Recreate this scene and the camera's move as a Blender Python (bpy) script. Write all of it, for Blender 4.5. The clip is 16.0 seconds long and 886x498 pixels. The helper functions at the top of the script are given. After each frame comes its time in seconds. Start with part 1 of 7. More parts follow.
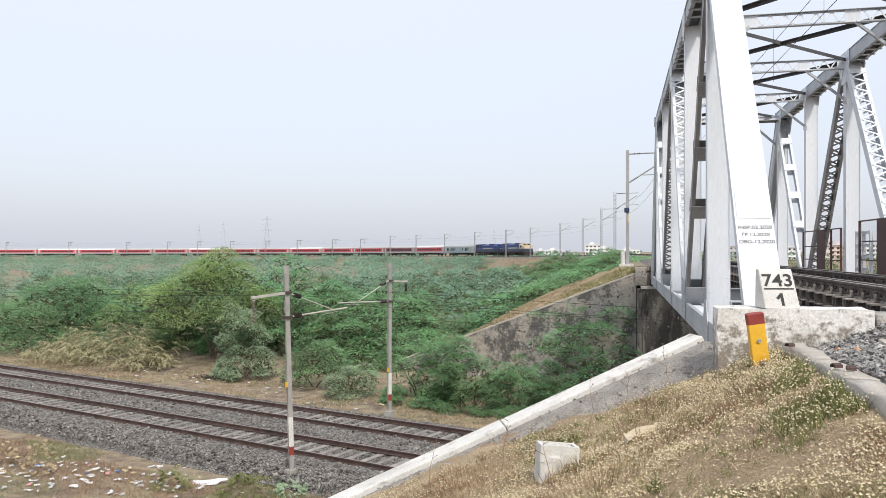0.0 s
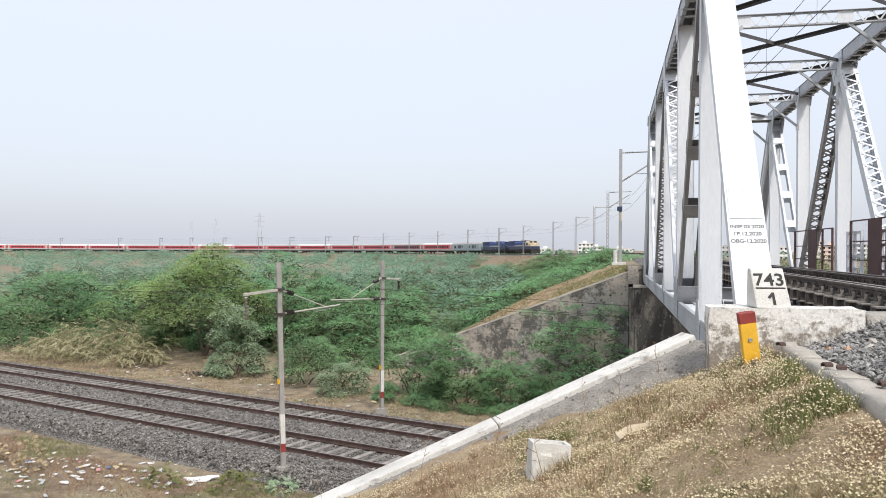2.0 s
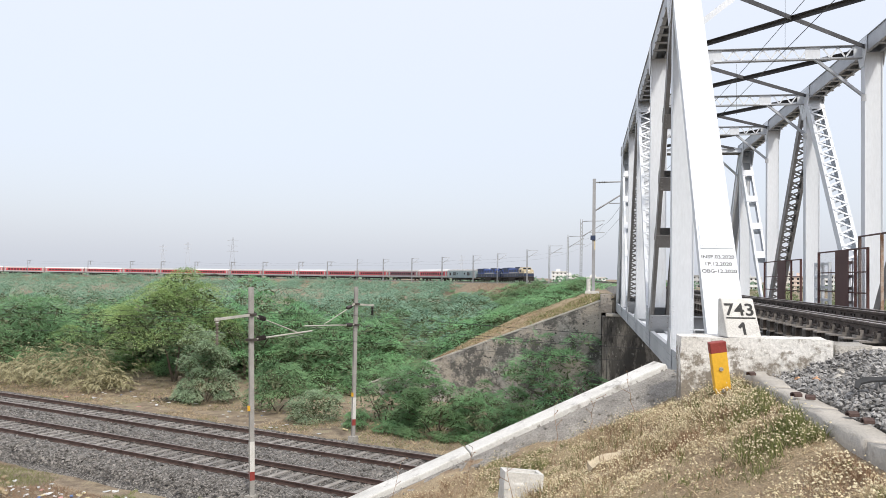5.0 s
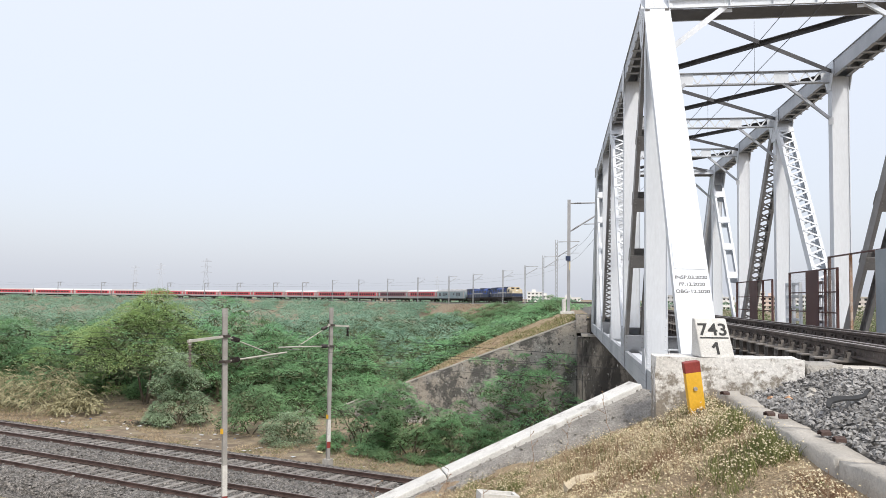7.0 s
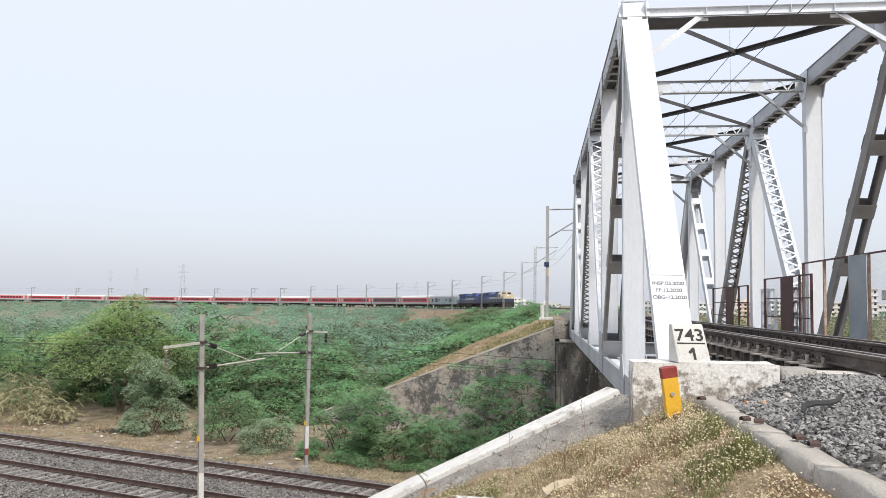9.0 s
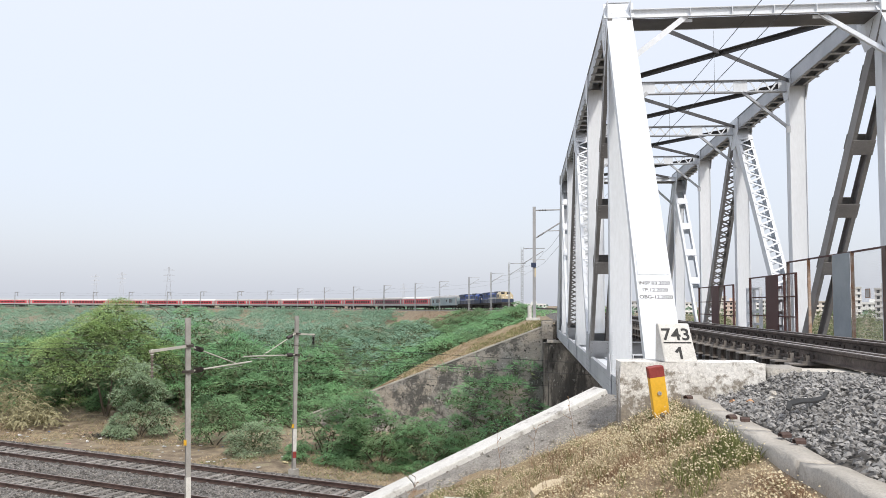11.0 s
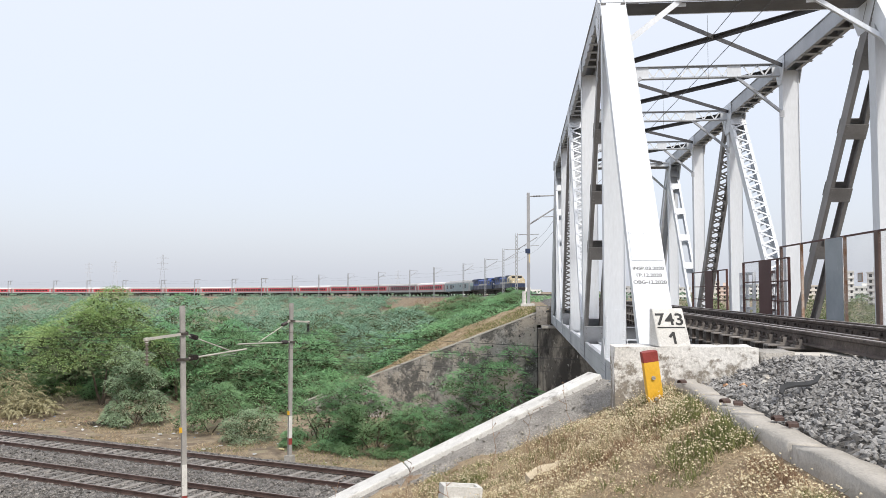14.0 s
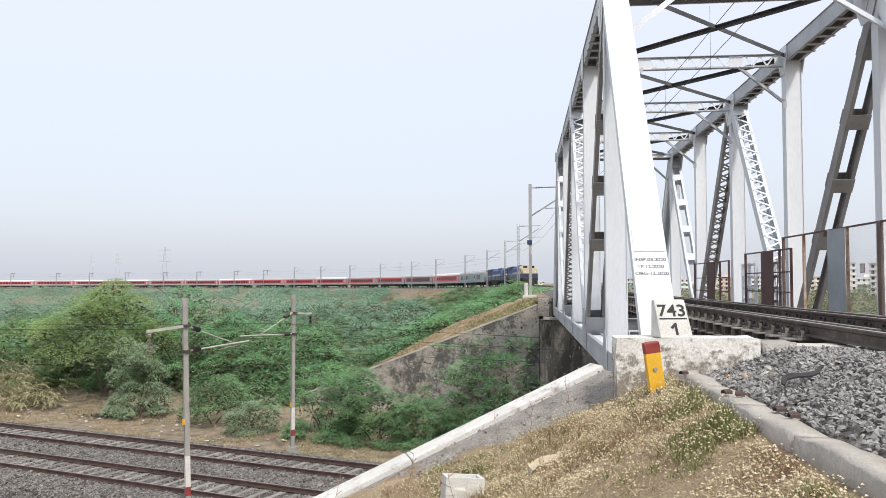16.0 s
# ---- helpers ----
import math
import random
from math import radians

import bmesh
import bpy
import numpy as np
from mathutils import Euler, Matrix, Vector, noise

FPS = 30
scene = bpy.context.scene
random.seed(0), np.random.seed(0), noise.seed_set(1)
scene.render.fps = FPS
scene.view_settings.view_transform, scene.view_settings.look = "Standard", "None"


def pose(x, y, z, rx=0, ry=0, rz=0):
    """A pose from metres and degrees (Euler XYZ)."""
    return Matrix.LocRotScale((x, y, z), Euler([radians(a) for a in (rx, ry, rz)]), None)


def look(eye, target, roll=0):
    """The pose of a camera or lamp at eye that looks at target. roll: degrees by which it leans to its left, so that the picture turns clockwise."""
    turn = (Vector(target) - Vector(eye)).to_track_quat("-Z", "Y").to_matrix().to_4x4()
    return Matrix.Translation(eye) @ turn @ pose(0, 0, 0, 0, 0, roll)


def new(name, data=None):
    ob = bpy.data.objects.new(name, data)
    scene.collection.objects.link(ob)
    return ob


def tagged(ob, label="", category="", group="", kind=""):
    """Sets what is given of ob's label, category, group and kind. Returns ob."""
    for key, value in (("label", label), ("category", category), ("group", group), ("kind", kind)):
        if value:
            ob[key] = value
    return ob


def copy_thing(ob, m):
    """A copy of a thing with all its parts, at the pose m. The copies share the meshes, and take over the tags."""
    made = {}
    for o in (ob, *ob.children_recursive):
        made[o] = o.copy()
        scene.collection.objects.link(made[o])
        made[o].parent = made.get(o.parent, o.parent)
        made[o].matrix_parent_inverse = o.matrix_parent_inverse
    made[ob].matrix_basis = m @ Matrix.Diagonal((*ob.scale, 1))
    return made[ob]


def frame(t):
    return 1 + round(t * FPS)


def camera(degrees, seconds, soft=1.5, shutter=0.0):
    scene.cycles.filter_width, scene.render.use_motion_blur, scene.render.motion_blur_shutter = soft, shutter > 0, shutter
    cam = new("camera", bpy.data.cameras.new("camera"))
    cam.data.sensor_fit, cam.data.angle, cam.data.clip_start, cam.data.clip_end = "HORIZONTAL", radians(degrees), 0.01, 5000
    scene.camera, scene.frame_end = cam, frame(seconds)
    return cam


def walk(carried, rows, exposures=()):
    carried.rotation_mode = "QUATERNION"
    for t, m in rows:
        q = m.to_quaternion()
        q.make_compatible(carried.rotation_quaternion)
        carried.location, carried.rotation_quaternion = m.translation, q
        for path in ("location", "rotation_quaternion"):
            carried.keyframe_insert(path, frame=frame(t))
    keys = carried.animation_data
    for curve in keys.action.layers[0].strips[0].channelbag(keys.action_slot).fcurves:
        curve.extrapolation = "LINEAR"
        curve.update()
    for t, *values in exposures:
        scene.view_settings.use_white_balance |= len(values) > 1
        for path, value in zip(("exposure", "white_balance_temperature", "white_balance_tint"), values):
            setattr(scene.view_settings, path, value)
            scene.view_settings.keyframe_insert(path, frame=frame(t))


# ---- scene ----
cam = camera(59.0, 16.0, soft=0.3)
EYE = (-4.43, -10.47, 7.0)
# seconds, yaw, pitch, roll
TURNS = [
    (0.0, 12.75, 0.11, -0.04),
    (0.5, 12.67, 0.03, -0.13),
    (1.0, 12.57, -0.04, -0.19),
    (1.5, 12.41, -0.07, -0.30),
    (2.0, 12.24, -0.06, -0.35),
    (2.5, 12.05, 0.00, -0.49),
    (3.0, 11.82, 0.18, -0.67),
    (3.5, 11.53, 0.52, -0.94),
    (4.0, 11.18, 0.97, -1.00),
    (6.5, 9.01, 3.16, -0.94),
    (7.0, 8.58, 3.46, -0.89),
    (7.5, 8.14, 3.70, -0.82),
    (8.0, 7.76, 3.84, -0.82),
    (8.5, 7.37, 3.90, -0.86),
    (9.0, 7.04, 3.91, -0.88),
    (9.5, 6.76, 4.00, -0.81),
    (12.0, 5.89, 3.99, -0.25),
    (12.5, 5.82, 3.80, -0.21),
    (13.0, 5.69, 3.60, -0.25),
    (13.5, 5.69, 3.32, -0.14),
    (14.0, 5.72, 3.03, -0.11),
    (14.5, 5.73, 2.83, -0.05),
    (15.0, 5.78, 2.67, -0.03),
    (15.5, 5.82, 2.50, -0.05),
    (16.0, 5.86, 2.42, 0.00),
]
walk(cam, [(t, pose(*EYE, 90 + p, r, y)) for t, y, p, r in TURNS])

# ---------------------------------------------------------------- sky, sun, exposure
SUN_ELEV, SUN_AZ = 50.0, 150.0  # azimuth clockwise from +y (the bridge's line)
world = bpy.data.worlds.new("hazy_sky")
scene.world = world
world.use_nodes = True
wn, wl = world.node_tree.nodes, world.node_tree.links
wn.clear()
sky = wn.new("ShaderNodeTexSky")
sky.sky_type, sky.sun_disc = "NISHITA", False
sky.sun_elevation, sky.sun_rotation = radians(SUN_ELEV), radians(SUN_AZ)
sky.dust_density, sky.air_density = 4.0, 1.0
sky_bg = wn.new("ShaderNodeBackground")
sky_bg.inputs["Strength"].default_value = 0.06
wl.new(sky.outputs[0], sky_bg.inputs[0])
haze_bg = wn.new("ShaderNodeBackground")  # even haze under a thin veil of cloud
wtc = wn.new("ShaderNodeTexCoord")
wsep = wn.new("ShaderNodeSeparateXYZ")
wl.new(wtc.outputs["Generated"], wsep.inputs[0])
wramp = wn.new("ShaderNodeValToRGB")
wramp.color_ramp.elements[0].position, wramp.color_ramp.elements[0].color = 0.0, (0.70, 0.735, 0.825, 1)
wramp.color_ramp.elements[1].position, wramp.color_ramp.elements[1].color = 0.36, (0.885, 0.905, 0.97, 1)
wl.new(wsep.outputs["Z"], wramp.inputs[0])
wl.new(wramp.outputs[0], haze_bg.inputs[0])
haze_bg.inputs["Strength"].default_value = 0.85
wadd = wn.new("ShaderNodeAddShader")
wl.new(sky_bg.outputs[0], wadd.inputs[0])
wl.new(haze_bg.outputs[0], wadd.inputs[1])
wout = wn.new("ShaderNodeOutputWorld")
wl.new(wadd.outputs[0], wout.inputs[0])

sun = new("sun", bpy.data.lights.new("sun", "SUN"))
sun.data.energy, sun.data.angle, sun.data.color = 2.7, radians(5.0), (1.0, 0.95, 0.87)
_el, _az = radians(SUN_ELEV), radians(SUN_AZ)
_to = Vector((math.sin(_az) * math.cos(_el), math.cos(_az) * math.cos(_el), math.sin(_el)))
sun.matrix_world = look(_to * 60, (0, 0, 0))
scene.view_settings.exposure = 0.0


# ---------------------------------------------------------------- mesh tools
class Geo:
    """Verts and faces gathered in plain lists."""

    def __init__(self):
        self.v, self.f = [], []

    def poly(self, pts, faces):
        n = len(self.v)
        self.v += [tuple(p) for p in pts]
        self.f += [tuple(n + i for i in f) for f in faces]
        return self

    def box(self, x0, x1, y0, y1, z0, z1):
        return self.poly([(x, y, z) for z in (z0, z1) for y in (y0, y1) for x in (x0, x1)], BOX)

    def beam(self, a, b, w, h, up=(0, 0, 1), off=(0, 0)):
        """A bar from a to b, w wide sideways and h deep towards up, shifted by off in that section."""
        a, b = Vector(a), Vector(b)
        d = (b - a).normalized()
        side = d.cross(Vector(up))
        side = side.normalized() if side.length > 1e-6 else Vector((1, 0, 0))
        u = side.cross(d)
        o = side * off[0] + u * off[1]
        pts = [p + o + side * (sx * w / 2) + u * (sz * h / 2) for sz in (-1, 1) for p in (a, b) for sx in (-1, 1)]
        return self.poly(pts, BOX)

    def tube(self, a, b, r0, r1=None, n=8, caps=True):
        r1 = r0 if r1 is None else r1
        a, b = Vector(a), Vector(b)
        d = (b - a).normalized()
        s = d.cross(Vector((0, 0, 1)))
        s = s.normalized() if s.length > 1e-4 else Vector((1, 0, 0))
        u = s.cross(d)
        pts = []
        for p, r in ((a, r0), (b, r1)):
            for i in range(n):
                k = 2 * math.pi * i / n
                pts.append(p + s * (r * math.cos(k)) + u * (r * math.sin(k)))
        fs = [(i, (i + 1) % n, n + (i + 1) % n, n + i) for i in range(n)]
        if caps:
            fs += [tuple(range(n))[::-1], tuple(range(n, 2 * n))]
        return self.poly(pts, fs)

    def extrude(self, prof, a, b, up=(0, 0, 1), caps=True):
        """A closed profile of (side, up) pairs swept from a to b."""
        a, b = Vector(a), Vector(b)
        d = (b - a).normalized()
        s = d.cross(Vector(up)).normalized()
        u = s.cross(d)
        n = len(prof)
        pts = [p + s * q[0] + u * q[1] for p in (a, b) for q in prof]
        fs = [(i, (i + 1) % n, n + (i + 1) % n, n + i) for i in range(n)]
        if caps:
            fs += [tuple(range(n))[::-1], tuple(range(n, 2 * n))]
        return self.poly(pts, fs)

    def stone(self, c, r, rng, flat=0.75):
        """A broken stone: a jittered, turned wedge, lump or splinter of eight to ten faces."""
        m = Euler((rng.gauss(0, 0.55), rng.gauss(0, 0.55), rng.uniform(0, 6))).to_matrix()
        base, faces = STONES_RAW[rng.choice((0, 1, 1, 2, 2))]
        sx, sy, sz = r * rng.uniform(0.9, 1.45), r * rng.uniform(0.75, 1.1), r * flat * rng.uniform(0.7, 1.1)
        pts = []
        for q in base:
            p = m @ Vector((q[0] * sx * rng.uniform(0.78, 1.18), q[1] * sy * rng.uniform(0.78, 1.18), q[2] * sz * rng.uniform(0.78, 1.18)))
            pts.append((c[0] + p.x, c[1] + p.y, c[2] + p.z))
        return self.poly(pts, faces)

    def polytube(self, pts, r, n=5):
        """One bent round bar through all the points."""
        pts = [Vector(p) for p in pts]
        o = len(self.v)
        for i, p in enumerate(pts):
            d = (pts[min(i + 1, len(pts) - 1)] - pts[max(i - 1, 0)]).normalized()
            s = d.cross(Vector((0, 0, 1)))
            s = s.normalized() if s.length > 1e-4 else Vector((1, 0, 0))
            u = s.cross(d)
            for k in range(n):
                a = 2 * math.pi * k / n
                self.v.append(tuple(p + s * (r * math.cos(a)) + u * (r * math.sin(a))))
        for i in range(len(pts) - 1):
            for k in range(n):
                a, b = o + i * n, o + (i + 1) * n
                self.f.append((a + k, a + (k + 1) % n, b + (k + 1) % n, b + k))
        return self

    def rivets(self, pts, nrm, r=0.016):
        nrm = Vector(nrm).normalized()
        s = nrm.orthogonal().normalized()
        u = nrm.cross(s)
        for p in pts:
            p = Vector(p)
            ring = [p + s * (r * math.cos(k)) + u * (r * math.sin(k)) for k in (0.0, 1.257, 2.513, 3.77, 5.027)]
            self.poly(ring + [p + nrm * r * 0.8], [(i, (i + 1) % 5, 5) for i in range(5)])
        return self

    def mesh(self, name, smooth=False):
        me = bpy.data.meshes.new(name)
        me.from_pydata(self.v, [], self.f)
        me.update()
        if smooth:
            me.shade_smooth()
        return me


BOX = [(0, 2, 3, 1), (4, 5, 7, 6), (0, 1, 5, 4), (2, 6, 7, 3), (0, 4, 6, 2), (1, 3, 7, 5)]
STONES_RAW = (
    ([(1, 0, 0), (0.2, 1, 0.1), (-1, 0.2, 0), (-0.1, -1, 0), (0.1, 0.2, 1), (0, -0.1, -1)],
     [(0, 1, 4), (1, 2, 4), (2, 3, 4), (3, 0, 4), (1, 0, 5), (2, 1, 5), (3, 2, 5), (0, 3, 5)]),
    ([(1, -0.8, -0.6), (1, 0.7, -0.7), (-1, 0.9, -0.6), (-0.9, -0.8, -0.7), (0.5, -0.3, 0.8), (0.2, 0.6, 0.7), (-0.7, 0.1, 0.6)],
     [(3, 2, 1, 0), (0, 1, 5, 4), (1, 2, 6, 5), (2, 3, 6), (3, 0, 4, 6), (4, 5, 6)]),
    ([(1, 0, -0.5), (0, 0.9, -0.5), (-1, 0, -0.4), (0, -0.8, -0.6), (0.6, 0.2, 0.6), (-0.5, 0.3, 0.7), (-0.1, -0.5, 0.5)],
     [(3, 2, 1, 0), (0, 1, 4), (1, 5, 4), (1, 2, 5), (2, 6, 5), (2, 3, 6), (3, 0, 6), (0, 4, 6), (4, 5, 6)]))


def part(name, geo, material, parent=None, label="", smooth=False, bevel=0.0):
    """One mesh object from a Geo (or a ready mesh), under a thing or a part."""
    me = geo.mesh(name, smooth) if isinstance(geo, Geo) else geo
    if material and not me.materials:
        me.materials.append(material)
    ob = new(name, me)
    if parent:
        ob.parent = parent
    if label:
        ob["label"] = label
    if name in ("rivets", "rail_clip"):
        ob["kind"] = "stuff"
    if bevel:
        mod = ob.modifiers.new("edges", "BEVEL")
        mod.width, mod.segments, mod.limit_method = bevel, 2, "ANGLE"
    return ob


def thing(name, label, category, m=None, group="", kind=""):
    """An empty at a thing's base that carries its parts."""
    ob = new(name)
    ob.empty_display_size = 0.2
    if m is not None:
        ob.matrix_world = m
    return tagged(ob, label, category, group, kind)


def solid(name, geo, material, label, category, kind="structure", smooth=False, group=""):
    return tagged(part(name, geo, material, smooth=smooth), label, category, group, kind)


# ---------------------------------------------------------------- materials
def surface(name, c1, c2, scale=1.0, rough=0.7, metal=0.0, bump=0.15, fine=60.0, spread=0.15, stain=None,
            stain_scale=0.6, stain_at=0.55, stretch=(1, 1, 1), rand=0.0, island=0.0, bump_dist=0.02, leaf=0.0, spec=0.4, fade=None):
    """Two tones mixed by broad noise, finer grain over it, an optional stain, and relief."""
    m = bpy.data.materials.new(name)
    m.use_nodes = True
    nt = m.node_tree
    n, l = nt.nodes, nt.links
    bs = n["Principled BSDF"]
    tc = n.new("ShaderNodeTexCoord")
    mp = n.new("ShaderNodeMapping")
    mp.inputs["Scale"].default_value = stretch
    l.new(tc.outputs["Object"], mp.inputs[0])
    geo_n = n.new("ShaderNodeNewGeometry")
    big, small = n.new("ShaderNodeTexNoise"), n.new("ShaderNodeTexNoise")
    for t, sc, det in ((big, scale, 5), (small, fine, 4)):
        t.inputs["Scale"].default_value, t.inputs["Detail"].default_value = sc, det
        t.inputs["Roughness"].default_value = 0.6
    l.new(mp.outputs[0], big.inputs["Vector"])
    l.new(mp.outputs[0], small.inputs["Vector"])
    ramp = n.new("ShaderNodeValToRGB")
    ramp.color_ramp.elements[0].position, ramp.color_ramp.elements[1].position = 0.36, 0.64
    ramp.color_ramp.elements[0].color, ramp.color_ramp.elements[1].color = (*c1, 1), (*c2, 1)
    l.new(big.outputs[0], ramp.inputs[0])
    col = ramp.outputs[0]
    if stain:
        st = n.new("ShaderNodeTexNoise")
        st.inputs["Scale"].default_value, st.inputs["Detail"].default_value = stain_scale, 8
        st.inputs["Roughness"].default_value = 0.7
        l.new(mp.outputs[0], st.inputs["Vector"])
        sr = n.new("ShaderNodeValToRGB")
        sr.color_ramp.elements[0].position, sr.color_ramp.elements[1].position = stain_at, stain_at + 0.12
        src = st.outputs[0]
        if fade:  # worn more towards fade[0], less towards fade[1], in height
            sp = n.new("ShaderNodeSeparateXYZ")
            l.new(tc.outputs["Object"], sp.inputs[0])
            fr = n.new("ShaderNodeMapRange")
            fr.inputs["From Min"].default_value, fr.inputs["From Max"].default_value = fade
            fr.inputs["To Min"].default_value, fr.inputs["To Max"].default_value = 0.12, -0.07
            l.new(sp.outputs["Z"], fr.inputs[0])
            ad = n.new("ShaderNodeMath")
            l.new(st.outputs[0], ad.inputs[0])
            l.new(fr.outputs[0], ad.inputs[1])
            src = ad.outputs[0]
        l.new(src, sr.inputs[0])
        mx = n.new("ShaderNodeMixRGB")
        l.new(sr.outputs[0], mx.inputs[0])
        l.new(col, mx.inputs[1])
        mx.inputs[2].default_value = (*stain, 1)
        col = mx.outputs[0]
    hsv = n.new("ShaderNodeHueSaturation")
    l.new(col, hsv.inputs["Color"])
    mr = n.new("ShaderNodeMapRange")
    mr.inputs["To Min"].default_value, mr.inputs["To Max"].default_value = 1 - spread * 2, 1 + spread * 2
    l.new(small.outputs[0], mr.inputs[0])
    val = mr.outputs[0]
    for src, amount in ((n.new("ShaderNodeObjectInfo").outputs["Random"], rand), (geo_n.outputs["Random Per Island"], island)):
        if amount:
            r2 = n.new("ShaderNodeMapRange")
            r2.inputs["To Min"].default_value, r2.inputs["To Max"].default_value = 1 - amount, 1 + amount
            l.new(src, r2.inputs[0])
            mu = n.new("ShaderNodeMath")
            mu.operation = "MULTIPLY"
            l.new(val, mu.inputs[0])
            l.new(r2.outputs[0], mu.inputs[1])
            val = mu.outputs[0]
    l.new(val, hsv.inputs["Value"])
    if leaf and rand:  # plants differ a little in hue
        hr = n.new("ShaderNodeMapRange")
        hr.inputs["To Min"].default_value, hr.inputs["To Max"].default_value = 0.475, 0.515
        l.new(n.new("ShaderNodeObjectInfo").outputs["Random"], hr.inputs[0])
        l.new(hr.outputs[0], hsv.inputs["Hue"])
    l.new(hsv.outputs[0], bs.inputs["Base Color"])
    rr = n.new("ShaderNodeMapRange")
    rr.inputs["To Min"].default_value, rr.inputs["To Max"].default_value = max(0.05, rough - 0.12), min(1, rough + 0.12)
    l.new(small.outputs[0], rr.inputs[0])
    l.new(rr.outputs[0], bs.inputs["Roughness"])
    bs.inputs["Metallic"].default_value = metal
    bs.inputs["Specular IOR Level"].default_value = spec
    if bump:
        bp = n.new("ShaderNodeBump")
        bp.inputs["Strength"].default_value, bp.inputs["Distance"].default_value = bump, bump_dist
        l.new(small.outputs[0], bp.inputs["Height"])
        l.new(bp.outputs[0], bs.inputs["Normal"])
    if leaf:
        tr = n.new("ShaderNodeBsdfTranslucent")
        l.new(hsv.outputs[0], tr.inputs[0])
        ms = n.new("ShaderNodeMixShader")
        ms.inputs[0].default_value = leaf
        l.new(bs.outputs[0], ms.inputs[1])
        l.new(tr.outputs[0], ms.inputs[2])
        l.new(ms.outputs[0], n["Material Output"].inputs[0])
    return m


WHITE_STEEL = surface("white_painted_steel", (0.625, 0.66, 0.70), (0.72, 0.75, 0.79), 0.7, 0.5, bump=0.05, fine=25, spread=0.06,
                      stain=(0.48, 0.465, 0.44), stain_scale=1.3, stain_at=0.64, stretch=(1, 1, 0.22))
GREY_STEEL = surface("grey_paint_and_shade_steel", (0.36, 0.38, 0.41), (0.46, 0.48, 0.51), 0.9, 0.5, bump=0.06, fine=30, spread=0.08,
                     stain=(0.30, 0.27, 0.24), stain_scale=1.6, stain_at=0.64)
DARK_STEEL = surface("weathered_dark_steel", (0.045, 0.038, 0.035), (0.09, 0.075, 0.065), 2.0, 0.7, 0.2, 0.2, 40, 0.2)
RUST = surface("rusted_rail_steel", (0.070, 0.046, 0.040), (0.125, 0.084, 0.072), 2.5, 0.7, 0.3, 0.2, 60, 0.2)
BRACE_STEEL = surface("dark_brace_steel", (0.052, 0.052, 0.057), (0.09, 0.089, 0.093), 1.2, 0.65, 0, 0.1, 30, 0.15)
# grey-brown tone that paints in the shade below the portal struts
SOFFIT_SHADE_STEEL = surface("soffit_shade_steel", (0.085, 0.082, 0.082), (0.135, 0.13, 0.128), 1.2, 0.6, 0, 0.1, 30, 0.12)
OLD_RAIL = surface("dark_oiled_rail_steel", (0.055, 0.043, 0.037), (0.125, 0.10, 0.086), 3.5, 0.75, 0.1, 0.3, 30, 0.4, stain=(0.175, 0.148, 0.128), stain_scale=6.0, stain_at=0.60)
BRIGHT_HEAD = surface("polished_rail_head", (0.30, 0.275, 0.26), (0.42, 0.39, 0.37), 3.0, 0.4, 0.3, 0.05, 60, 0.1)
RAIL_TOP = surface("worn_rail_head", (0.24, 0.20, 0.19), (0.34, 0.30, 0.285), 3.0, 0.45, 0.5, 0.05, 60, 0.15)
BROWN_PAINT = surface("brown_painted_steel", (0.10, 0.065, 0.055), (0.15, 0.10, 0.085), 1.5, 0.6, 0.0, 0.1, 40, 0.15,
                      stain=(0.25, 0.12, 0.05), stain_scale=3, stain_at=0.64)
MAROON_PLATE = surface("maroon_plate", (0.075, 0.03, 0.028), (0.10, 0.045, 0.04), 1.5, 0.6, 0, 0.08, 40, 0.15)
BLUE_PLATE = surface("blue_grey_plate", (0.27, 0.31, 0.34), (0.34, 0.38, 0.41), 1.8, 0.55, 0, 0.06, 40, 0.08,
                     stain=(0.42, 0.46, 0.48), stain_scale=2, stain_at=0.6)
CONCRETE = surface("weathered_concrete", (0.30, 0.285, 0.26), (0.42, 0.40, 0.365), 1.2, 0.92, 0, 0.7, 35, 0.2,
                   stain=(0.17, 0.155, 0.14), stain_scale=2.2, stain_at=0.57, bump_dist=0.03)
WHITEWASH = surface("worn_whitewash", (0.52, 0.51, 0.48), (0.68, 0.67, 0.64), 2.2, 0.9, 0, 0.4, 50, 0.14,
                    stain=(0.30, 0.28, 0.255), stain_scale=3.2, stain_at=0.555)
DARK_MASONRY = surface("damp_stained_masonry", (0.19, 0.175, 0.155), (0.54, 0.505, 0.455), 1.6, 0.95, 0, 0.9, 8, 0.9,
                       stain=(0.085, 0.078, 0.07), stain_scale=2.2, stain_at=0.55, stretch=(1, 1, 0.6), bump_dist=0.08)


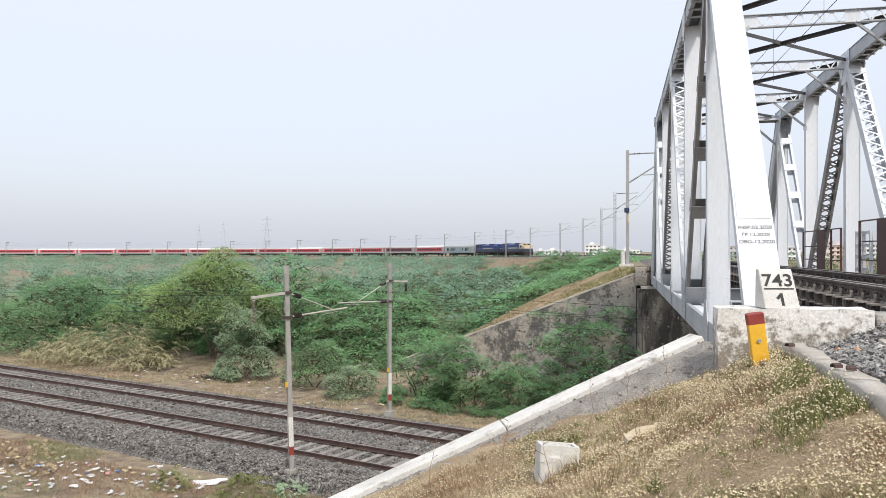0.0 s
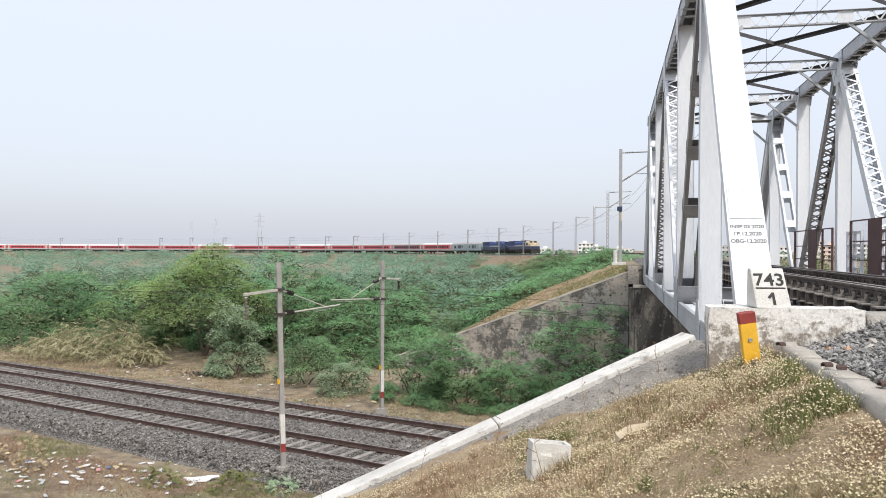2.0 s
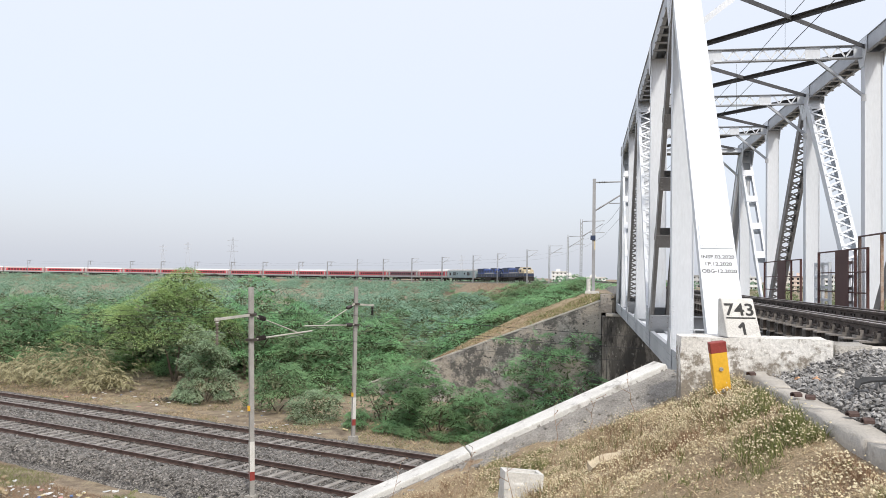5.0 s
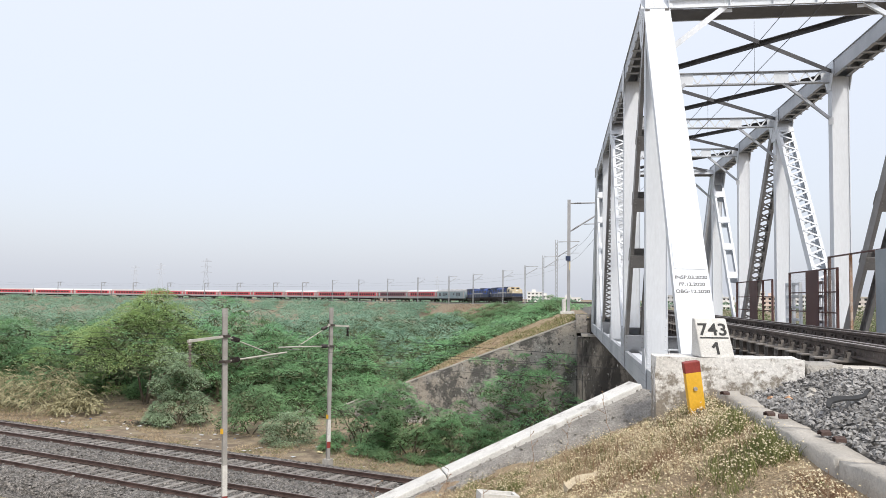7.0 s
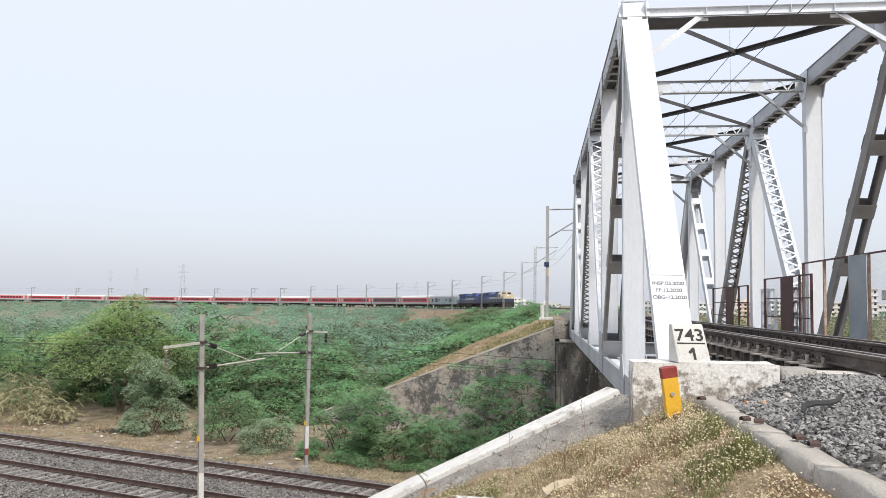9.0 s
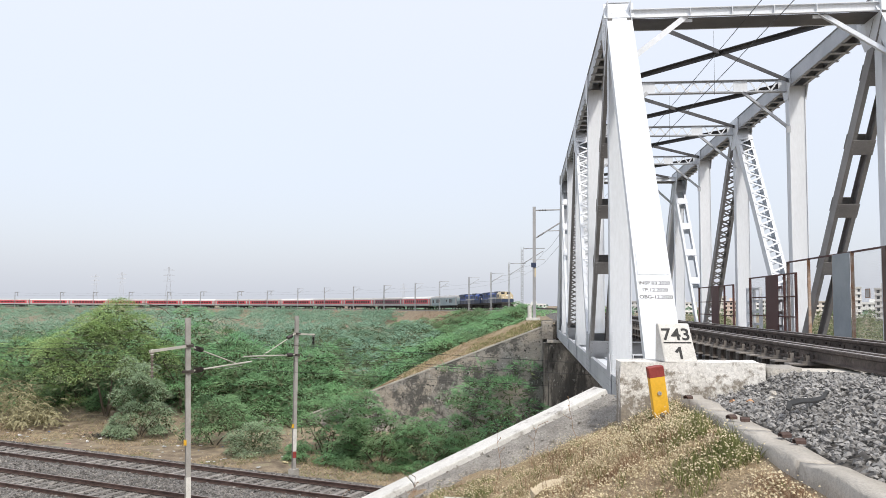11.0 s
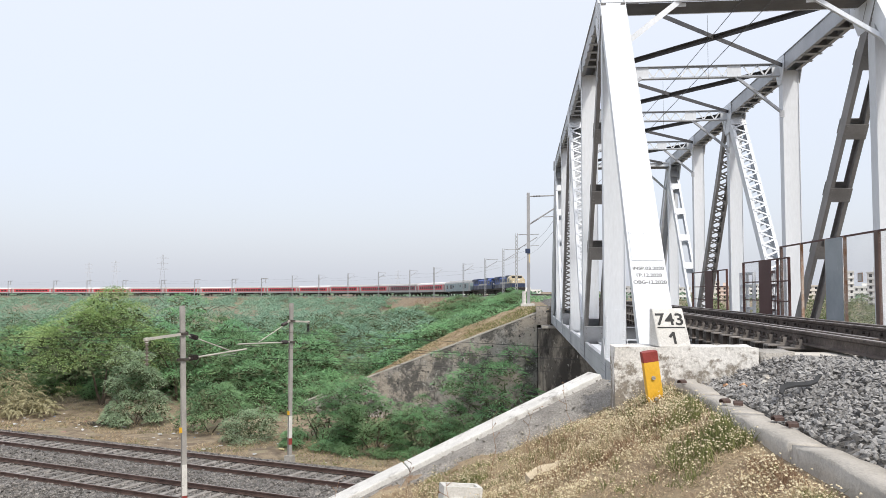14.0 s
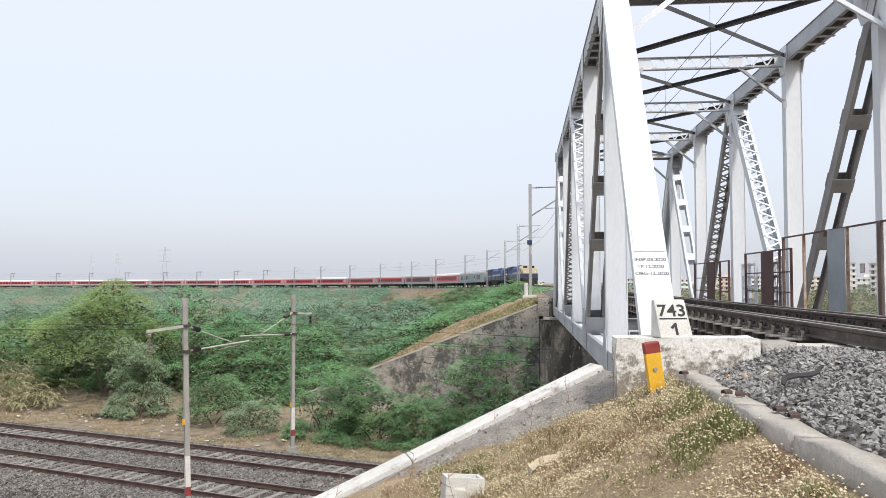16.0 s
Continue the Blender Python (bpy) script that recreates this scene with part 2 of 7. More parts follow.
def old_wall(name, tan, grey, dark, lime, dark_at=0.5, streak=1.0):
    """Old plastered masonry: tan and grey patches, dark growth with ragged edges, left-over limewash, black specks."""
    m = bpy.data.materials.new(name)
    m.use_nodes = True
    n, l = m.node_tree.nodes, m.node_tree.links
    bs = n["Principled BSDF"]
    tc, mp = n.new("ShaderNodeTexCoord"), n.new("ShaderNodeMapping")
    mp.inputs["Scale"].default_value = (1, 1, streak)
    l.new(tc.outputs["Object"], mp.inputs[0])

    def mask(scale, lo, hi, rough=0.7, off=0.0):
        t, mv = n.new("ShaderNodeTexNoise"), n.new("ShaderNodeMapping")
        mv.inputs["Location"].default_value = (off, off * 0.7, off * 1.3)
        l.new(mp.outputs[0], mv.inputs[0])
        l.new(mv.outputs[0], t.inputs["Vector"])
        t.inputs["Scale"].default_value, t.inputs["Detail"].default_value, t.inputs["Roughness"].default_value = scale, 9, rough
        r = n.new("ShaderNodeMapRange")
        r.inputs["From Min"].default_value, r.inputs["From Max"].default_value = lo, hi
        l.new(t.outputs[0], r.inputs[0])
        return r.outputs[0]

    col = None
    for fac, c in ((mask(0.5, 0.42, 0.58), grey), (mask(0.6, dark_at, dark_at + 0.07, 0.8, 7.0), dark), (mask(0.9, 0.60, 0.68, 0.75, 19.0), lime),
                   (mask(7.0, 0.60, 0.66, 0.6, 3.0), tuple(v * 0.45 for v in dark)), (mask(5.0, 0.62, 0.68, 0.65, 31.0), lime)):
        mx = n.new("ShaderNodeMixRGB")
        l.new(fac, mx.inputs[0])
        if col is None:
            mx.inputs[1].default_value = (*tan, 1)
        else:
            l.new(col, mx.inputs[1])
        mx.inputs[2].default_value = (*c, 1)
        col = mx.outputs[0]
    l.new(col, bs.inputs["Base Color"])
    bs.inputs["Roughness"].default_value = 0.95
    bp = n.new("ShaderNodeBump")
    bp.inputs["Strength"].default_value, bp.inputs["Distance"].default_value = 0.7, 0.05
    l.new(mask(6.0, 0.3, 0.7, 0.7, 3.0), bp.inputs["Height"])
    l.new(bp.outputs[0], bs.inputs["Normal"])
    return m


OLD_WALL = old_wall("old_dark_patched_wall", (0.43, 0.38, 0.32), (0.335, 0.32, 0.295), (0.12, 0.115, 0.105), (0.63, 0.62, 0.59), 0.478)
OLD_ABUTMENT = old_wall("old_streaked_abutment", (0.24, 0.22, 0.195), (0.15, 0.142, 0.13), (0.06, 0.057, 0.053), (0.66, 0.65, 0.62), 0.46, 0.3)
KERB_CONCRETE = surface("worn_pale_concrete", (0.36, 0.335, 0.295), (0.47, 0.44, 0.395), 1.6, 0.92, 0, 0.5, 50, 0.15,
                        stain=(0.27, 0.245, 0.21), stain_scale=1.6, stain_at=0.58)
PALE_COPING = surface("pale_cement_coping", (0.46, 0.43, 0.38), (0.58, 0.55, 0.50), 1.2, 0.9, 0, 0.3, 30, 0.12)


def gravel(name, dark, pale, scale, relief):
    """Crushed stone: cells of their own tone with dark joints between them."""
    m = bpy.data.materials.new(name)
    m.use_nodes = True
    n, l = m.node_tree.nodes, m.node_tree.links
    bs, tc = n["Principled BSDF"], n.new("ShaderNodeTexCoord")
    wob, add = n.new("ShaderNodeTexNoise"), n.new("ShaderNodeVectorMath")
    wob.inputs["Scale"].default_value = scale * 1.5
    add.operation = "MULTIPLY_ADD"
    add.inputs[1].default_value = (0.5 / scale,) * 3
    l.new(tc.outputs["Object"], wob.inputs["Vector"])
    l.new(wob.outputs["Color"], add.inputs[0])
    l.new(tc.outputs["Object"], add.inputs[2])
    cell = n.new("ShaderNodeTexVoronoi")
    cell.inputs["Scale"].default_value = scale
    l.new(add.outputs[0], cell.inputs["Vector"])
    sep, ramp = n.new("ShaderNodeSeparateColor"), n.new("ShaderNodeValToRGB")
    l.new(cell.outputs["Color"], sep.inputs[0])
    ramp.color_ramp.elements[0].color, ramp.color_ramp.elements[1].color = (*dark, 1), (*pale, 1)
    l.new(sep.outputs[0], ramp.inputs[0])
    joint = n.new("ShaderNodeMapRange")
    joint.inputs["From Min"].default_value, joint.inputs["From Max"].default_value = 0.75, 0.35
    joint.inputs["To Min"].default_value, joint.inputs["To Max"].default_value = 0.35, 1.0
    l.new(cell.outputs["Distance"], joint.inputs[0])
    broad = n.new("ShaderNodeTexNoise")
    broad.inputs["Scale"].default_value = 0.8
    bm = n.new("ShaderNodeMapRange")
    bm.inputs["To Min"].default_value, bm.inputs["To Max"].default_value = 0.7, 1.3
    l.new(tc.outputs["Object"], broad.inputs["Vector"])
    l.new(broad.outputs[0], bm.inputs[0])
    mul, hsv = n.new("ShaderNodeMath"), n.new("ShaderNodeHueSaturation")
    mul.operation = "MULTIPLY"
    l.new(joint.outputs[0], mul.inputs[0])
    l.new(bm.outputs[0], mul.inputs[1])
    l.new(mul.outputs[0], hsv.inputs["Value"])
    l.new(ramp.outputs[0], hsv.inputs["Color"])
    l.new(hsv.outputs[0], bs.inputs["Base Color"])
    bs.inputs["Roughness"].default_value = 0.95
    bp = n.new("ShaderNodeBump")
    bp.inputs["Strength"].default_value, bp.inputs["Distance"].default_value = 0.8, relief
    l.new(joint.outputs[0], bp.inputs["Height"])
    l.new(bp.outputs[0], bs.inputs["Normal"])
    return m


BALLAST = gravel("grey_ballast", (0.10, 0.094, 0.087), (0.30, 0.283, 0.262), 17.0, 0.03)
STONES = surface("broken_stone", (0.215, 0.21, 0.204), (0.345, 0.338, 0.328), 3.0, 0.9, 0, 0.5, 40, 0.25, island=0.3, stain=(0.36, 0.305, 0.255), stain_scale=2.0, stain_at=0.64)
SLEEPER = surface("concrete_sleeper", (0.20, 0.185, 0.17), (0.29, 0.27, 0.25), 1.5, 0.9, 0, 0.2, 60, 0.15, rand=0.2)
STEEL_SLEEPER = surface("steel_channel_sleeper", (0.17, 0.15, 0.135), (0.27, 0.25, 0.23), 2.0, 0.75, 0.2, 0.2, 50, 0.2, rand=0.25)
DIRT = surface("dry_earth", (0.155, 0.118, 0.085), (0.31, 0.25, 0.172), 1.4, 0.97, 0, 0.8, 14, 0.4,
               stain=(0.29, 0.255, 0.165), stain_scale=0.45, stain_at=0.52, bump_dist=0.06)
DRY_GROUND = surface("dry_straw_ground", (0.285, 0.215, 0.138), (0.42, 0.335, 0.215), 1.3, 0.97, 0, 0.9, 45, 0.4,
                     stain=(0.25, 0.175, 0.12), stain_scale=0.9, stain_at=0.56, bump_dist=0.03)
POLE_CONCRETE = surface("grey_mast_steel", (0.25, 0.24, 0.225), (0.36, 0.35, 0.33), 1.2, 0.7, 0.0, 0.1, 30, 0.15)
# darker copy of the truss steel, with underside shade put into its colour
SHADE_STEEL = surface("shade_grey_steel", (0.205, 0.20, 0.197), (0.30, 0.294, 0.288), 1.0, 0.55, 0, 0.08, 30, 0.1)
# far pylons: haze painted in as a paler steel colour
HAZE_STEEL = surface("haze_paled_steel", (0.42, 0.44, 0.47), (0.50, 0.52, 0.55), 0.2, 0.7, 0, 0, 2, 0.05)
MAST_STEEL = surface("galvanised_mast_steel", (0.27, 0.275, 0.285), (0.36, 0.365, 0.375), 0.6, 0.6, 0.1, 0.05, 20, 0.1)
WIRE = surface("wire", (0.05, 0.05, 0.05), (0.07, 0.07, 0.07), 1.0, 0.5, 0.6, 0, 30, 0.1)
INSULATOR = surface("dark_glazed_porcelain", (0.030, 0.026, 0.026), (0.055, 0.045, 0.042), 5, 0.25, 0, 0, 30, 0.1)
BLACK = surface("black_paint", (0.02, 0.02, 0.02), (0.035, 0.035, 0.035), 8, 0.7, 0, 0.05, 60, 0.2)
YELLOW = surface("worn_yellow_paint", (0.72, 0.40, 0.03), (0.80, 0.47, 0.05), 6, 0.5, 0, 0.1, 50, 0.08,
                 stain=(0.42, 0.24, 0.06), stain_scale=7, stain_at=0.62)
RED = surface("dull_red_paint", (0.22, 0.035, 0.03), (0.30, 0.055, 0.045), 6, 0.6, 0, 0.1, 50, 0.15)
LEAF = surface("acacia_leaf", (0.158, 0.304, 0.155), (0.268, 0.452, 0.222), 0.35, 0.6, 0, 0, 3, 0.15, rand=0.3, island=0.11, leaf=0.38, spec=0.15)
# far foliage, paler and bluer: distance haze put into the leaf colour
LEAF_HAZE = surface("haze_paled_acacia_leaf", (0.19, 0.31, 0.222), (0.255, 0.388, 0.282), 0.12, 0.7, 0, 0, 1, 0.1, rand=0.2, island=0.08, leaf=0.3, spec=0.1)
LEAF_OLIVE = surface("dull_olive_leaf", (0.125, 0.165, 0.08), (0.21, 0.245, 0.13), 0.15, 0.7, 0, 0, 1, 0.1, island=0.25, leaf=0.25, spec=0.15)
LEAF_BLUE = surface("grey_green_leaf", (0.28, 0.39, 0.245), (0.40, 0.50, 0.335), 0.5, 0.7, 0, 0, 3, 0.15, island=0.22, leaf=0.3, spec=0.2)
LEAF_TREE = surface("tree_leaf", (0.25, 0.36, 0.14), (0.38, 0.50, 0.215), 0.5, 0.6, 0, 0, 3, 0.15, island=0.14, leaf=0.38, spec=0.12)
LEAF_DRY = surface("dry_leaf", (0.32, 0.295, 0.175), (0.46, 0.43, 0.275), 0.6, 0.8, 0, 0, 3, 0.15, island=0.35, leaf=0.3, spec=0.2)
# dark tone of the growth added inside crowns to deepen their shade
INNER = surface("inner_shade_leaves", (0.072, 0.092, 0.05), (0.122, 0.146, 0.082), 1.5, 0.9, 0, 0, 8, 0.15, island=0.3, spec=0.1)
BARK = surface("thorn_bark", (0.07, 0.055, 0.04), (0.12, 0.10, 0.075), 3, 0.9, 0, 0.4, 30, 0.2)

# ---------------------------------------------------------------- the bridge
P = 5.362  # one panel; six panels from end to end
XT = 2.6  # truss planes at x = -XT and +XT
ZT0, ZT1 = 12.77, 13.16  # top chord
ZB0, ZB1 = 5.23, 5.68  # bottom chord
ZTC, ZBC = 12.95, 5.46
RAIL_Z = 6.5


def lattice(name, a, b, w, parent, material, kind):
    """A built-up web member in a truss plane: two channels joined by lacing bars or by batten plates."""
    a, b = Vector(a), Vector(b)
    d = (b - a).normalized()
    xx = Vector((1, 0, 0))
    n = d.cross(xx).normalized()  # across the member, in the truss plane
    dep = 0.30
    mem = None
    for s in (-1, 1):
        o = xx * (s * w / 2)
        k = s if d.cross(n).x > 0 else -s
        prof = [(0, -dep / 2), (0, dep / 2), (-k * 0.085, dep / 2), (-k * 0.085, dep / 2 - 0.014), (-k * 0.014, dep / 2 - 0.014),
                (-k * 0.014, -dep / 2 + 0.014), (-k * 0.085, -dep / 2 + 0.014), (-k * 0.085, -dep / 2)]
        ch = Geo().extrude(prof if k > 0 else prof[::-1], a + o, b + o, up=n)
        if mem is None:
            mem = part(name, ch, material, parent)
        else:
            part("channel", ch, material, mem)
    length = (b - a).length
    if kind == "laced":
        step, t, k = 0.22, 0.75, 0
        while t < length - 0.9:
            for f in (-1, 1):
                s = 1 if k % 2 == 0 else -1
                p0 = a + d * t + xx * (s * (w / 2 - 0.03)) + n * (f * (dep / 2 + 0.012))
                p1 = a + d * (t + step) - xx * (s * (w / 2 - 0.03)) + n * (f * (dep / 2 + 0.012))
                part("lacing_bar", Geo().beam(p0, p1, 0.055, 0.012, up=n), material, mem)
            t, k = t + step, k + 1
        ends = [(0.25, 0.8), (length - 0.9, length - 0.3)]
    else:
        gap = 1.52
        m = max(2, round((length - 1.4) / gap))
        ends = [(0.25, 0.75)] + [(1.35 + (length - 1.4) * i / m - 0.17, 1.35 + (length - 1.4) * i / m + 0.17) for i in range(0, m - 1)] + [(length - 0.9, length - 0.3)]
    for t0, t1 in ends:
        for f in (-1, 1):
            c = n * (f * (dep / 2 + 0.013))
            g = Geo().beam(a + d * t0 + c, a + d * t1 + c, w + 0.02, 0.012, up=n)
            pl = part("batten_plate", g, GREY_STEEL if t1 > length - 0.5 else material, mem)
            rv = Geo().rivets([a + d * (t0 + (t1 - t0) * (i + 0.5) / 4) + c * 1.05 + xx * (s * (w / 2 - 0.04)) for i in range(4) for s in (-1, 1)], n * f)
            part("rivets", rv, material, pl)
    return mem


def vertical(y, side, parent):
    """A web post: two channels and a closing plate between them."""
    x = side * XT
    prof = [(-0.208, -0.15), (-0.192, -0.15), (-0.192, -0.125), (0.192, -0.125), (0.192, -0.15), (0.208, -0.15),
            (0.208, 0.15), (0.192, 0.15), (0.192, 0.125), (-0.192, 0.125), (-0.192, 0.15), (-0.208, 0.15)]
    g = Geo().extrude([(p[0], p[1]) for p in prof], (x, y, ZB1 - 0.1), (x, y, ZT0 + 0.02), up=(0, 1, 0))
    post = part("post", g, WHITE_STEEL, parent)
    # foot plates with a row of rivets on each flange
    foot = Geo().box(x - 0.19, x + 0.19, y - 0.156, y - 0.150, ZB1, ZB1 + 0.95)
    fp = part("foot_plate", foot, WHITE_STEEL, post)
    rv = Geo().rivets([(x + s * 0.165, y - 0.157, ZB1 + 0.08 + 0.09 * i) for i in range(9) for s in (-1, 1)], (0, -1, 0))
    part("rivets", rv, WHITE_STEEL, fp)
    return post


def gusset(y, z, h, w, side, parent, skew=0.0):
    """A pair of joint plates with their rivets on both faces of a truss."""
    x = side * XT
    for s in (-1, 1):
        xo = x + s * 0.228
        lo, hi = (z - h, z) if z > 9 else (z, z + h)
        if z > 9:
            pts = [(y - w / 2, hi), (y + w / 2, hi), (y + w / 2, hi - h * 0.45), (y + w * 0.2, lo), (y - w * 0.2, lo), (y - w / 2, hi - h * 0.45)]
        else:
            pts = [(y - w / 2, lo), (y + w / 2, lo), (y + w / 2, lo + h * 0.45), (y + w * 0.2, hi), (y - w * 0.2, hi), (y - w / 2, lo + h * 0.45)]
        g = Geo().poly([(xo - 0.007, *p) for p in pts] + [(xo + 0.007, *p) for p in pts],
                       [tuple(range(6)), tuple(range(6, 12))[::-1]] + [(i, 6 + i, 6 + (i + 1) % 6, (i + 1) % 6) for i in range(6)])
        pl = part("gusset_plate", g, GREY_STEEL if z < 9 else WHITE_STEEL, parent)
        rv = []
        for i in range(int(w / 0.11)):
            for j in range(3):
                rv.append((xo + s * 0.008, y - w / 2 + 0.06 + 0.11 * i, (hi - 0.07 - 0.12 * j) if z > 9 else (lo + 0.07 + 0.12 * j)))
        for j in range(4):
            for q in (-1, 1):
                rv.append((xo + s * 0.008, y + q * 0.12, (hi - 0.45 - 0.09 * j) if z > 9 else (lo + 0.45 + 0.09 * j)))
        part("rivets", Geo().rivets(rv, (s, 0, 0)), GREY_STEEL if z < 9 else WHITE_STEEL, pl)


def build_bridge():
    br = thing("truss_bridge", "white and grey painted riveted steel through-truss railway bridge", "bridge")
    for side in (-1, 1):
        x = side * XT
        # top chord: cover plate, two channels, ladder of ties below
        prof = [(-0.235, ZT1), (0.235, ZT1), (0.235, ZT1 - 0.014), (0.209, ZT1 - 0.014), (0.209, ZT0), (0.12, ZT0), (0.12, ZT0 + 0.014), (0.191, ZT0 + 0.014), (0.191, ZT1 - 0.014)]
        prof = prof + [(-q[0], q[1]) for q in prof[:1:-1]]
        g = Geo().extrude([(q[0], q[1]) for q in prof], (x, P + 0.02, 0), (x, 5 * P - 0.02, 0))
        chord = part("top_chord", g, GREY_STEEL, br)
        y = P + 0.6
        while y < 5 * P - 0.5:
            if min(abs(y - i * P) for i in range(1, 6)) > 0.5:
                part("tie_plate", Geo().box(x - 0.24, x + 0.24, y - 0.06, y + 0.06, ZT0 - 0.022, ZT0 - 0.009), GREY_STEEL, chord)
                part("tie_plate", Geo().box(x - 0.19, x + 0.19, y + 0.16, y + 0.18, ZT0, ZT0 + 0.2), GREY_STEEL, chord)
            y += 0.62
        # bottom chord: two deep channels with plates between them
        chord = None
        for s in (-1, 1):
            prof = [(s * 0.214, ZB0), (s * 0.214, ZB1), (s * 0.12, ZB1), (s * 0.12, ZB1 - 0.016), (s * 0.196, ZB1 - 0.016), (s * 0.196, ZB0 + 0.016), (s * 0.12, ZB0 + 0.016), (s * 0.12, ZB0)]
            g = Geo().extrude(prof if s > 0 else prof[::-1], (x, -0.45, 0), (x, 6 * P + 0.45, 0))
            if chord is None:
                chord = part("bottom_chord", g, GREY_STEEL, br, "blue-grey painted bottom chord")
            else:
                part("channel", g, GREY_STEEL, chord)
        for i in range(6):
            part("cover_plate", Geo().box(x - 0.16, x + 0.16, i * P + 0.9, (i + 1) * P - 0.9, ZB1 - 0.05, ZB1 - 0.03), WHITE_STEEL, chord)
        rv = [(x - 0.216, 0.3 + 0.33 * i, z) for i in range(97) for z in (ZB0 + 0.1, ZB1 - 0.1)]
        part("rivets", Geo().rivets(rv, (-1, 0, 0), 0.018), GREY_STEEL, chord)
        # end posts: broad closed box leaning to the first top joint
        for y0, y1 in ((0.0, P), (6 * P, 5 * P)):
            a, b = Vector((x, y0, ZBC)), Vector((x, y1 + (0.1 if y0 < y1 else -0.1), ZTC - 0.08))
            d = (b - a).normalized()
            out = -1 if y0 < y1 else 1
            n = Vector((1, 0, 0)).cross(d) * (1 if out > 0 else 1)
            n = n if n.y * out > 0 else -n
            half = [(0.25, 0.198), (0.25, 0.182), (0.218, 0.182), (0.218, -0.18), (0.13, -0.18), (0.13, -0.166), (0.202, -0.166), (0.202, 0.182)]
            prof = half + [(-q[0], q[1]) for q in half[::-1]]
            g = Geo().extrude(prof, a, b, up=n)
            ep = part("end_post", g, WHITE_STEEL, br)
            length = (b - a).length
            rv = [a + d * (0.5 + 0.24 * i) + Vector((s * 0.222, 0, 0)) + n * 0.13 for i in range(int(length / 0.24) - 3) for s in (-1, 1)]
            if side < 0 and y0 < y1:
                part("rivets", Geo().rivets(rv[::2], (-1, 0, 0), 0.013), WHITE_STEEL, ep)
            # joint cover at the head of the post
            g = Geo().beam(b + n * 0.206 - d * 0.32, b + n * 0.206 + d * 0.18, 0.6, 0.014, up=n)
            hp = part("head_plate", g, WHITE_STEEL, ep)
            rv = [b + n * 0.214 + d * (-0.26 + 0.09 * j) + Vector((-0.24 + 0.096 * i, 0, 0)) for i in range(6) for j in range(5)]
            part("rivets", Geo().rivets(rv, n, 0.015), WHITE_STEEL, hp)
            if side < 0 and y0 < y1:  # patch plate above the lettering
                g = Geo().beam(a + d * 2.32 + n * 0.206, a + d * 2.88 + n * 0.206, 0.44, 0.012, up=n)
                pp = part("patch_plate", g, WHITE_STEEL, ep)
                rv = [a + d * t + n * 0.213 + Vector((s, 0, 0)) for t in (2.37, 2.83) for s in (-0.19, 0, 0.19)]
                part("rivets", Geo().rivets(rv, n, 0.012), WHITE_STEEL, pp)
        for i in range(1, 6):
            vertical(i * P, side, br)
            gusset(i * P + {1: 0.3, 5: -0.3}.get(i, 0.0), ZT1 - (0.06 if i in (1, 5) else 0.02), 0.95 if i % 2 else 0.7, 1.15 if i % 2 else 0.7, side, br)
            gusset(i * P, ZB0 + 0.02, 1.0 if i % 2 == 0 else 0.8, 1.25 if i % 2 == 0 else 0.8, side, br)
        for i in (0, 6):
            gusset(i * P, ZB0 + 0.02, 0.75, 0.9, side, br)
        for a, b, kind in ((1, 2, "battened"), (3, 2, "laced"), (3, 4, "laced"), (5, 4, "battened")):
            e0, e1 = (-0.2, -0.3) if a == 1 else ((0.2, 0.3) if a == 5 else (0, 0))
            # diagonals that show their undersides take the steel with painted-in shade
            lattice("diagonal", (x, a * P + e0, ZTC - abs(e0) * 0.8), (x, b * P + e1, ZBC), 0.46, br, WHITE_STEEL if a > b else SHADE_STEEL, kind)
    # portal struts at both ends
    for y, out in ((P, -1), (5 * P, 1)):
        y0, y1 = sorted((y + out * 0.15, y - out * 0.5))
        prof = [(0, 12.74), (0.07, 12.74), (0.07, 12.752), (0.012, 12.752), (0.012, 12.908), (0.07, 12.908), (0.07, 12.92), (0, 12.92)]
        ps = part("portal_strut", Geo().extrude([(q[0] * out, q[1]) for q in (prof if out > 0 else prof[::-1])], (XT - 0.2, y + out * 0.15, 0), (-XT + 0.2, y + out * 0.15, 0)), WHITE_STEEL, br)
        part("back_channel", Geo().extrude([(-q[0] * out, q[1]) for q in (prof[::-1] if out > 0 else prof)], (XT - 0.2, y - out * 0.5, 0), (-XT + 0.2, y - out * 0.5, 0)), WHITE_STEEL, ps)
        # underside of the strut, its shade painted as a darker plate
        part("soffit_plate", Geo().box(-XT + 0.2, XT - 0.2, y0 + 0.01, y1 - 0.01, 12.728, 12.738), SOFFIT_SHADE_STEEL, ps, "grey-brown soffit plate with underside shade in its colour")
        for i in range(4):
            xx = -1.2 + 0.8 * i
            part("stiffener", Geo().box(xx - 0.006, xx + 0.006, y + out * 0.15 - 0.01, y + out * 0.15 + 0.01 + 0.06 * (out > 0), 12.752, 12.908) if out > 0 else
                 Geo().box(xx - 0.006, xx + 0.006, y - 0.16 - 0.06, y - 0.15, 12.752, 12.908), WHITE_STEEL, ps)
        for s in (-1, 1):
            a, b = Vector((s * 1.25, y + out * 0.1, 12.73)), Vector((s * (XT - 0.18), y + out * 0.47, 11.74))
            part("knee_brace", Geo().extrude([(-0.06, 0), (0.06, 0), (0.06, 0.012), (-0.048, 0.012), (-0.048, 0.11), (-0.06, 0.11)], a, b), WHITE_STEEL, br)
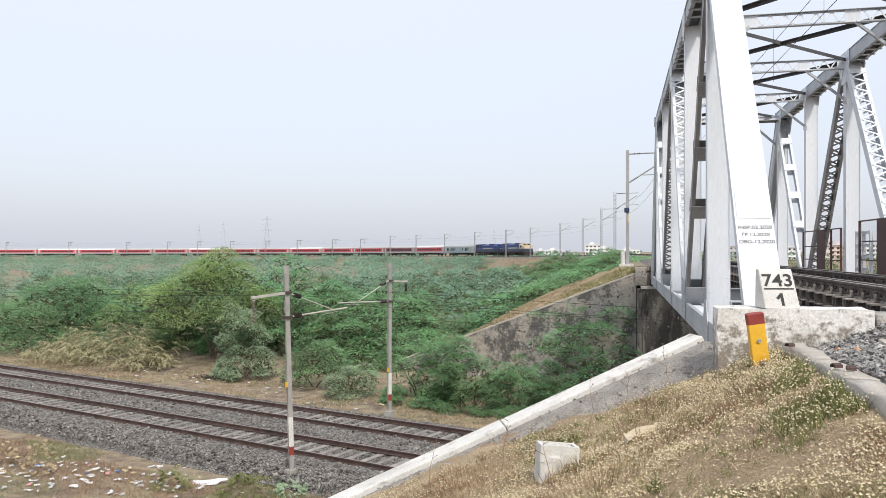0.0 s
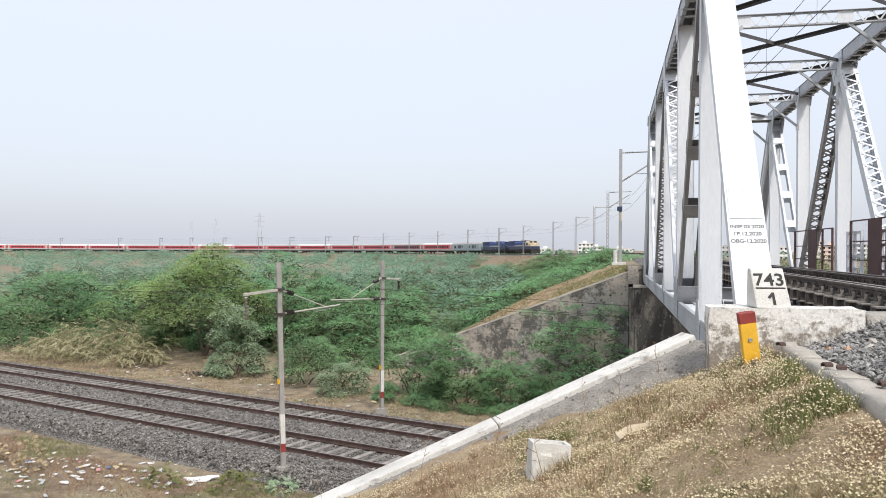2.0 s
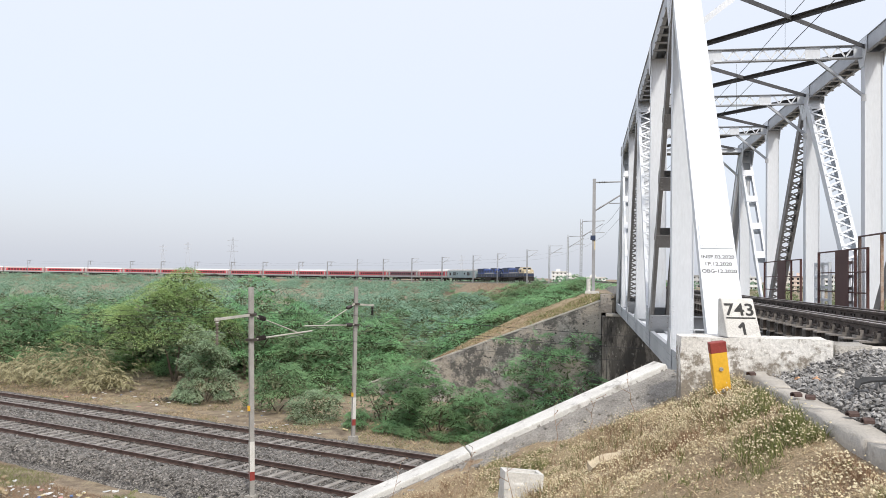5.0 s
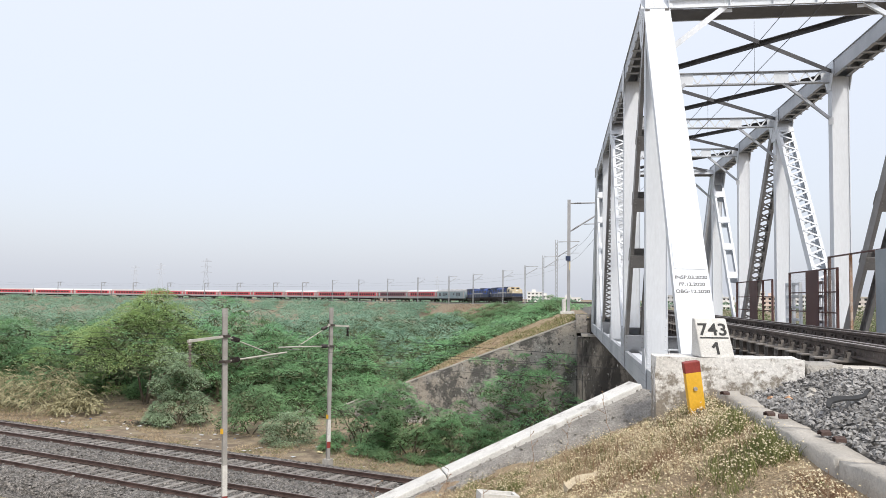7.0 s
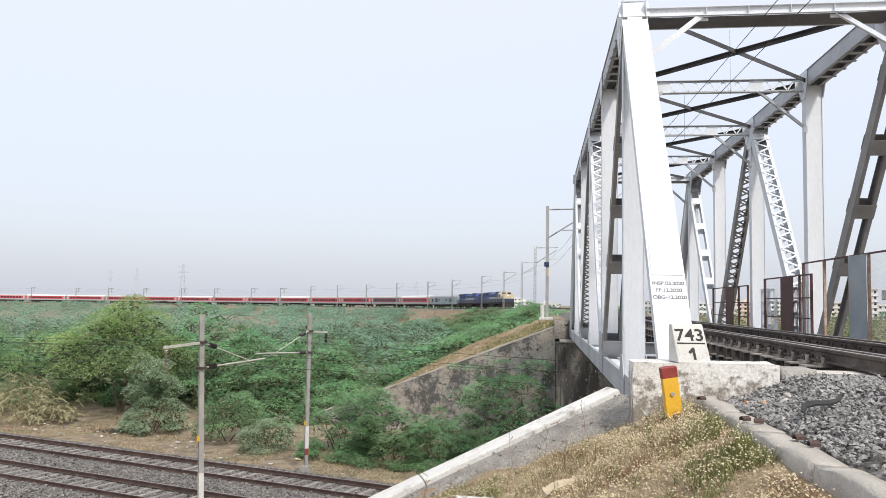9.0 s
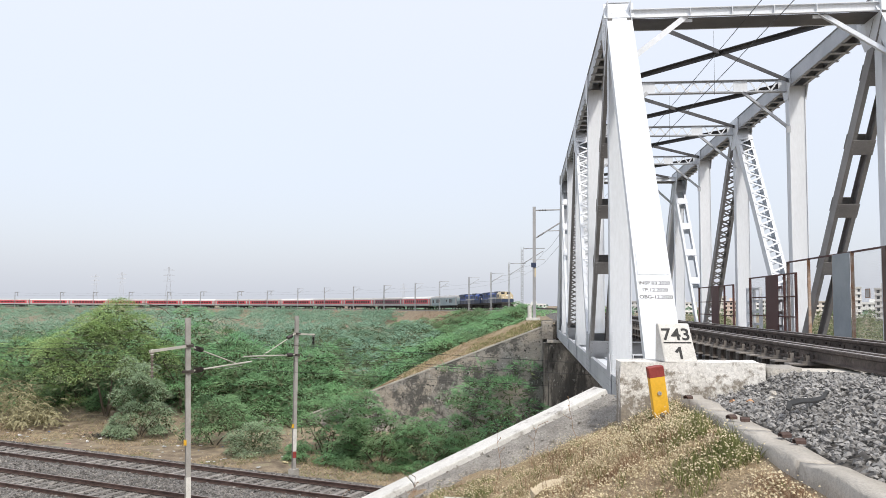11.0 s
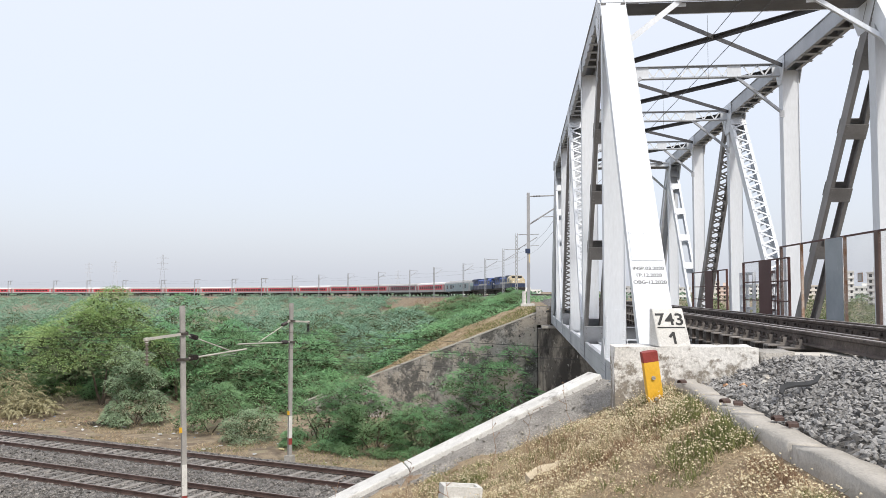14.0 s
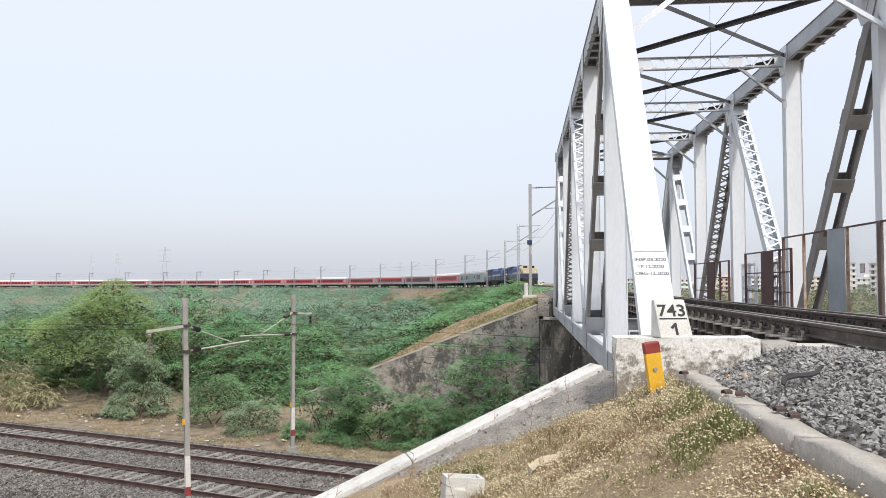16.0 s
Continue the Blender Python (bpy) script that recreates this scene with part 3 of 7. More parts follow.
            part("gusset_plate", Geo().box(s * 1.28 - 0.13, s * 1.28 + 0.13, y + out * 0.1 - 0.008, y + out * 0.1 + 0.008, 12.66, 12.727), WHITE_STEEL, br)
    # sway struts: shallow laced beams with knee braces
    for i in (2, 3, 4):
        y = i * P
        ss = None
        for z, t in ((13.0, -1), (12.66, 1)):
            # flanges take the grey steel to paint in their shaded edges
            prof = [(-0.075, 0), (0.075, 0), (0.075, t * 0.012), (0.006, t * 0.012), (0.006, t * 0.055), (-0.006, t * 0.055), (-0.006, t * 0.012), (-0.075, t * 0.012)]
            g = Geo().extrude([(q[0], z + q[1]) for q in (prof if t > 0 else prof[::-1])], (XT - 0.2, y, 0), (-XT + 0.2, y, 0))
            if ss is None:
                ss = part("sway_strut", g, GREY_STEEL, br, "laced sway strut with flanges greyed for shade")
            else:
                part("lower_flange", g, GREY_STEEL, ss)
        for k in range(-13, 13):
            if abs(k + 0.5) > 12.2:
                continue
            x0, x1 = k * 0.18, (k + 1) * 0.18
            z0, z1 = (12.70, 12.96) if k % 2 else (12.96, 12.70)
            if 1.02 < abs((x0 + x1) / 2) < 1.38:
                continue
            part("lacing_bar", Geo().beam((x0, y - 0.012, z0), (x1, y - 0.012, z1), 0.01, 0.04), WHITE_STEEL, ss)
        for xc, hw in ((-2.28, 0.11), (2.28, 0.11), (-1.2, 0.18), (1.2, 0.18)):
            part("batten_plate", Geo().box(xc - hw, xc + hw, y - 0.02, y - 0.008, 12.675, 12.985), WHITE_STEEL, ss)
        for s in (-1, 1):
            a, b = Vector((s * 1.2, y - 0.05, 12.66)), Vector((s * (XT - 0.2), y - 0.1, 11.62))
            part("knee_brace", Geo().extrude([(-0.045, 0), (0.045, 0), (0.045, 0.012), (-0.033, 0.012), (-0.033, 0.09), (-0.045, 0.09)], a, b), GREY_STEEL, br)
            part("gusset_plate", Geo().box(s * (XT - 0.24) - 0.06, s * (XT - 0.24) + 0.06, y - 0.17, y - 0.158, 11.54, 11.72), GREY_STEEL, br)
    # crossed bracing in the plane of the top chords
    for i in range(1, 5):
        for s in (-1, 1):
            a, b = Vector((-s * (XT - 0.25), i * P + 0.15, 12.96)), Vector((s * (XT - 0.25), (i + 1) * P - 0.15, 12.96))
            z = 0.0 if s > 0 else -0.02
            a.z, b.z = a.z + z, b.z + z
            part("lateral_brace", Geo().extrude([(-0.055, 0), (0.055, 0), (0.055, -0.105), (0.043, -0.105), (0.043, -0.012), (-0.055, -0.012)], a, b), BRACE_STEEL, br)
    # floor: cross girders, stringers, their bracing
    for i in range(7):
        y = i * P
        prof = [(-0.16, 5.30), (0.16, 5.30), (0.16, 5.322), (0.009, 5.322), (0.009, 6.02), (0.16, 6.02), (0.16, 6.04), (-0.16, 6.04), (-0.16, 6.02), (-0.009, 6.02), (-0.009, 5.322), (-0.16, 5.322)]
        g = Geo().extrude([(q[0], q[1]) for q in prof], (XT - 0.2, y, 0), (-XT + 0.2, y, 0))
        cg = part("cross_girder", g, GREY_STEEL, br)
        for k in range(-3, 4):
            part("stiffener", Geo().box(k * 0.7 - 0.006, k * 0.7 + 0.006, y - 0.12, y + 0.12, 5.33, 6.01), GREY_STEEL, cg)
    for s in (-1, 1):
        prof = [(-0.13, 5.53), (0.13, 5.53), (0.13, 5.55), (0.008, 5.55), (0.008, 6.12), (0.13, 6.12), (0.13, 6.14), (-0.13, 6.14), (-0.13, 6.12), (-0.008, 6.12), (-0.008, 5.55), (-0.13, 5.55)]
        g = Geo().extrude([(q[0], q[1]) for q in prof], (s * 0.95, -0.3, 0), (s * 0.95, 6 * P + 0.3, 0))
        part("stringer", g, DARK_STEEL, br)
    return br


build_bridge()


def rail_profile(k=1.0):
    return [(-0.075 * k, 0), (0.075 * k, 0), (0.075 * k, 0.012), (0.012, 0.028), (0.01, 0.115), (0.034, 0.128), (0.036, 0.158), (0.026, 0.168),
            (-0.026, 0.168), (-0.036, 0.158), (-0.034, 0.128), (-0.01, 0.115), (-0.012, 0.028), (-0.075 * k, 0.012)]


def rail(a, b, parent, name="rail", steel=None):
    """A flat-bottomed rail with a bright running surface; a and b lie on its foot."""
    r = part(name, Geo().extrude(rail_profile(), a, b), steel or RUST, parent)
    a, b = Vector(a) + Vector((0, 0, 0.1695)), Vector(b) + Vector((0, 0, 0.1695))
    part("rail_head", Geo().beam(a, b, 0.05, 0.003), RAIL_TOP if steel is None else BRIGHT_HEAD, r, "worn bright running surface")
    return r


def build_upper_track():
    """Open-deck track over the bridge on steel channel sleepers."""
    tr = thing("bridge_track", "rusty railway track on steel channel sleepers", "railway track")
    foot = RAIL_Z - 0.171
    for x in (-0.872, 0.872):
        rail((x, -40, foot), (x, 34, foot), tr, "rail", OLD_RAIL)
    for x in (-0.60, 0.60):
        rail((x, -1.5, foot - 0.01), (x, 34, foot - 0.01), tr, "guard_rail", OLD_RAIL)
    prof = [(-0.11, -0.04), (0.11, -0.04), (0.11, -0.02), (-0.095, -0.02), (-0.095, 0.14), (0.11, 0.14), (0.11, 0.16), (-0.11, 0.16)]
    me = Geo().extrude([(p[0], p[1] - 0.16) for p in prof], (-1.2, 0, 0), (1.2, 0, 0)).mesh("steel_sleeper")
    me.materials.append(STEEL_SLEEPER)
    clip = Geo()
    for x in (-0.872, 0.872):
        for s in (-1, 1):
            clip.box(x + s * 0.11 - 0.035, x + s * 0.11 + 0.035, -0.06, 0.06, 0, 0.045).tube((x + s * 0.11, 0, 0.04), (x + s * 0.11, 0, 0.085), 0.022, n=6)
    cm = clip.mesh("rail_clip")
    cm.materials.append(DARK_STEEL)
    pad = Geo()
    pad.box(-0.17, 0.17, -0.09, 0.09, 0.0, 0.03)
    for s in (-1, 1):
        for t in (-1, 1):
            pad.box(s * 0.10 - 0.022, s * 0.10 + 0.022, t * 0.06 - 0.012, t * 0.06 + 0.012, 0.03, 0.10)
    pm = pad.mesh("chair_plate")
    pm.materials.append(STEEL_SLEEPER)
    tie = Geo().box(-1.18, -1.12, -0.02, 0.02, -0.30, -0.01).mesh("hook_bolt")
    tie.materials.append(DARK_STEEL)
    wb = Geo().tube((-0.05, 0.12, 0), (0.05, 0.12, 0), 0.024, n=6).box(-0.034, 0.034, -0.05, 0.05, -0.05, 0.01).mesh("web_bolt")
    wb.materials.append(DARK_STEEL)
    y = -0.2
    while y < 33:
        sl = part("sleeper", me, None, tr)
        sl.location = (0, y, foot - 0.032)
        part("rail_clip", cm, None, sl).location = (0, 0, 0.03)
        for x in (-0.872, 0.872):
            part("chair_plate", pm, None, sl).location = (x, 0, 0)
        for x in (-0.872, -0.60, 0.60, 0.872):
            part("web_bolt", wb, None, sl).location = (x, 0, 0.095)
        part("hook_bolt", tie, None, sl)
        y += 0.58
    for x in (-0.735, 0.735):
        part("check_plate", Geo().box(x - 0.09, x + 0.09, -1.2, 33.4, foot - 0.002, foot + 0.01), DARK_STEEL, tr)
    return tr


build_upper_track()

# ---------------------------------------------------------------- ground, banks, walls
ARC_R, ARC_Y = 280.0, 100.0  # the line beyond the bridge: straight to ARC_Y, then a left-hand curve
DROP = [(0, 0.0), (60, 0.0), (140, 0.1), (236, 1.2), (300, 1.55), (430, 2.2), (560, 2.6), (900, 3.0)]


def drop(s):
    """How far the line has fallen below the bridge's rails, s metres on."""
    for (s0, d0), (s1, d1) in zip(DROP, DROP[1:]):
        if s <= s1:
            return d0 + (d1 - d0) * max(0.0, s - s0) / (s1 - s0)
    return DROP[-1][1]


def line_at(s, off=0.0):
    """Place on the upper line: x, y, rail height, heading (degrees left of +y); off metres to its left."""
    if s <= ARC_Y:
        return -off, s, RAIL_Z - drop(s), 0.0
    a = (s - ARC_Y) / ARC_R
    r = ARC_R - off
    return -ARC_R + r * math.cos(a), ARC_Y + r * math.sin(a), RAIL_Z - drop(s), math.degrees(a)


def rough_ground(x, y):
    p = Vector((x, y, 0))
    return 0.35 * noise.noise(p * 0.045) + 0.12 * noise.noise(p * 0.23)


def along(x, y):
    """Distance off the lower tracks' axis (positive: beyond them)."""
    return (y - TRK_Y) * math.cos(TRK_A) - x * math.sin(TRK_A)


TRK_A = radians(-18.9)  # the lower tracks cross under the bridge askew
TRK_Y = 13.0  # their mid line meets x = 0 here
TRK_DIR = Vector((math.cos(TRK_A), math.sin(TRK_A), 0))
TRK_NRM = Vector((-math.sin(TRK_A), math.cos(TRK_A), 0))


def trk(u, w, z=0.0):
    """A point u along and w across the lower tracks."""
    q = Vector((0, TRK_Y, 0)) + TRK_DIR * u + TRK_NRM * w
    return Vector((q.x, q.y, z))


def ground_z(x, y):
    w = along(x, y)
    k = min(1.0, max(0.0, (abs(w) - 5.5) / 3.0))
    z = -0.75 + k * rough_ground(x, y)
    if w < -5:
        z += min(2.2, 0.10 * (-w - 5))
    if w > 12:
        z += min(0.8, 0.03 * (w - 12))
    return z


def grid(xs, ys, zf):
    g = Geo()
    n = len(xs)
    g.v = [(x, y, zf(x, y)) for y in ys for x in xs]
    g.f = [(j * n + i, j * n + i + 1, (j + 1) * n + i + 1, (j + 1) * n + i) for j in range(len(ys) - 1) for i in range(n - 1)]
    return g


def steps(*spans):
    out = []
    for a, b, d in spans:
        k = max(1, round((b - a) / d))
        out += [a + (b - a) * i / k for i in range(k)]
    return out + [spans[-1][1]]


xs = steps((-2500, -400, 300), (-400, -120, 20), (-120, 60, 1.5), (60, 400, 25), (400, 2500, 300))
ys = steps((-2500, -200, 400), (-200, -30, 15), (-30, 90, 1.5), (90, 500, 20), (500, 4000, 350))
solid("ground", grid(xs, ys, ground_z), DIRT, "dry brown earth with sparse yellowed grass", "ground", smooth=True)

BANK = 0.43  # side slope of the near bank
WING = radians(20)  # splay of the wing walls


def bank_z(x, y):
    """Top of the near bank: level beside the track, then falling to the side."""
    e = 5.88 + BANK * (x + 2.95) if x < -2.95 else 5.88
    if -4.2 < x:  # the earth rises against the kerb
        e += 0.10 * min(1.0, max(0.0, (-3.0 - y) / 1.5)) * min(1.0, (x + 4.2) / 1.0)
        e += 0.09 * min(1.0, max(0.0, (y + 5.6) / 1.8)) * min(1.0, (x + 4.2) / 1.0)
    d = wing_y(x) - y
    if x < -3.6 and d < 1.1:  # and against the wing wall
        e += max(0.0, 5.90 - 0.418 * (-3.5 - x) / math.cos(WING) - e) * min(1.0, 1.1 - d) ** 0.7 * min(1.0, (-3.6 - x) / 2.2)
    return e + (0.05 * noise.noise(Vector((x * 1.1, y * 1.1, 0))) + 0.03 * noise.noise(Vector((x * 4, y * 4, 3))) if x < -2.9 else 0)


def wing_y(x):
    """The plan line of the near wing wall's inner face."""
    return -0.75 - max(0.0, -3.4 - x) * math.tan(WING)


def build_banks():
    g = Geo()
    xs = steps((-18.4, -9, 0.5), (-9, -2.9, 0.2), (-2.9, 2.9, 1.0), (2.9, 19, 2.0))
    ts = [i / 90 for i in range(91)]
    n = len(xs)
    for t in ts:
        for x in xs:
            y1 = wing_y(x) if x < 0 else wing_y(-x)
            y = y1 + (-70 - y1) * t ** 1.8
            z = bank_z(x, y) if x < 0 else bank_z(-x, y)
            g.v.append((x, y, max(z, -1.2)))
    g.f = [(j * n + i, (j + 1) * n + i, (j + 1) * n + i + 1, j * n + i + 1) for j in range(len(ts) - 1) for i in range(n - 1)]
    solid("near_bank", g, DRY_GROUND, "dry grassy railway bank beside the bridge", "embankment", smooth=True)
    # far bank that carries the curving line
    g = Geo()
    prof = [(-17.0, -7.2), (-3.6, -0.62), (-2.2, -0.55), (2.2, -0.55), (3.6, -0.62), (17.0, -7.2)]
    rows = [33.0 + 1.5 * i for i in range(8)] + [45.0 + 6 * i for i in range(0, 118)]
    for s in rows:
        for off, dz in prof:
            x, y, z, h = line_at(s, -off)
            y = max(y, 32.85 + max(0.0, abs(x) - 3.5) * math.tan(WING))  # kept behind the wing walls
            g.v.append((x, y, z + dz + (0.25 * noise.noise(Vector((x * 0.3, y * 0.3, 0))) if abs(off) > 5 else 0)))
    m = len(prof)
    g.f = [(j * m + i, j * m + i + 1, (j + 1) * m + i + 1, (j + 1) * m + i) for j in range(len(rows) - 1) for i in range(m - 1)]
    solid("far_bank", g, DIRT, "earth railway embankment curving away", "embankment")


build_banks()


def wing_wall(x0, y0, z0, dx, dy, fall, length, mat, cop_mat, label, cop_w=0.46, cop_h=0.16, cop_off=0.0):
    """A sloping-topped retaining wall with a coping slab; the outer face looks at the lower tracks."""
    d = Vector((dx, dy, 0)).normalized()
    o = Vector((x0, y0, 0))
    n = Vector((-d.y, d.x, 0))
    g = Geo()
    ks = 24
    v = []
    for i in range(ks + 1):
        q = o + d * (length * i / ks)
        z = z0 - fall * length * i / ks
        for s in (-0.3, 0.3):
            v += [(q.x + n.x * s, q.y + n.y * s, -1.5), (q.x + n.x * s, q.y + n.y * s, z - 0.02)]
    f = []
    for i in range(ks):
        a, b = 4 * i, 4 * i + 4
        f += [(a, a + 1, b + 1, b), (a + 2, b + 2, b + 3, a + 3), (a + 1, a + 3, b + 3, b + 1)]
    f += [(0, 2, 3, 1), (4 * ks, 4 * ks + 1, 4 * ks + 3, 4 * ks + 2)]
    g.poly(v, f)
    ob = solid("wing_wall", g, mat, label, "retaining wall")
    k = max(2, round(length / 2.4))
    for i in range(k):
        a = o + d * (length * i / k + 0.006)
        b = o + d * (length * (i + 1) / k - 0.006)
        a.z, b.z = z0 - fall * length * i / k + cop_h / 2 - 0.02, z0 - fall * length * (i + 1) / k + cop_h / 2 - 0.02
        part("coping_slab", Geo().beam(a + n * cop_off, b + n * cop_off, cop_w, cop_h), cop_mat, ob, bevel=0.015)
    return ob


wing_wall(-3.5, -0.45, 5.91, -math.cos(WING), -math.sin(WING), 0.418, 14.5, CONCRETE, WHITEWASH,
          "concrete wing wall with whitewashed sloping coping", 0.34, 0.09)
wing_wall(-3.5, 32.75, 5.78, -math.cos(WING), math.sin(WING), 0.375, 16.0, OLD_WALL, PALE_COPING,
          "dark damp-stained wing wall with pale coping", 0.24, 0.09, 0.2)
wing_wall(3.42, -0.42, 5.93, math.cos(WING), -math.sin(WING), 0.418, 14.5, CONCRETE, WHITEWASH, "concrete wing wall with whitewashed sloping coping", 0.5, 0.14)
wing_wall(3.5, 32.75, 5.78, math.cos(WING), math.sin(WING), 0.375, 16.0, DARK_MASONRY, CONCRETE, "dark damp-stained wing wall with pale coping", 0.5, 0.15)


def build_abutments():
    # far abutment: seat under the girders, breast wall behind them, upright pilaster
    g = Geo().box(-3.3, 3.3, 31.2, 33.0, -1.5, 5.02)
    ob = solid("far_abutment", g, OLD_ABUTMENT, "dark damp-streaked masonry bridge abutment", "abutment")
    part("breast_wall", Geo().box(-3.6, 3.6, 33.05, 33.6, -1.5, 6.15), OLD_ABUTMENT, ob)
    for x in (-3.44, 3.44):
        part("pilaster", Geo().box(x - 0.135, x + 0.135, 31.28, 32.98, -1.5, 5.0), OLD_ABUTMENT, ob)
    part("seat_slab", Geo().box(-3.38, 3.38, 31.12, 33.04, 5.02, 5.14), CONCRETE, ob)
    for x in (-3.35, 3.35):
        part("parapet_block", Geo().box(x - 0.3, x + 0.3, 32.3, 33.9, 5.145, 6.12), OLD_WALL, ob, bevel=0.02)
    g = Geo().box(-3.1, 3.1, -0.9, 0.8, -1.5, 5.02)
    ob = solid("near_abutment", g, DARK_MASONRY, "masonry bridge abutment", "abutment")
    part("breast_wall", Geo().box(-3.1, 3.1, -1.55, -0.95, -1.5, 6.1), CONCRETE, ob)
    part("dwarf_wall", Geo().box(-1.93, 1.93, -1.45, -1.05, 6.1, 6.3), PALE_COPING, ob, "pale concrete dwarf wall under the rails", bevel=0.02)
    for x in (-XT, XT):
        for y in (0.0, 6 * P):
            part("bearing", Geo().box(x - 0.3, x + 0.3, y - 0.3, y + 0.3, 5.02 if y < 1 else 5.142, 5.215), DARK_STEEL, ob)


build_abutments()


def build_lower_tracks():
    """Two ballasted tracks under the bridge."""
    for k, w0 in ((0, -2.03), (1, 2.03)):
        tr = thing("lower_track", "rusty railway track on concrete sleepers in grey ballast", "railway track", group="tracks under the bridge")
        for s in (-1, 1):
            rail(trk(-150, w0 + s * 0.872, -0.171), trk(70, w0 + s * 0.872, -0.171), tr)
        g = Geo()
        hw, m = 1.35, 8
        v = []
        for x, w, h in ((-hw, 0.14, -0.03), (-0.9, 0.13, 0.0), (-0.6, 0.12, -0.01), (0.6, 0.12, -0.01), (0.9, 0.13, 0.0), (hw, 0.14, -0.03)):
            v += [(-w, x, -0.2), (-w * 0.8, x, h), (w * 0.8, x, h), (w, x, -0.2)]
        f = []
        for i in range(5):
            a, b = 4 * i, 4 * i + 4
            f += [(a + j, a + j + 1, b + j + 1, b + j) for j in range(3)]
        f += [(3, 2, 1, 0), (20, 21, 22, 23)]
        me = Geo().poly(v, f).mesh("sleeper")
        me.materials.append(SLEEPER)
        cg = Geo()
        for s in (-1, 1):
            for t in (-1, 1):
                cg.box(-0.05, 0.05, s * 0.872 + t * 0.10 - 0.03, s * 0.872 + t * 0.10 + 0.03, 0, 0.04)
        cm = cg.mesh("rail_clip")
        cm.materials.append(DARK_STEEL)
        u, i = -70.0, 0
        while u < 22:
            sl = part("sleeper", me, None, tr)
            q = trk(u, w0, -0.178)
            sl.matrix_world = Matrix.Translation(q) @ Matrix.Rotation(TRK_A, 4, "Z")
            if u > -32:
                part("rail_clip", cm, None, sl)
            u, i = u + 0.62, i + 1
    # ballast bed
    g = Geo()
    prof = [(-4.9, -0.85), (-4.0, -0.28), (-3.5, -0.15), (-3.02, -0.155), (-2.85, -0.215), (-1.2, -0.215), (-1.04, -0.155), (0, -0.15),
            (1.04, -0.155), (1.2, -0.215), (2.85, -0.215), (3.02, -0.155), (3.5, -0.15), (4.2, -0.25), (5.8, -0.85)]
    fine = []
    for (w0, z0), (w1, z1) in zip(prof, prof[1:]):
        k = max(1, round((w1 - w0) / 0.25))
        fine += [(w0 + (w1 - w0) * i / k, z0 + (z1 - z0) * i / k) for i in range(k)]
    fine.append(prof[-1])
    us = steps((-150, -60, 3), (-60, 20, 0.25), (20, 70, 3))
    for u in us:
        for w, z in fine:
            e = 0.25 * noise.noise(Vector((u * 0.5, w, 1))) if abs(w) > 5.0 else 0
            q = trk(u, w + e, z + 0.035 * noise.noise(Vector((u * 2.2, w * 2.2, 0))))
            g.v.append(tuple(q))
    m = len(fine)
    g.f = [(j * m + i, (j + 1) * m + i, (j + 1) * m + i + 1, j * m + i + 1) for j in range(len(us) - 1) for i in range(m - 1)]
    solid("ballast_bed", g, BALLAST, "grey crushed-stone ballast bed", "ballast", smooth=True)


build_lower_tracks()

# ---------------------------------------------------------------- the train
COACH_RED = surface("coach_red", (0.55, 0.065, 0.085), (0.61, 0.09, 0.11), 0.8, 0.4, 0, 0.0, 20, 0.05)
COACH_MAROON = surface("coach_faded_maroon", (0.24, 0.075, 0.10), (0.30, 0.11, 0.13), 0.8, 0.5, 0, 0.0, 20, 0.08)
COACH_PALE = surface("coach_grey_band", (0.36, 0.36, 0.36), (0.44, 0.44, 0.44), 0.9, 0.5, 0, 0.0, 20, 0.08)
COACH_TEAL = surface("van_grey_blue", (0.26, 0.33, 0.36), (0.33, 0.40, 0.42), 0.9, 0.5, 0, 0.0, 20, 0.08)
ROOF_PALE = surface("coach_roof", (0.40, 0.39, 0.385), (0.50, 0.49, 0.48), 0.7, 0.6, 0, 0.0, 20, 0.08)
ROOF_WHITE = surface("coach_white_roof", (0.64, 0.63, 0.62), (0.72, 0.71, 0.70), 0.7, 0.6, 0, 0.0, 20, 0.05)
PANE = surface("dark_window", (0.02, 0.022, 0.026), (0.035, 0.038, 0.042), 2, 0.15, 0, 0.0, 20, 0.1)
RUNGEAR = surface("bogie_grime", (0.030, 0.027, 0.025), (0.055, 0.048, 0.042), 2, 0.85, 0.1, 0.0, 20, 0.2)
LOCO_BLUE = surface("loco_blue", (0.018, 0.055, 0.24), (0.03, 0.08, 0.32), 0.8, 0.4, 0, 0.0, 20, 0.1)
LOCO_DARK = surface("loco_dark_blue", (0.022, 0.035, 0.075), (0.035, 0.05, 0.10), 0.8, 0.45, 0, 0.0, 20, 0.12)
LOCO_CREAM = surface("loco_cream", (0.50, 0.42, 0.28), (0.58, 0.49, 0.34), 0.9, 0.45, 0, 0.0, 20, 0.08)
LAMP_GLASS = surface("lamp_glass", (0.7, 0.7, 0.65), (0.8, 0.8, 0.76), 4, 0.2, 0, 0.0, 20, 0.05)

# vehicles run along local +y (front); rail level is local z = 0


def shell(half_w, z0, z1, crown, n=7):
    """A coach's cross-section: upright sides that round into an arched roof."""
    pts = [(-half_w, z0), (half_w, z0), (half_w, z1)]
    for i in range(1, n):
        a = math.pi * i / n
        pts.append((half_w * math.cos(a), z1 + (crown - z1) * math.sin(a) ** 0.8))
    return pts + [(-half_w, z1)]


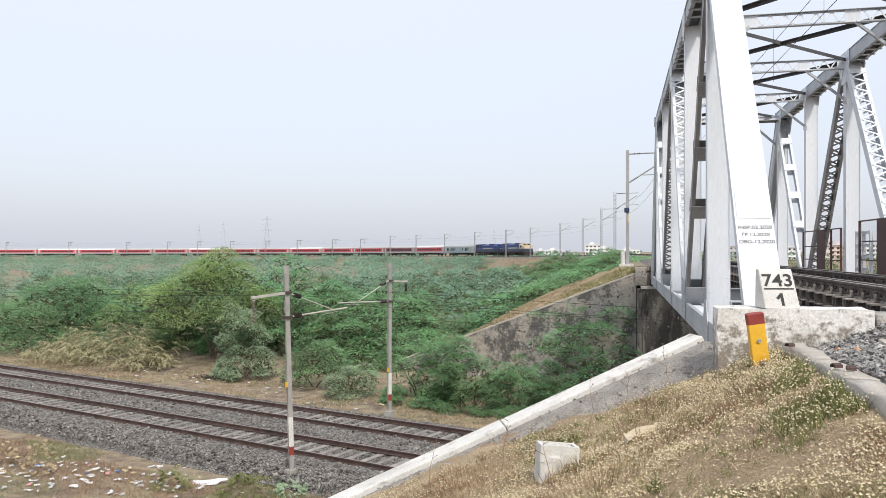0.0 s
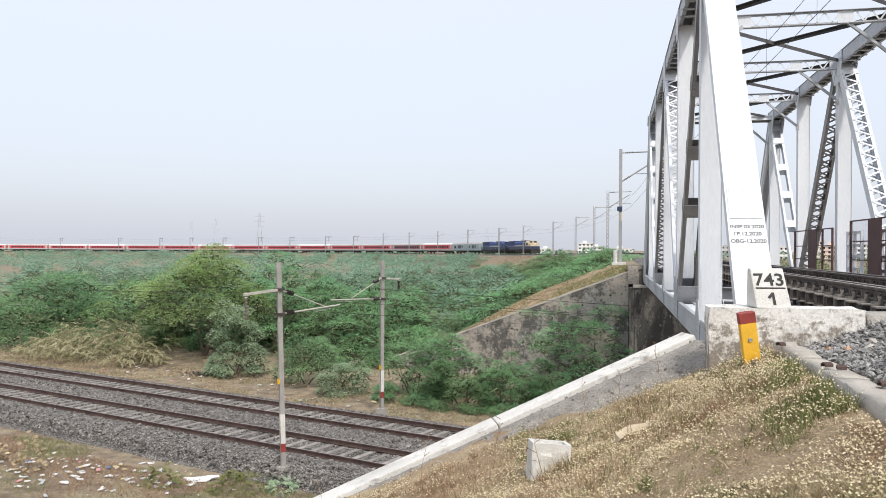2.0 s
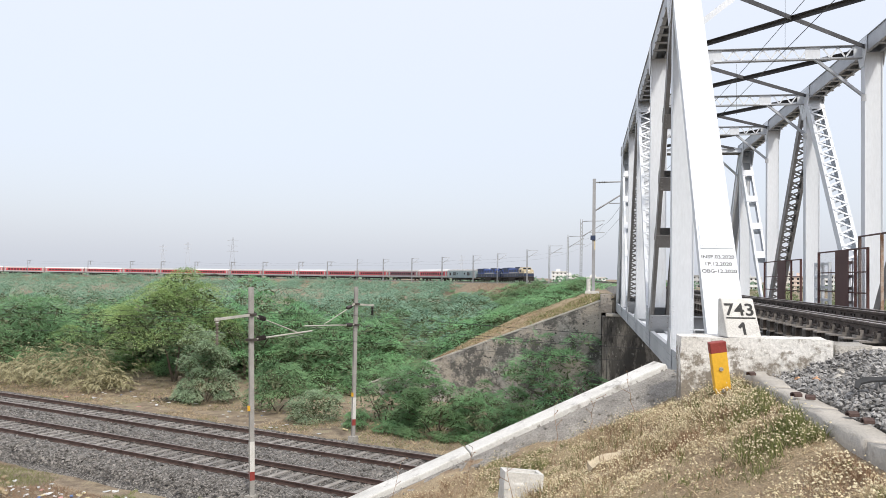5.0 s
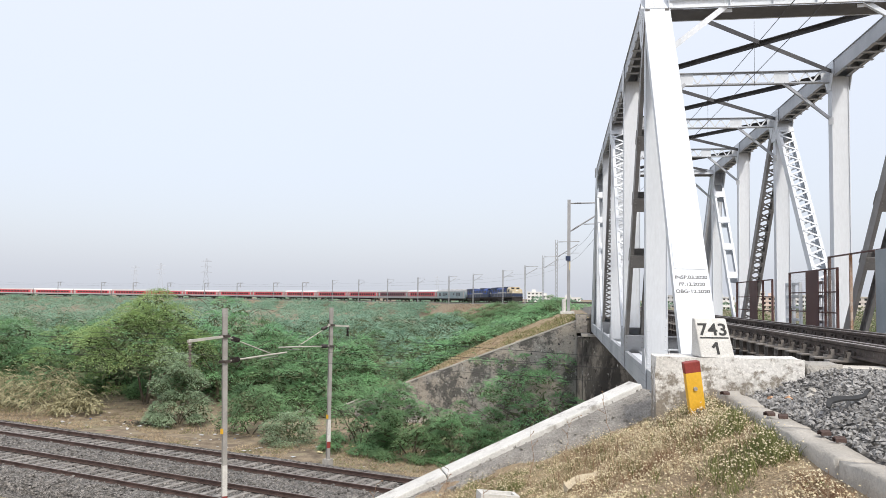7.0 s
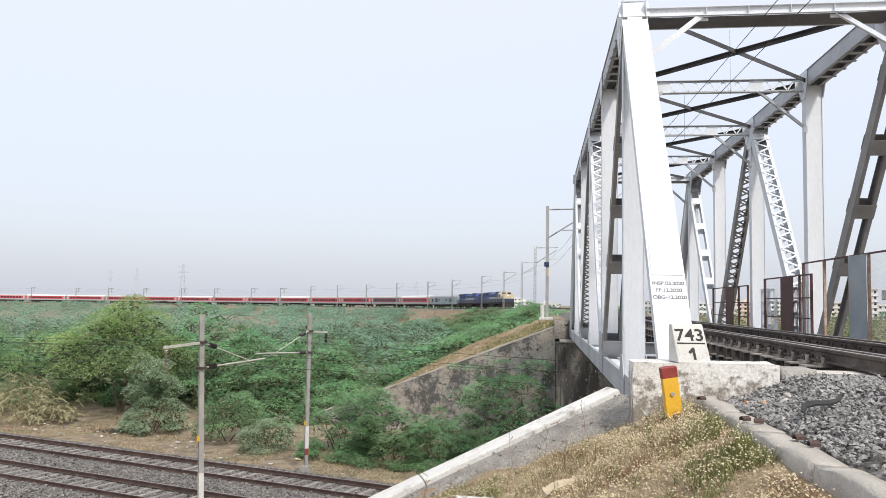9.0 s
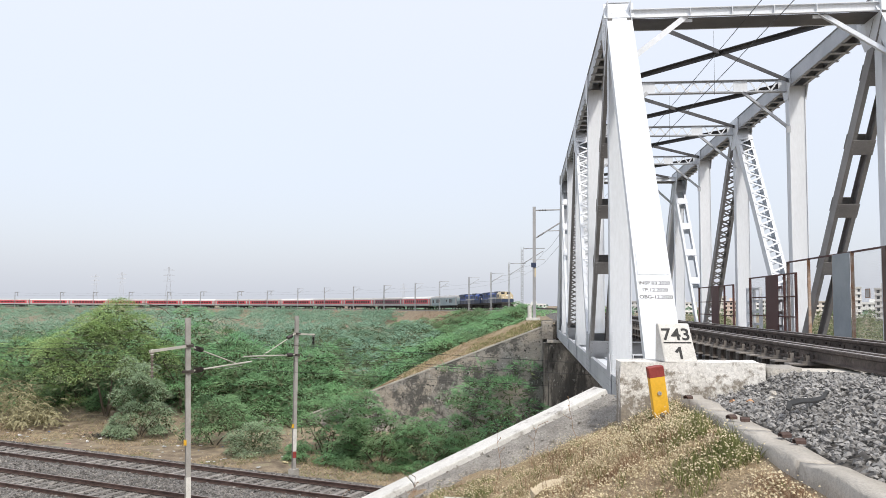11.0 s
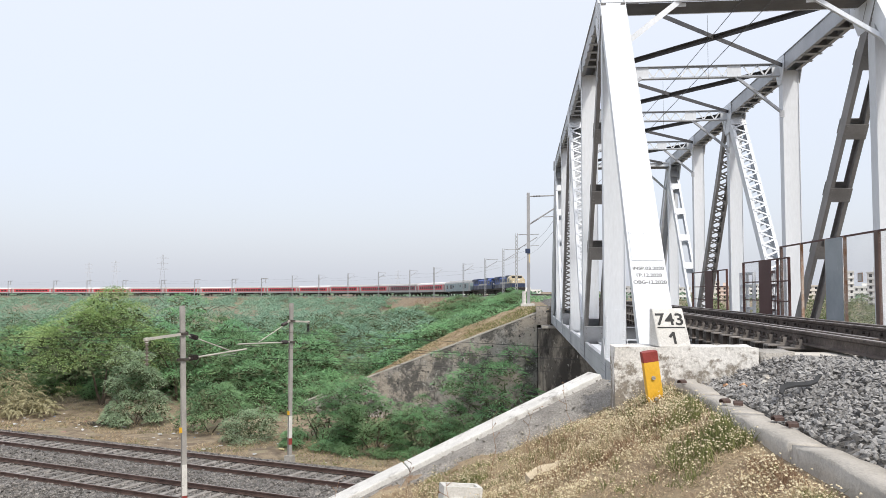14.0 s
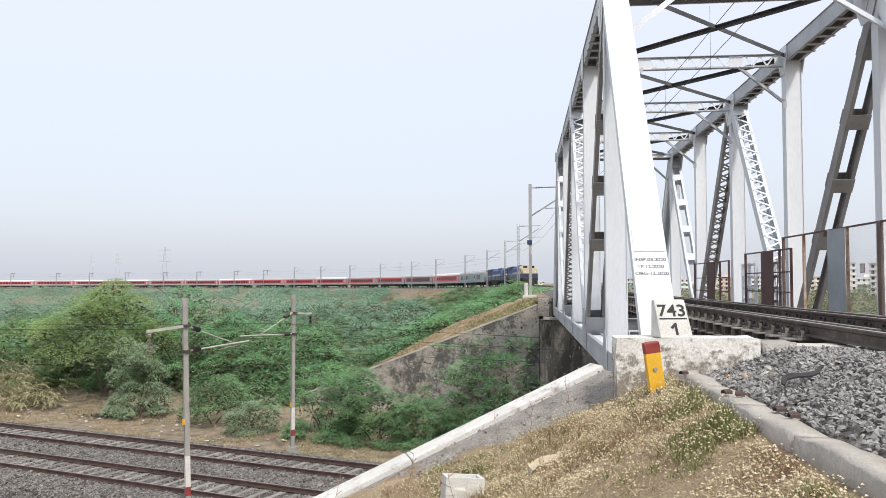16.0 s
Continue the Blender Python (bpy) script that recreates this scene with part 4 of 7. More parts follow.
def bogie(y, parent, axle=1.28, r=0.46):
    g = Geo()
    for s in (-1, 1):
        g.box(s * 1.0 - 0.06, s * 1.0 + 0.06, y - axle - 0.5, y + axle + 0.5, 0.48, 0.78)
        g.box(s * 1.02 - 0.09, s * 1.02 + 0.09, y - 0.3, y + 0.3, 0.3, 0.95)
    g.box(-1.1, 1.1, y - 0.25, y + 0.25, 0.5, 0.9)
    b = part("bogie", g, RUNGEAR, parent)
    for k in (-1, 1):
        for s in (-1, 1):
            part("wheel", Geo().tube((s * 0.80, y + k * axle, r), (s * 0.93, y + k * axle, r), r, n=14), RUNGEAR, b)
    return b


def coach_body(th, red, roof, van=False):
    L = 11.7
    part("underframe", Geo().box(-1.45, 1.45, -L, L, 0.95, 1.15).box(-1.2, 1.2, -4.5, 4.5, 0.45, 0.95), RUNGEAR, th)
    part("roof", Geo().extrude(shell(1.605, 3.30, 3.36, 4.04), (0, -L, 0), (0, L, 0)), roof, th)
    part("body", Geo().extrude([(-1.6, 1.15), (1.6, 1.15), (1.6, 3.3), (-1.6, 3.3)], (0, -L, 0), (0, L, 0)), COACH_PALE if not van else red, th)
    if not van:
        for s in (-1, 1):
            part("colour_band", Geo().box(s * 1.605 - 0.012, s * 1.605 + 0.012, -L + 0.05, L - 0.05, 1.78, 3.26), red, th, "coloured window band")
    wins = [(-8.6 + 1.72 * i, 1.2, 2.12, 2.90) for i in range(11)] if not van else [(-9.0, 1.2, 1.9, 2.9), (-3.0, 0.8, 2.2, 2.8), (3.0, 0.8, 2.2, 2.8)]
    if van:
        wins += [(-6.2 + 0.9 * i, 0.55, 1.9, 3.0) for i in range(3)] + [(5.5 + 1.0 * i, 0.6, 1.9, 3.0) for i in range(3)]
    for s in (-1, 1):
        for y, w, z0, z1 in wins:
            part("window", Geo().box(s * 1.617 - 0.014, s * 1.617 + 0.014, y - w / 2, y + w / 2, z0, z1), PANE, th)
        for y in (-L + 0.9, L - 0.9):
            part("door", Geo().box(s * 1.615 - 0.016, s * 1.615 + 0.016, y - 0.42, y + 0.42, 1.2, 3.15), ROOF_PALE, th, "pale entrance door")
    for s in (-1, 1):
        part("gangway", Geo().box(-0.7, 0.7, s * L - (0.28 if s < 0 else 0), s * L + (0.28 if s > 0 else 0), 1.2, 3.5), RUNGEAR, th, "dark rubber gangway")
    for y in (-7.4, 7.4):
        bogie(y, th)
    if van:
        for i in range(5):
            part("roof_rib", Geo().box(-1.2, 1.2, -8 + 4 * i - 0.06, -8 + 4 * i + 0.06, 3.86, 4.08), roof, th)


def build_coach(red, roof, label, name="passenger_coach", van=False):
    th = thing(name, label, "train coach", group="coaches of the train")
    coach_body(th, red, roof, van)
    return th


def build_loco(label, lead):
    th = thing("diesel_locomotive", label, "locomotive", group="engines of the train")
    L = 10.4
    part("underframe", Geo().box(-1.45, 1.45, -L, L, 1.05, 1.45), RUNGEAR, th)
    part("fuel_tank", Geo().extrude([(-1.3, 0.35), (1.3, 0.35), (1.4, 0.6), (1.4, 1.05), (-1.4, 1.05), (-1.4, 0.6)], (0, -2.6, 0), (0, 2.6, 0)), RUNGEAR, th)
    hood = [(-0.95, 1.45), (0.95, 1.45), (0.95, 3.55), (0.6, 3.85), (-0.6, 3.85), (-0.95, 3.55)]
    part("long_hood", Geo().extrude(hood, (0, -L + 0.7, 0), (0, 6.0, 0)), LOCO_BLUE, th, "blue louvred long hood")
    for s in (-1, 1):
        part("side_band", Geo().box(s * 0.957 - 0.012, s * 0.957 + 0.012, -L + 0.8, 5.9, 1.5, 2.35), LOCO_DARK, th)
        for i in range(6):
            part("louvre_panel", Geo().box(s * 0.96 - 0.016, s * 0.96 + 0.016, -8.9 + 2.4 * i, -7.5 + 2.4 * i, 2.82, 3.42), LOCO_DARK, th)
        part("pale_band", Geo().box(s * 0.957 - 0.014, s * 0.957 + 0.014, -4.2, 3.6, 2.38, 2.74), COACH_PALE, th, "pale band along the hood")
        part("cab_skirt", Geo().box(s * 1.5 - 0.012, s * 1.5 + 0.012, 6.0, L - 0.37, 1.46, 2.3), LOCO_DARK, th)
        g = Geo()
        for i in range(12):
            y = -L + 0.5 + 1.45 * i
            g.tube((s * 1.42, y, 1.45), (s * 1.42, y, 2.4), 0.02, n=5)
        g.tube((s * 1.42, -L + 0.5, 2.4), (s * 1.42, 6.0, 2.4), 0.022, n=5)
        part("handrail", g, COACH_PALE, th)
    part("radiator_housing", Geo().extrude([(-1.35, 3.5), (1.35, 3.5), (1.35, 3.95), (0.8, 4.12), (-0.8, 4.12), (-1.35, 3.95)], (0, -L + 0.9, 0), (0, -L + 5.2, 0)), LOCO_DARK, th)
    part("hood_top", Geo().box(-0.62, 0.62, -L + 0.75, 5.95, 3.84, 3.9), LOCO_DARK, th)
    part("exhaust", Geo().box(-0.3, 0.3, -0.6, 0.6, 3.85, 4.15), RUNGEAR, th)
    part("dynamic_brake_housing", Geo().box(-0.95, 0.95, 1.6, 4.4, 3.7, 4.1), LOCO_DARK, th)
    cab = [(-1.5, 1.45), (1.5, 1.45), (1.5, 3.45), (1.05, 3.95), (-1.05, 3.95), (-1.5, 3.45)]
    part("cab", Geo().extrude(cab, (0, 6.0, 0), (0, 8.6, 0)), LOCO_CREAM if lead else LOCO_BLUE, th, "cream driver's cab" if lead else "blue driver's cab")
    nose = [(-1.42, 1.45), (1.42, 1.45), (1.42, 3.05), (1.15, 3.35), (-1.15, 3.35), (-1.42, 3.05)]
    part("nose", Geo().extrude(nose, (0, 8.6, 0), (0, L - 0.35, 0)), LOCO_CREAM if lead else LOCO_DARK, th, "cream short nose with dark band" if lead else "")
    part("nose_band", Geo().box(-1.43, 1.43, L - 0.36, L - 0.335, 1.47, 2.3), LOCO_DARK, th)
    for s in (-1, 1):
        part("windscreen", Geo().box(s * 0.68 - 0.42, s * 0.68 + 0.42, 8.59, 8.62, 3.38, 3.82), PANE, th)
        part("cab_window", Geo().box(s * 1.505 - 0.012, s * 1.505 + 0.012, 6.7, 8.1, 2.6, 3.3), PANE, th)
        part("buffer", Geo().tube((s * 0.98, L - 0.1, 1.1), (s * 0.98, L + 0.42, 1.1), 0.11, n=8).tube((s * 0.98, L + 0.42, 1.1), (s * 0.98, L + 0.47, 1.1), 0.24, n=12), RUNGEAR, th)
        part("marker_lamp", Geo().tube((s * 1.0, L - 0.36, 2.6), (s * 1.0, L - 0.28, 2.6), 0.12, n=10), LAMP_GLASS, th)
    part("headlight", Geo().box(-0.3, 0.3, L - 0.36, L - 0.27, 2.9, 3.15), LAMP_GLASS, th)
    part("cowcatcher", Geo().poly([(-1.4, L + 0.05, 0.25), (1.4, L + 0.05, 0.25), (1.4, L - 0.1, 1.05), (-1.4, L - 0.1, 1.05),
                                   (-1.4, L - 0.5, 0.25), (1.4, L - 0.5, 0.25), (1.4, L - 0.5, 1.05), (-1.4, L - 0.5, 1.05)], BOX_RING), RUNGEAR, th)
    part("rear_nose", Geo().box(-0.93, 0.93, -L + 0.3, -L + 0.72, 1.45, 3.3), LOCO_DARK, th)
    for y in (-6.6, 6.6):
        bogie(y, th, 1.85, 0.5)
        g = Geo()
        for s in (-1, 1):
            g.tube((s * 0.8, y, 0.5), (s * 0.93, y, 0.5), 0.5, n=14)
        part("wheel", g, RUNGEAR, th)
    return th


BOX_RING = [(0, 1, 2, 3), (5, 4, 7, 6), (4, 0, 3, 7), (1, 5, 6, 2), (3, 2, 6, 7), (4, 5, 1, 0)]

TRAIN = []  # (thing, distance of its middle behind the train's front)
_lead = build_loco("diesel locomotive with cream cab and blue hood leading the train", True)
_second = build_loco("blue diesel locomotive coupled behind the leading engine", False)
TRAIN += [(_lead, 10.9), (_second, 32.2)]
_van = build_coach(COACH_TEAL, COACH_PALE, "grey-blue generator van with pale roof", "generator_van", van=True)
TRAIN.append((_van, 42.9 + 12))
_red_white = build_coach(COACH_RED, ROOF_WHITE, "red and grey passenger coach with white roof")
_red_grey = build_coach(COACH_RED, ROOF_PALE, "red and grey passenger coach with grey roof")
_maroon = build_coach(COACH_MAROON, ROOF_PALE, "faded maroon and grey passenger coach with grey roof")
_kinds = "wmggwggwggwwgwwgww"
_base = {"w": _red_white, "g": _red_grey, "m": _maroon}
_used = set()
for i, k in enumerate(_kinds):
    ob = _base[k] if k not in _used else copy_thing(_base[k], Matrix())
    _used.add(k)
    TRAIN.append((ob, 42.9 + 24 * (i + 1) + 12))

FRONT_S, SPEED = 234.3, 5.8


def motions():
    """The train rolls along the curve towards the bridge."""
    for ob, back in TRAIN:
        rows = []
        for i in range(0, 17):
            s = FRONT_S - SPEED * i + back
            x0, y0, z0, h0 = line_at(s - 7.4)
            x1, y1, z1, h1 = line_at(s + 7.4)
            d = Vector((x0 - x1, y0 - y1, z0 - z1)).normalized()
            yaw = math.degrees(math.atan2(-d.x, d.y))
            rows.append((float(i), pose((x0 + x1) / 2, (y0 + y1) / 2, (z0 + z1) / 2, math.degrees(math.asin(d.z)), 0, yaw)))
        walk(ob, rows)


# the line they run on
_ss = [30.0 + 6.0 * i for i in range(125)]
_line = thing("upper_track", "railway track curving over the far embankment", "railway track")
for off in (-0.872, 0.872):
    g = Geo()
    for s0, s1 in zip(_ss, _ss[1:]):
        a, b = line_at(s0, off), line_at(s1, off)
        g.extrude([(-0.035, 0), (0.035, 0), (0.035, 0.168), (-0.035, 0.168)], (a[0], a[1], a[2] - 0.17), (b[0], b[1], b[2] - 0.17), caps=False)
    part("rail", g, RUST, _line)
_me = Geo().box(-1.35, 1.35, -0.12, 0.12, -0.2, 0).mesh("sleeper")
_me.materials.append(SLEEPER)
for i in range(140):
    x, y, z, h = line_at(34.0 + 0.62 * i)
    part("sleeper", _me, None, _line).matrix_world = pose(x, y, z - 0.172, 0, 0, h)
_g = Geo()
_prof = [(-2.6, -0.56), (-1.9, -0.25), (1.9, -0.25), (2.6, -0.56)]
for s in _ss:
    for off, dz in _prof:
        x, y, z, h = line_at(s, -off)
        _g.v.append((x, y, z + dz))
_g.f = [(j * 4 + i, j * 4 + i + 1, (j + 1) * 4 + i + 1, (j + 1) * 4 + i) for j in range(len(_ss) - 1) for i in range(3)]
solid("upper_ballast_bed", _g, BALLAST, "grey ballast bed on the embankment", "ballast")

# ---------------------------------------------------------------- things by the bridge's end
def lump(geo, rng, amount, scale=3.0):
    """Push a mesh's vertices about a little, as rough-cast concrete."""
    geo.v = [tuple(Vector(p) + Vector((noise.noise(Vector(p) * scale), noise.noise(Vector(p) * scale + Vector((9, 0, 0))), noise.noise(Vector(p) * scale + Vector((0, 9, 0))))) * amount) for p in geo.v]
    return geo


def fine_box(x0, x1, y0, y1, z0, z1, d=0.08):
    """A box whose faces are cut into a grid, welded, so that it can be worn."""
    bm = bmesh.new()
    bmesh.ops.create_cube(bm, size=1)
    for v in bm.verts:
        v.co = Vector((x0 + (v.co.x + 0.5) * (x1 - x0), y0 + (v.co.y + 0.5) * (y1 - y0), z0 + (v.co.z + 0.5) * (z1 - z0)))
    for ax, ln in ((0, x1 - x0), (1, y1 - y0), (2, z1 - z0)):
        es = [e for e in bm.edges if abs((e.verts[0].co - e.verts[1].co).normalized()[ax]) > 0.9]
        bmesh.ops.subdivide_edges(bm, edges=es, cuts=max(0, round(ln / d) - 1), use_grid_fill=True)
    g = Geo()
    g.v = [tuple(v.co) for v in bm.verts]
    bm.verts.index_update()
    g.f = [tuple(v.index for v in f.verts) for f in bm.faces]
    bm.free()
    return g


BLOCK_PAINT = surface("flaking_whitewash_on_concrete", (0.64, 0.625, 0.59), (0.78, 0.77, 0.745), 4.0, 0.92, 0, 0.4, 30, 0.25,
                      stain=(0.25, 0.222, 0.185), stain_scale=8.0, stain_at=0.468, bump_dist=0.015, fade=(5.85, 6.42))


def build_block():
    g = lump(fine_box(-3.45, -1.98, -2.0, -1.55, 5.6, 6.41, 0.05), random, 0.014, 3.0)
    g = lump(g, random, 0.004, 14)
    solid("parapet_block", g, BLOCK_PAINT, "low concrete end wall with flaking whitewash", "wall")
    g = lump(fine_box(-1.96, -1.62, -2.0, -1.6, 5.8, 6.37), random, 0.02, 3)
    solid("ballast_wall", g, CONCRETE, "low grey concrete ballast retaining wall", "wall", smooth=True)
    g = lump(fine_box(-1.55, 1.6, -1.98, -1.58, 5.8, 6.30, 0.15), random, 0.02, 3)
    solid("ballast_wall", g, CONCRETE, "low grey concrete ballast retaining wall", "wall", smooth=True)


build_block()


def text(name, body, size, m, material, parent, label="", bold=0.0):
    cu = bpy.data.curves.new(name, "FONT")
    cu.body, cu.size, cu.extrude, cu.align_x, cu.offset = body, size, 0.001, "CENTER", bold
    tmp = bpy.data.objects.new(name, cu)
    scene.collection.objects.link(tmp)
    me = bpy.data.meshes.new_from_object(tmp.evaluated_get(bpy.context.evaluated_depsgraph_get()))
    bpy.data.objects.remove(tmp)
    me.materials.clear()
    me.materials.append(material)
    ob = part(name, me, None, parent, label)
    ob.matrix_local = m
    return ob


def build_marker():
    """Wedge-shaped distance stone with black figures."""
    th = thing("distance_marker", "white wedge-shaped distance stone with black numbers on the end wall", "marker stone", pose(-2.82, -1.98, 6.41, 0, 0, 11) @ Matrix.Diagonal((1.08, 1, 1, 1)))
    w0, w1, d0, d1, h = 0.165, 0.158, 0.30, -0.02, 0.40
    pts = [(-w0, 0, 0), (w0, 0, 0), (w0, d0, 0), (-w0, d0, 0), (-w1, d0 - d1 - 0.1, h), (w1, d0 - d1 - 0.1, h), (w1, d0, h), (-w1, d0, h)]
    g = Geo().poly(pts, [(3, 2, 1, 0), (4, 5, 6, 7), (0, 1, 5, 4), (1, 2, 6, 5), (2, 3, 7, 6), (3, 0, 4, 7)])
    part("stone", g, WHITEWASH, th, "whitewashed stone", bevel=0.012)
    tilt = math.degrees(math.atan2(h, d0 - d1 - 0.1))
    dy, dz = (d0 - d1 - 0.1) / h, 1.0
    def on(zf):
        z = h * zf
        return z * dy - 0.004, z
    y, z = on(0.57)
    text("number", "743", 0.195, pose(0, y, z, tilt), BLACK, th, "black painted number", 0.0032)
    y, z = on(0.50)
    part("number_bar", Geo().box(-0.14, 0.14, -0.004, 0.004, -0.006, 0.006), BLACK, th).matrix_local = pose(0, y, z, tilt - 90)
    y, z = on(0.09)
    part("number_flag", Geo().beam((-0.045, 0.075, 0), (0.0, 0.125, 0), 0.028, 0.004), BLACK, th).matrix_local = pose(0.01, y, z + 0.0, tilt)
    text("number", "1", 0.195, pose(0.01, y, z, tilt), BLACK, th, "black painted number", 0.0032)


build_marker()


FADED_BLACK = surface("faded_black_paint", (0.07, 0.07, 0.072), (0.16, 0.16, 0.16), 12, 0.7, 0, 0.05, 60, 0.25)


def build_lettering():
    """Inspection dates stencilled on the end post."""
    a, b = Vector((-XT, 0, ZBC)), Vector((-XT, P + 0.1, ZTC - 0.08))
    d = (b - a).normalized()
    n = Vector((1, 0, 0)).cross(d)
    n = n if n.y < 0 else -n
    th = thing("stencilled_dates", "black stencilled inspection dates on the white end post", "lettering")
    pitch = math.degrees(math.atan2(d.z, d.y))
    for i, s in enumerate(("INSP.03.2020", "I'P.12.2020", "OBG-12.2020")):
        c = a + d * (2.145 - 0.126 * i) + n * 0.2005
        text("date_line", s, 0.083, pose(c.x, c.y, c.z, pitch), FADED_BLACK, th, "", 0.0018)


build_lettering()


def build_post():
    th = thing("boundary_post", "leaning yellow painted rail post with red top", "post", pose(-3.115, -2.6, 5.74, 4, -8.5, 8))
    prof = [(-0.075, -0.05), (0.075, -0.05), (0.075, 0.03), (0.02, 0.05), (-0.02, 0.05), (-0.075, 0.03)]
    part("shaft", Geo().extrude(prof, (0, 0, 0), (0, 0, 0.59), up=(0, 1, 0)), YELLOW, th, "worn yellow shaft", bevel=0.006)
    part("cap", Geo().extrude([(x * 1.02, y * 1.02) for x, y in prof], (0, 0, 0.58), (0, 0, 0.685), up=(0, 1, 0)), RED, th, "dull red painted top", bevel=0.006)
    for z in (0.22, 0.43):
        part("bolt", Geo().tube((0.0, -0.045, z), (0.0, -0.064, z), 0.02, n=8), CONCRETE, th)


build_post()


def kerb_shift(y):
    """The kerb runs a little askew to the rails."""
    return 0.05 * max(0.0, -4.6 - y)


def build_kerb():
    rng = random.Random(5)
    segs = [(-2.2, -3.35), (-3.37, -4.5), (-4.52, -5.6), (-5.62, -6.8), (-6.82, -8.0), (-8.02, -9.6)]
    def skew(g):
        g.v = [(p[0] + kerb_shift(p[1]), p[1], p[2]) for p in g.v]
        return g

    root = solid("ballast_kerb", skew(lump(fine_box(-2.88, -2.69, segs[0][1], segs[0][0], 5.6, 6.10), rng, 0.02, 4)), KERB_CONCRETE,
                 "rough grey concrete kerb that holds the ballast", "kerb", smooth=True)
    for i, (y1, y0) in enumerate(segs[1:]):
        s = 0.06 if i else 0.0
        part("kerb_stone", skew(lump(fine_box(-2.88 - s * 0.3, -2.68 - s * 0.3, y0, y1, 5.5, 6.10), rng, 0.02, 4)), KERB_CONCRETE, root, smooth=True)
    for i, (x, y, r) in enumerate(((-2.83, -4.02, 20), (-2.76, -4.14, -8), (-2.70, -4.85, 12), (-2.70, -5.10, 5), (-2.9, -2.7, 30))):
        th = thing("iron_stub", "short rust-brown angle iron lying on the kerb", "iron piece", pose(x + kerb_shift(y), y, 6.115, 0, 0, r), group="iron pieces on the kerb")
        part("angle", Geo().extrude([(-0.03, 0), (-0.02, 0), (-0.02, 0.018), (0, 0.025), (0.02, 0.018), (0.02, 0), (0.03, 0), (0.03, 0.022), (0, 0.036), (-0.03, 0.022)], (-0.033, 0, 0), (0.033, 0, 0)), RUST, th)


build_kerb()


def build_heap():
    """Loose ballast shoulder behind the kerb."""
    rng = random.Random(11)

    def top(x, y):
        return 6.09 + 0.23 * min(1, max(0, (x + 2.7) / 0.95)) + 0.04 * noise.noise(Vector((x * 1.5, y * 1.5, 0))) - 0.10 * max(0.0, min(1.0, y + 3.2)) * min(1.0, max(0.0, (-1.9 - x) / 0.4))
    xs = steps((-2.7, 3.2, 0.12))
    ys = steps((-40, -10, 1.0), (-10, -2.0, 0.12))
    solid("ballast_shoulder", grid(xs, ys, lambda x, y: (top(x, y) - 0.05 if x > -2.78 + kerb_shift(y) else 5.6) + 0.03 * noise.noise(Vector((x * 9, y * 9, 0)))), BALLAST,
          "heap of loose grey ballast beside the track", "ballast")
    holder = thing("loose_ballast", "loose broken grey ballast stones", "ballast stones", kind="stuff")
    g = Geo()
    n = 0
    while n < 21000:
        x, y = rng.uniform(-2.68, 1.9), rng.uniform(-9.0, -2.0)
        if rng.random() < 0.35:
            x = rng.uniform(-2.68, -0.5)
        if x < -2.66 + kerb_shift(y):
            continue
        g.stone((x, y, top(x, y) + rng.uniform(-0.03, 0.022)), rng.uniform(0.011, 0.025), rng)
        n += 1
    part("stones", g, STONES, holder)
    for i in range(240):
        x, y = rng.uniform(-2.1, -0.6), rng.uniform(-7.0, -2.1)
        st = Geo().stone((0, 0, 0), rng.uniform(0.022, 0.034), rng)
        part("stone", st, STONES, holder).location = (x, y, top(x, y) + 0.02)
    brick = surface("brick_red_stone", (0.42, 0.22, 0.12), (0.55, 0.33, 0.20), 12, 0.9, 0, 0.3, 40, 0.15)
    for x, y, r, m, lb in ((-2.42, -3.05, 0.035, brick, "orange-brown brick fragment lying on grey ballast"), (-2.30, -3.22, 0.045, PALE_COPING, "pale stone fragment lying on grey ballast"),
                           (-2.50, -2.72, 0.03, brick, "orange-brown brick fragment lying on grey ballast"), (-2.20, -3.0, 0.05, KERB_CONCRETE, "buff stone fragment lying on grey ballast")):
        tagged(part("stone_fragment", Geo().stone((0, 0, 0), r, rng), m), lb, "stone", "fragments on the ballast").location = (x, y, top(x, y) + 0.015)
    # dark rubber strip lying in the stones
    g = Geo()
    q = [Vector(p) for p in ((-2.52, -4.40, 6.235), (-2.47, -4.28, 6.265), (-2.36, -4.16, 6.275), (-2.20, -4.02, 6.265), (-2.07, -3.83, 6.265), (-1.97, -3.62, 6.285), (-1.86, -3.42, 6.275))]
    for k, p in enumerate(q):
        w = (0.03, 0.042, 0.05, 0.044, 0.032, 0.022, 0.012)[k] / 2
        n = (q[min(k + 1, 6)] - q[max(k - 1, 0)]).cross(Vector((0.25, -0.5, 1))).normalized() * w
        g.v += [tuple(p - n), tuple(p + n), tuple(p + n + Vector((0, 0, 0.014))), tuple(p - n + Vector((0, 0, 0.014)))]
    g.f = [(4 * k + a, 4 * k + (a + 1) % 4, 4 * k + 4 + (a + 1) % 4, 4 * k + 4 + a) for k in range(6) for a in range(4)] + [(3, 2, 1, 0), (24, 25, 26, 27)]
    tagged(part("rubber_strip", g, BLACK), "black rubber strip lying on the ballast", "scrap")


build_heap()


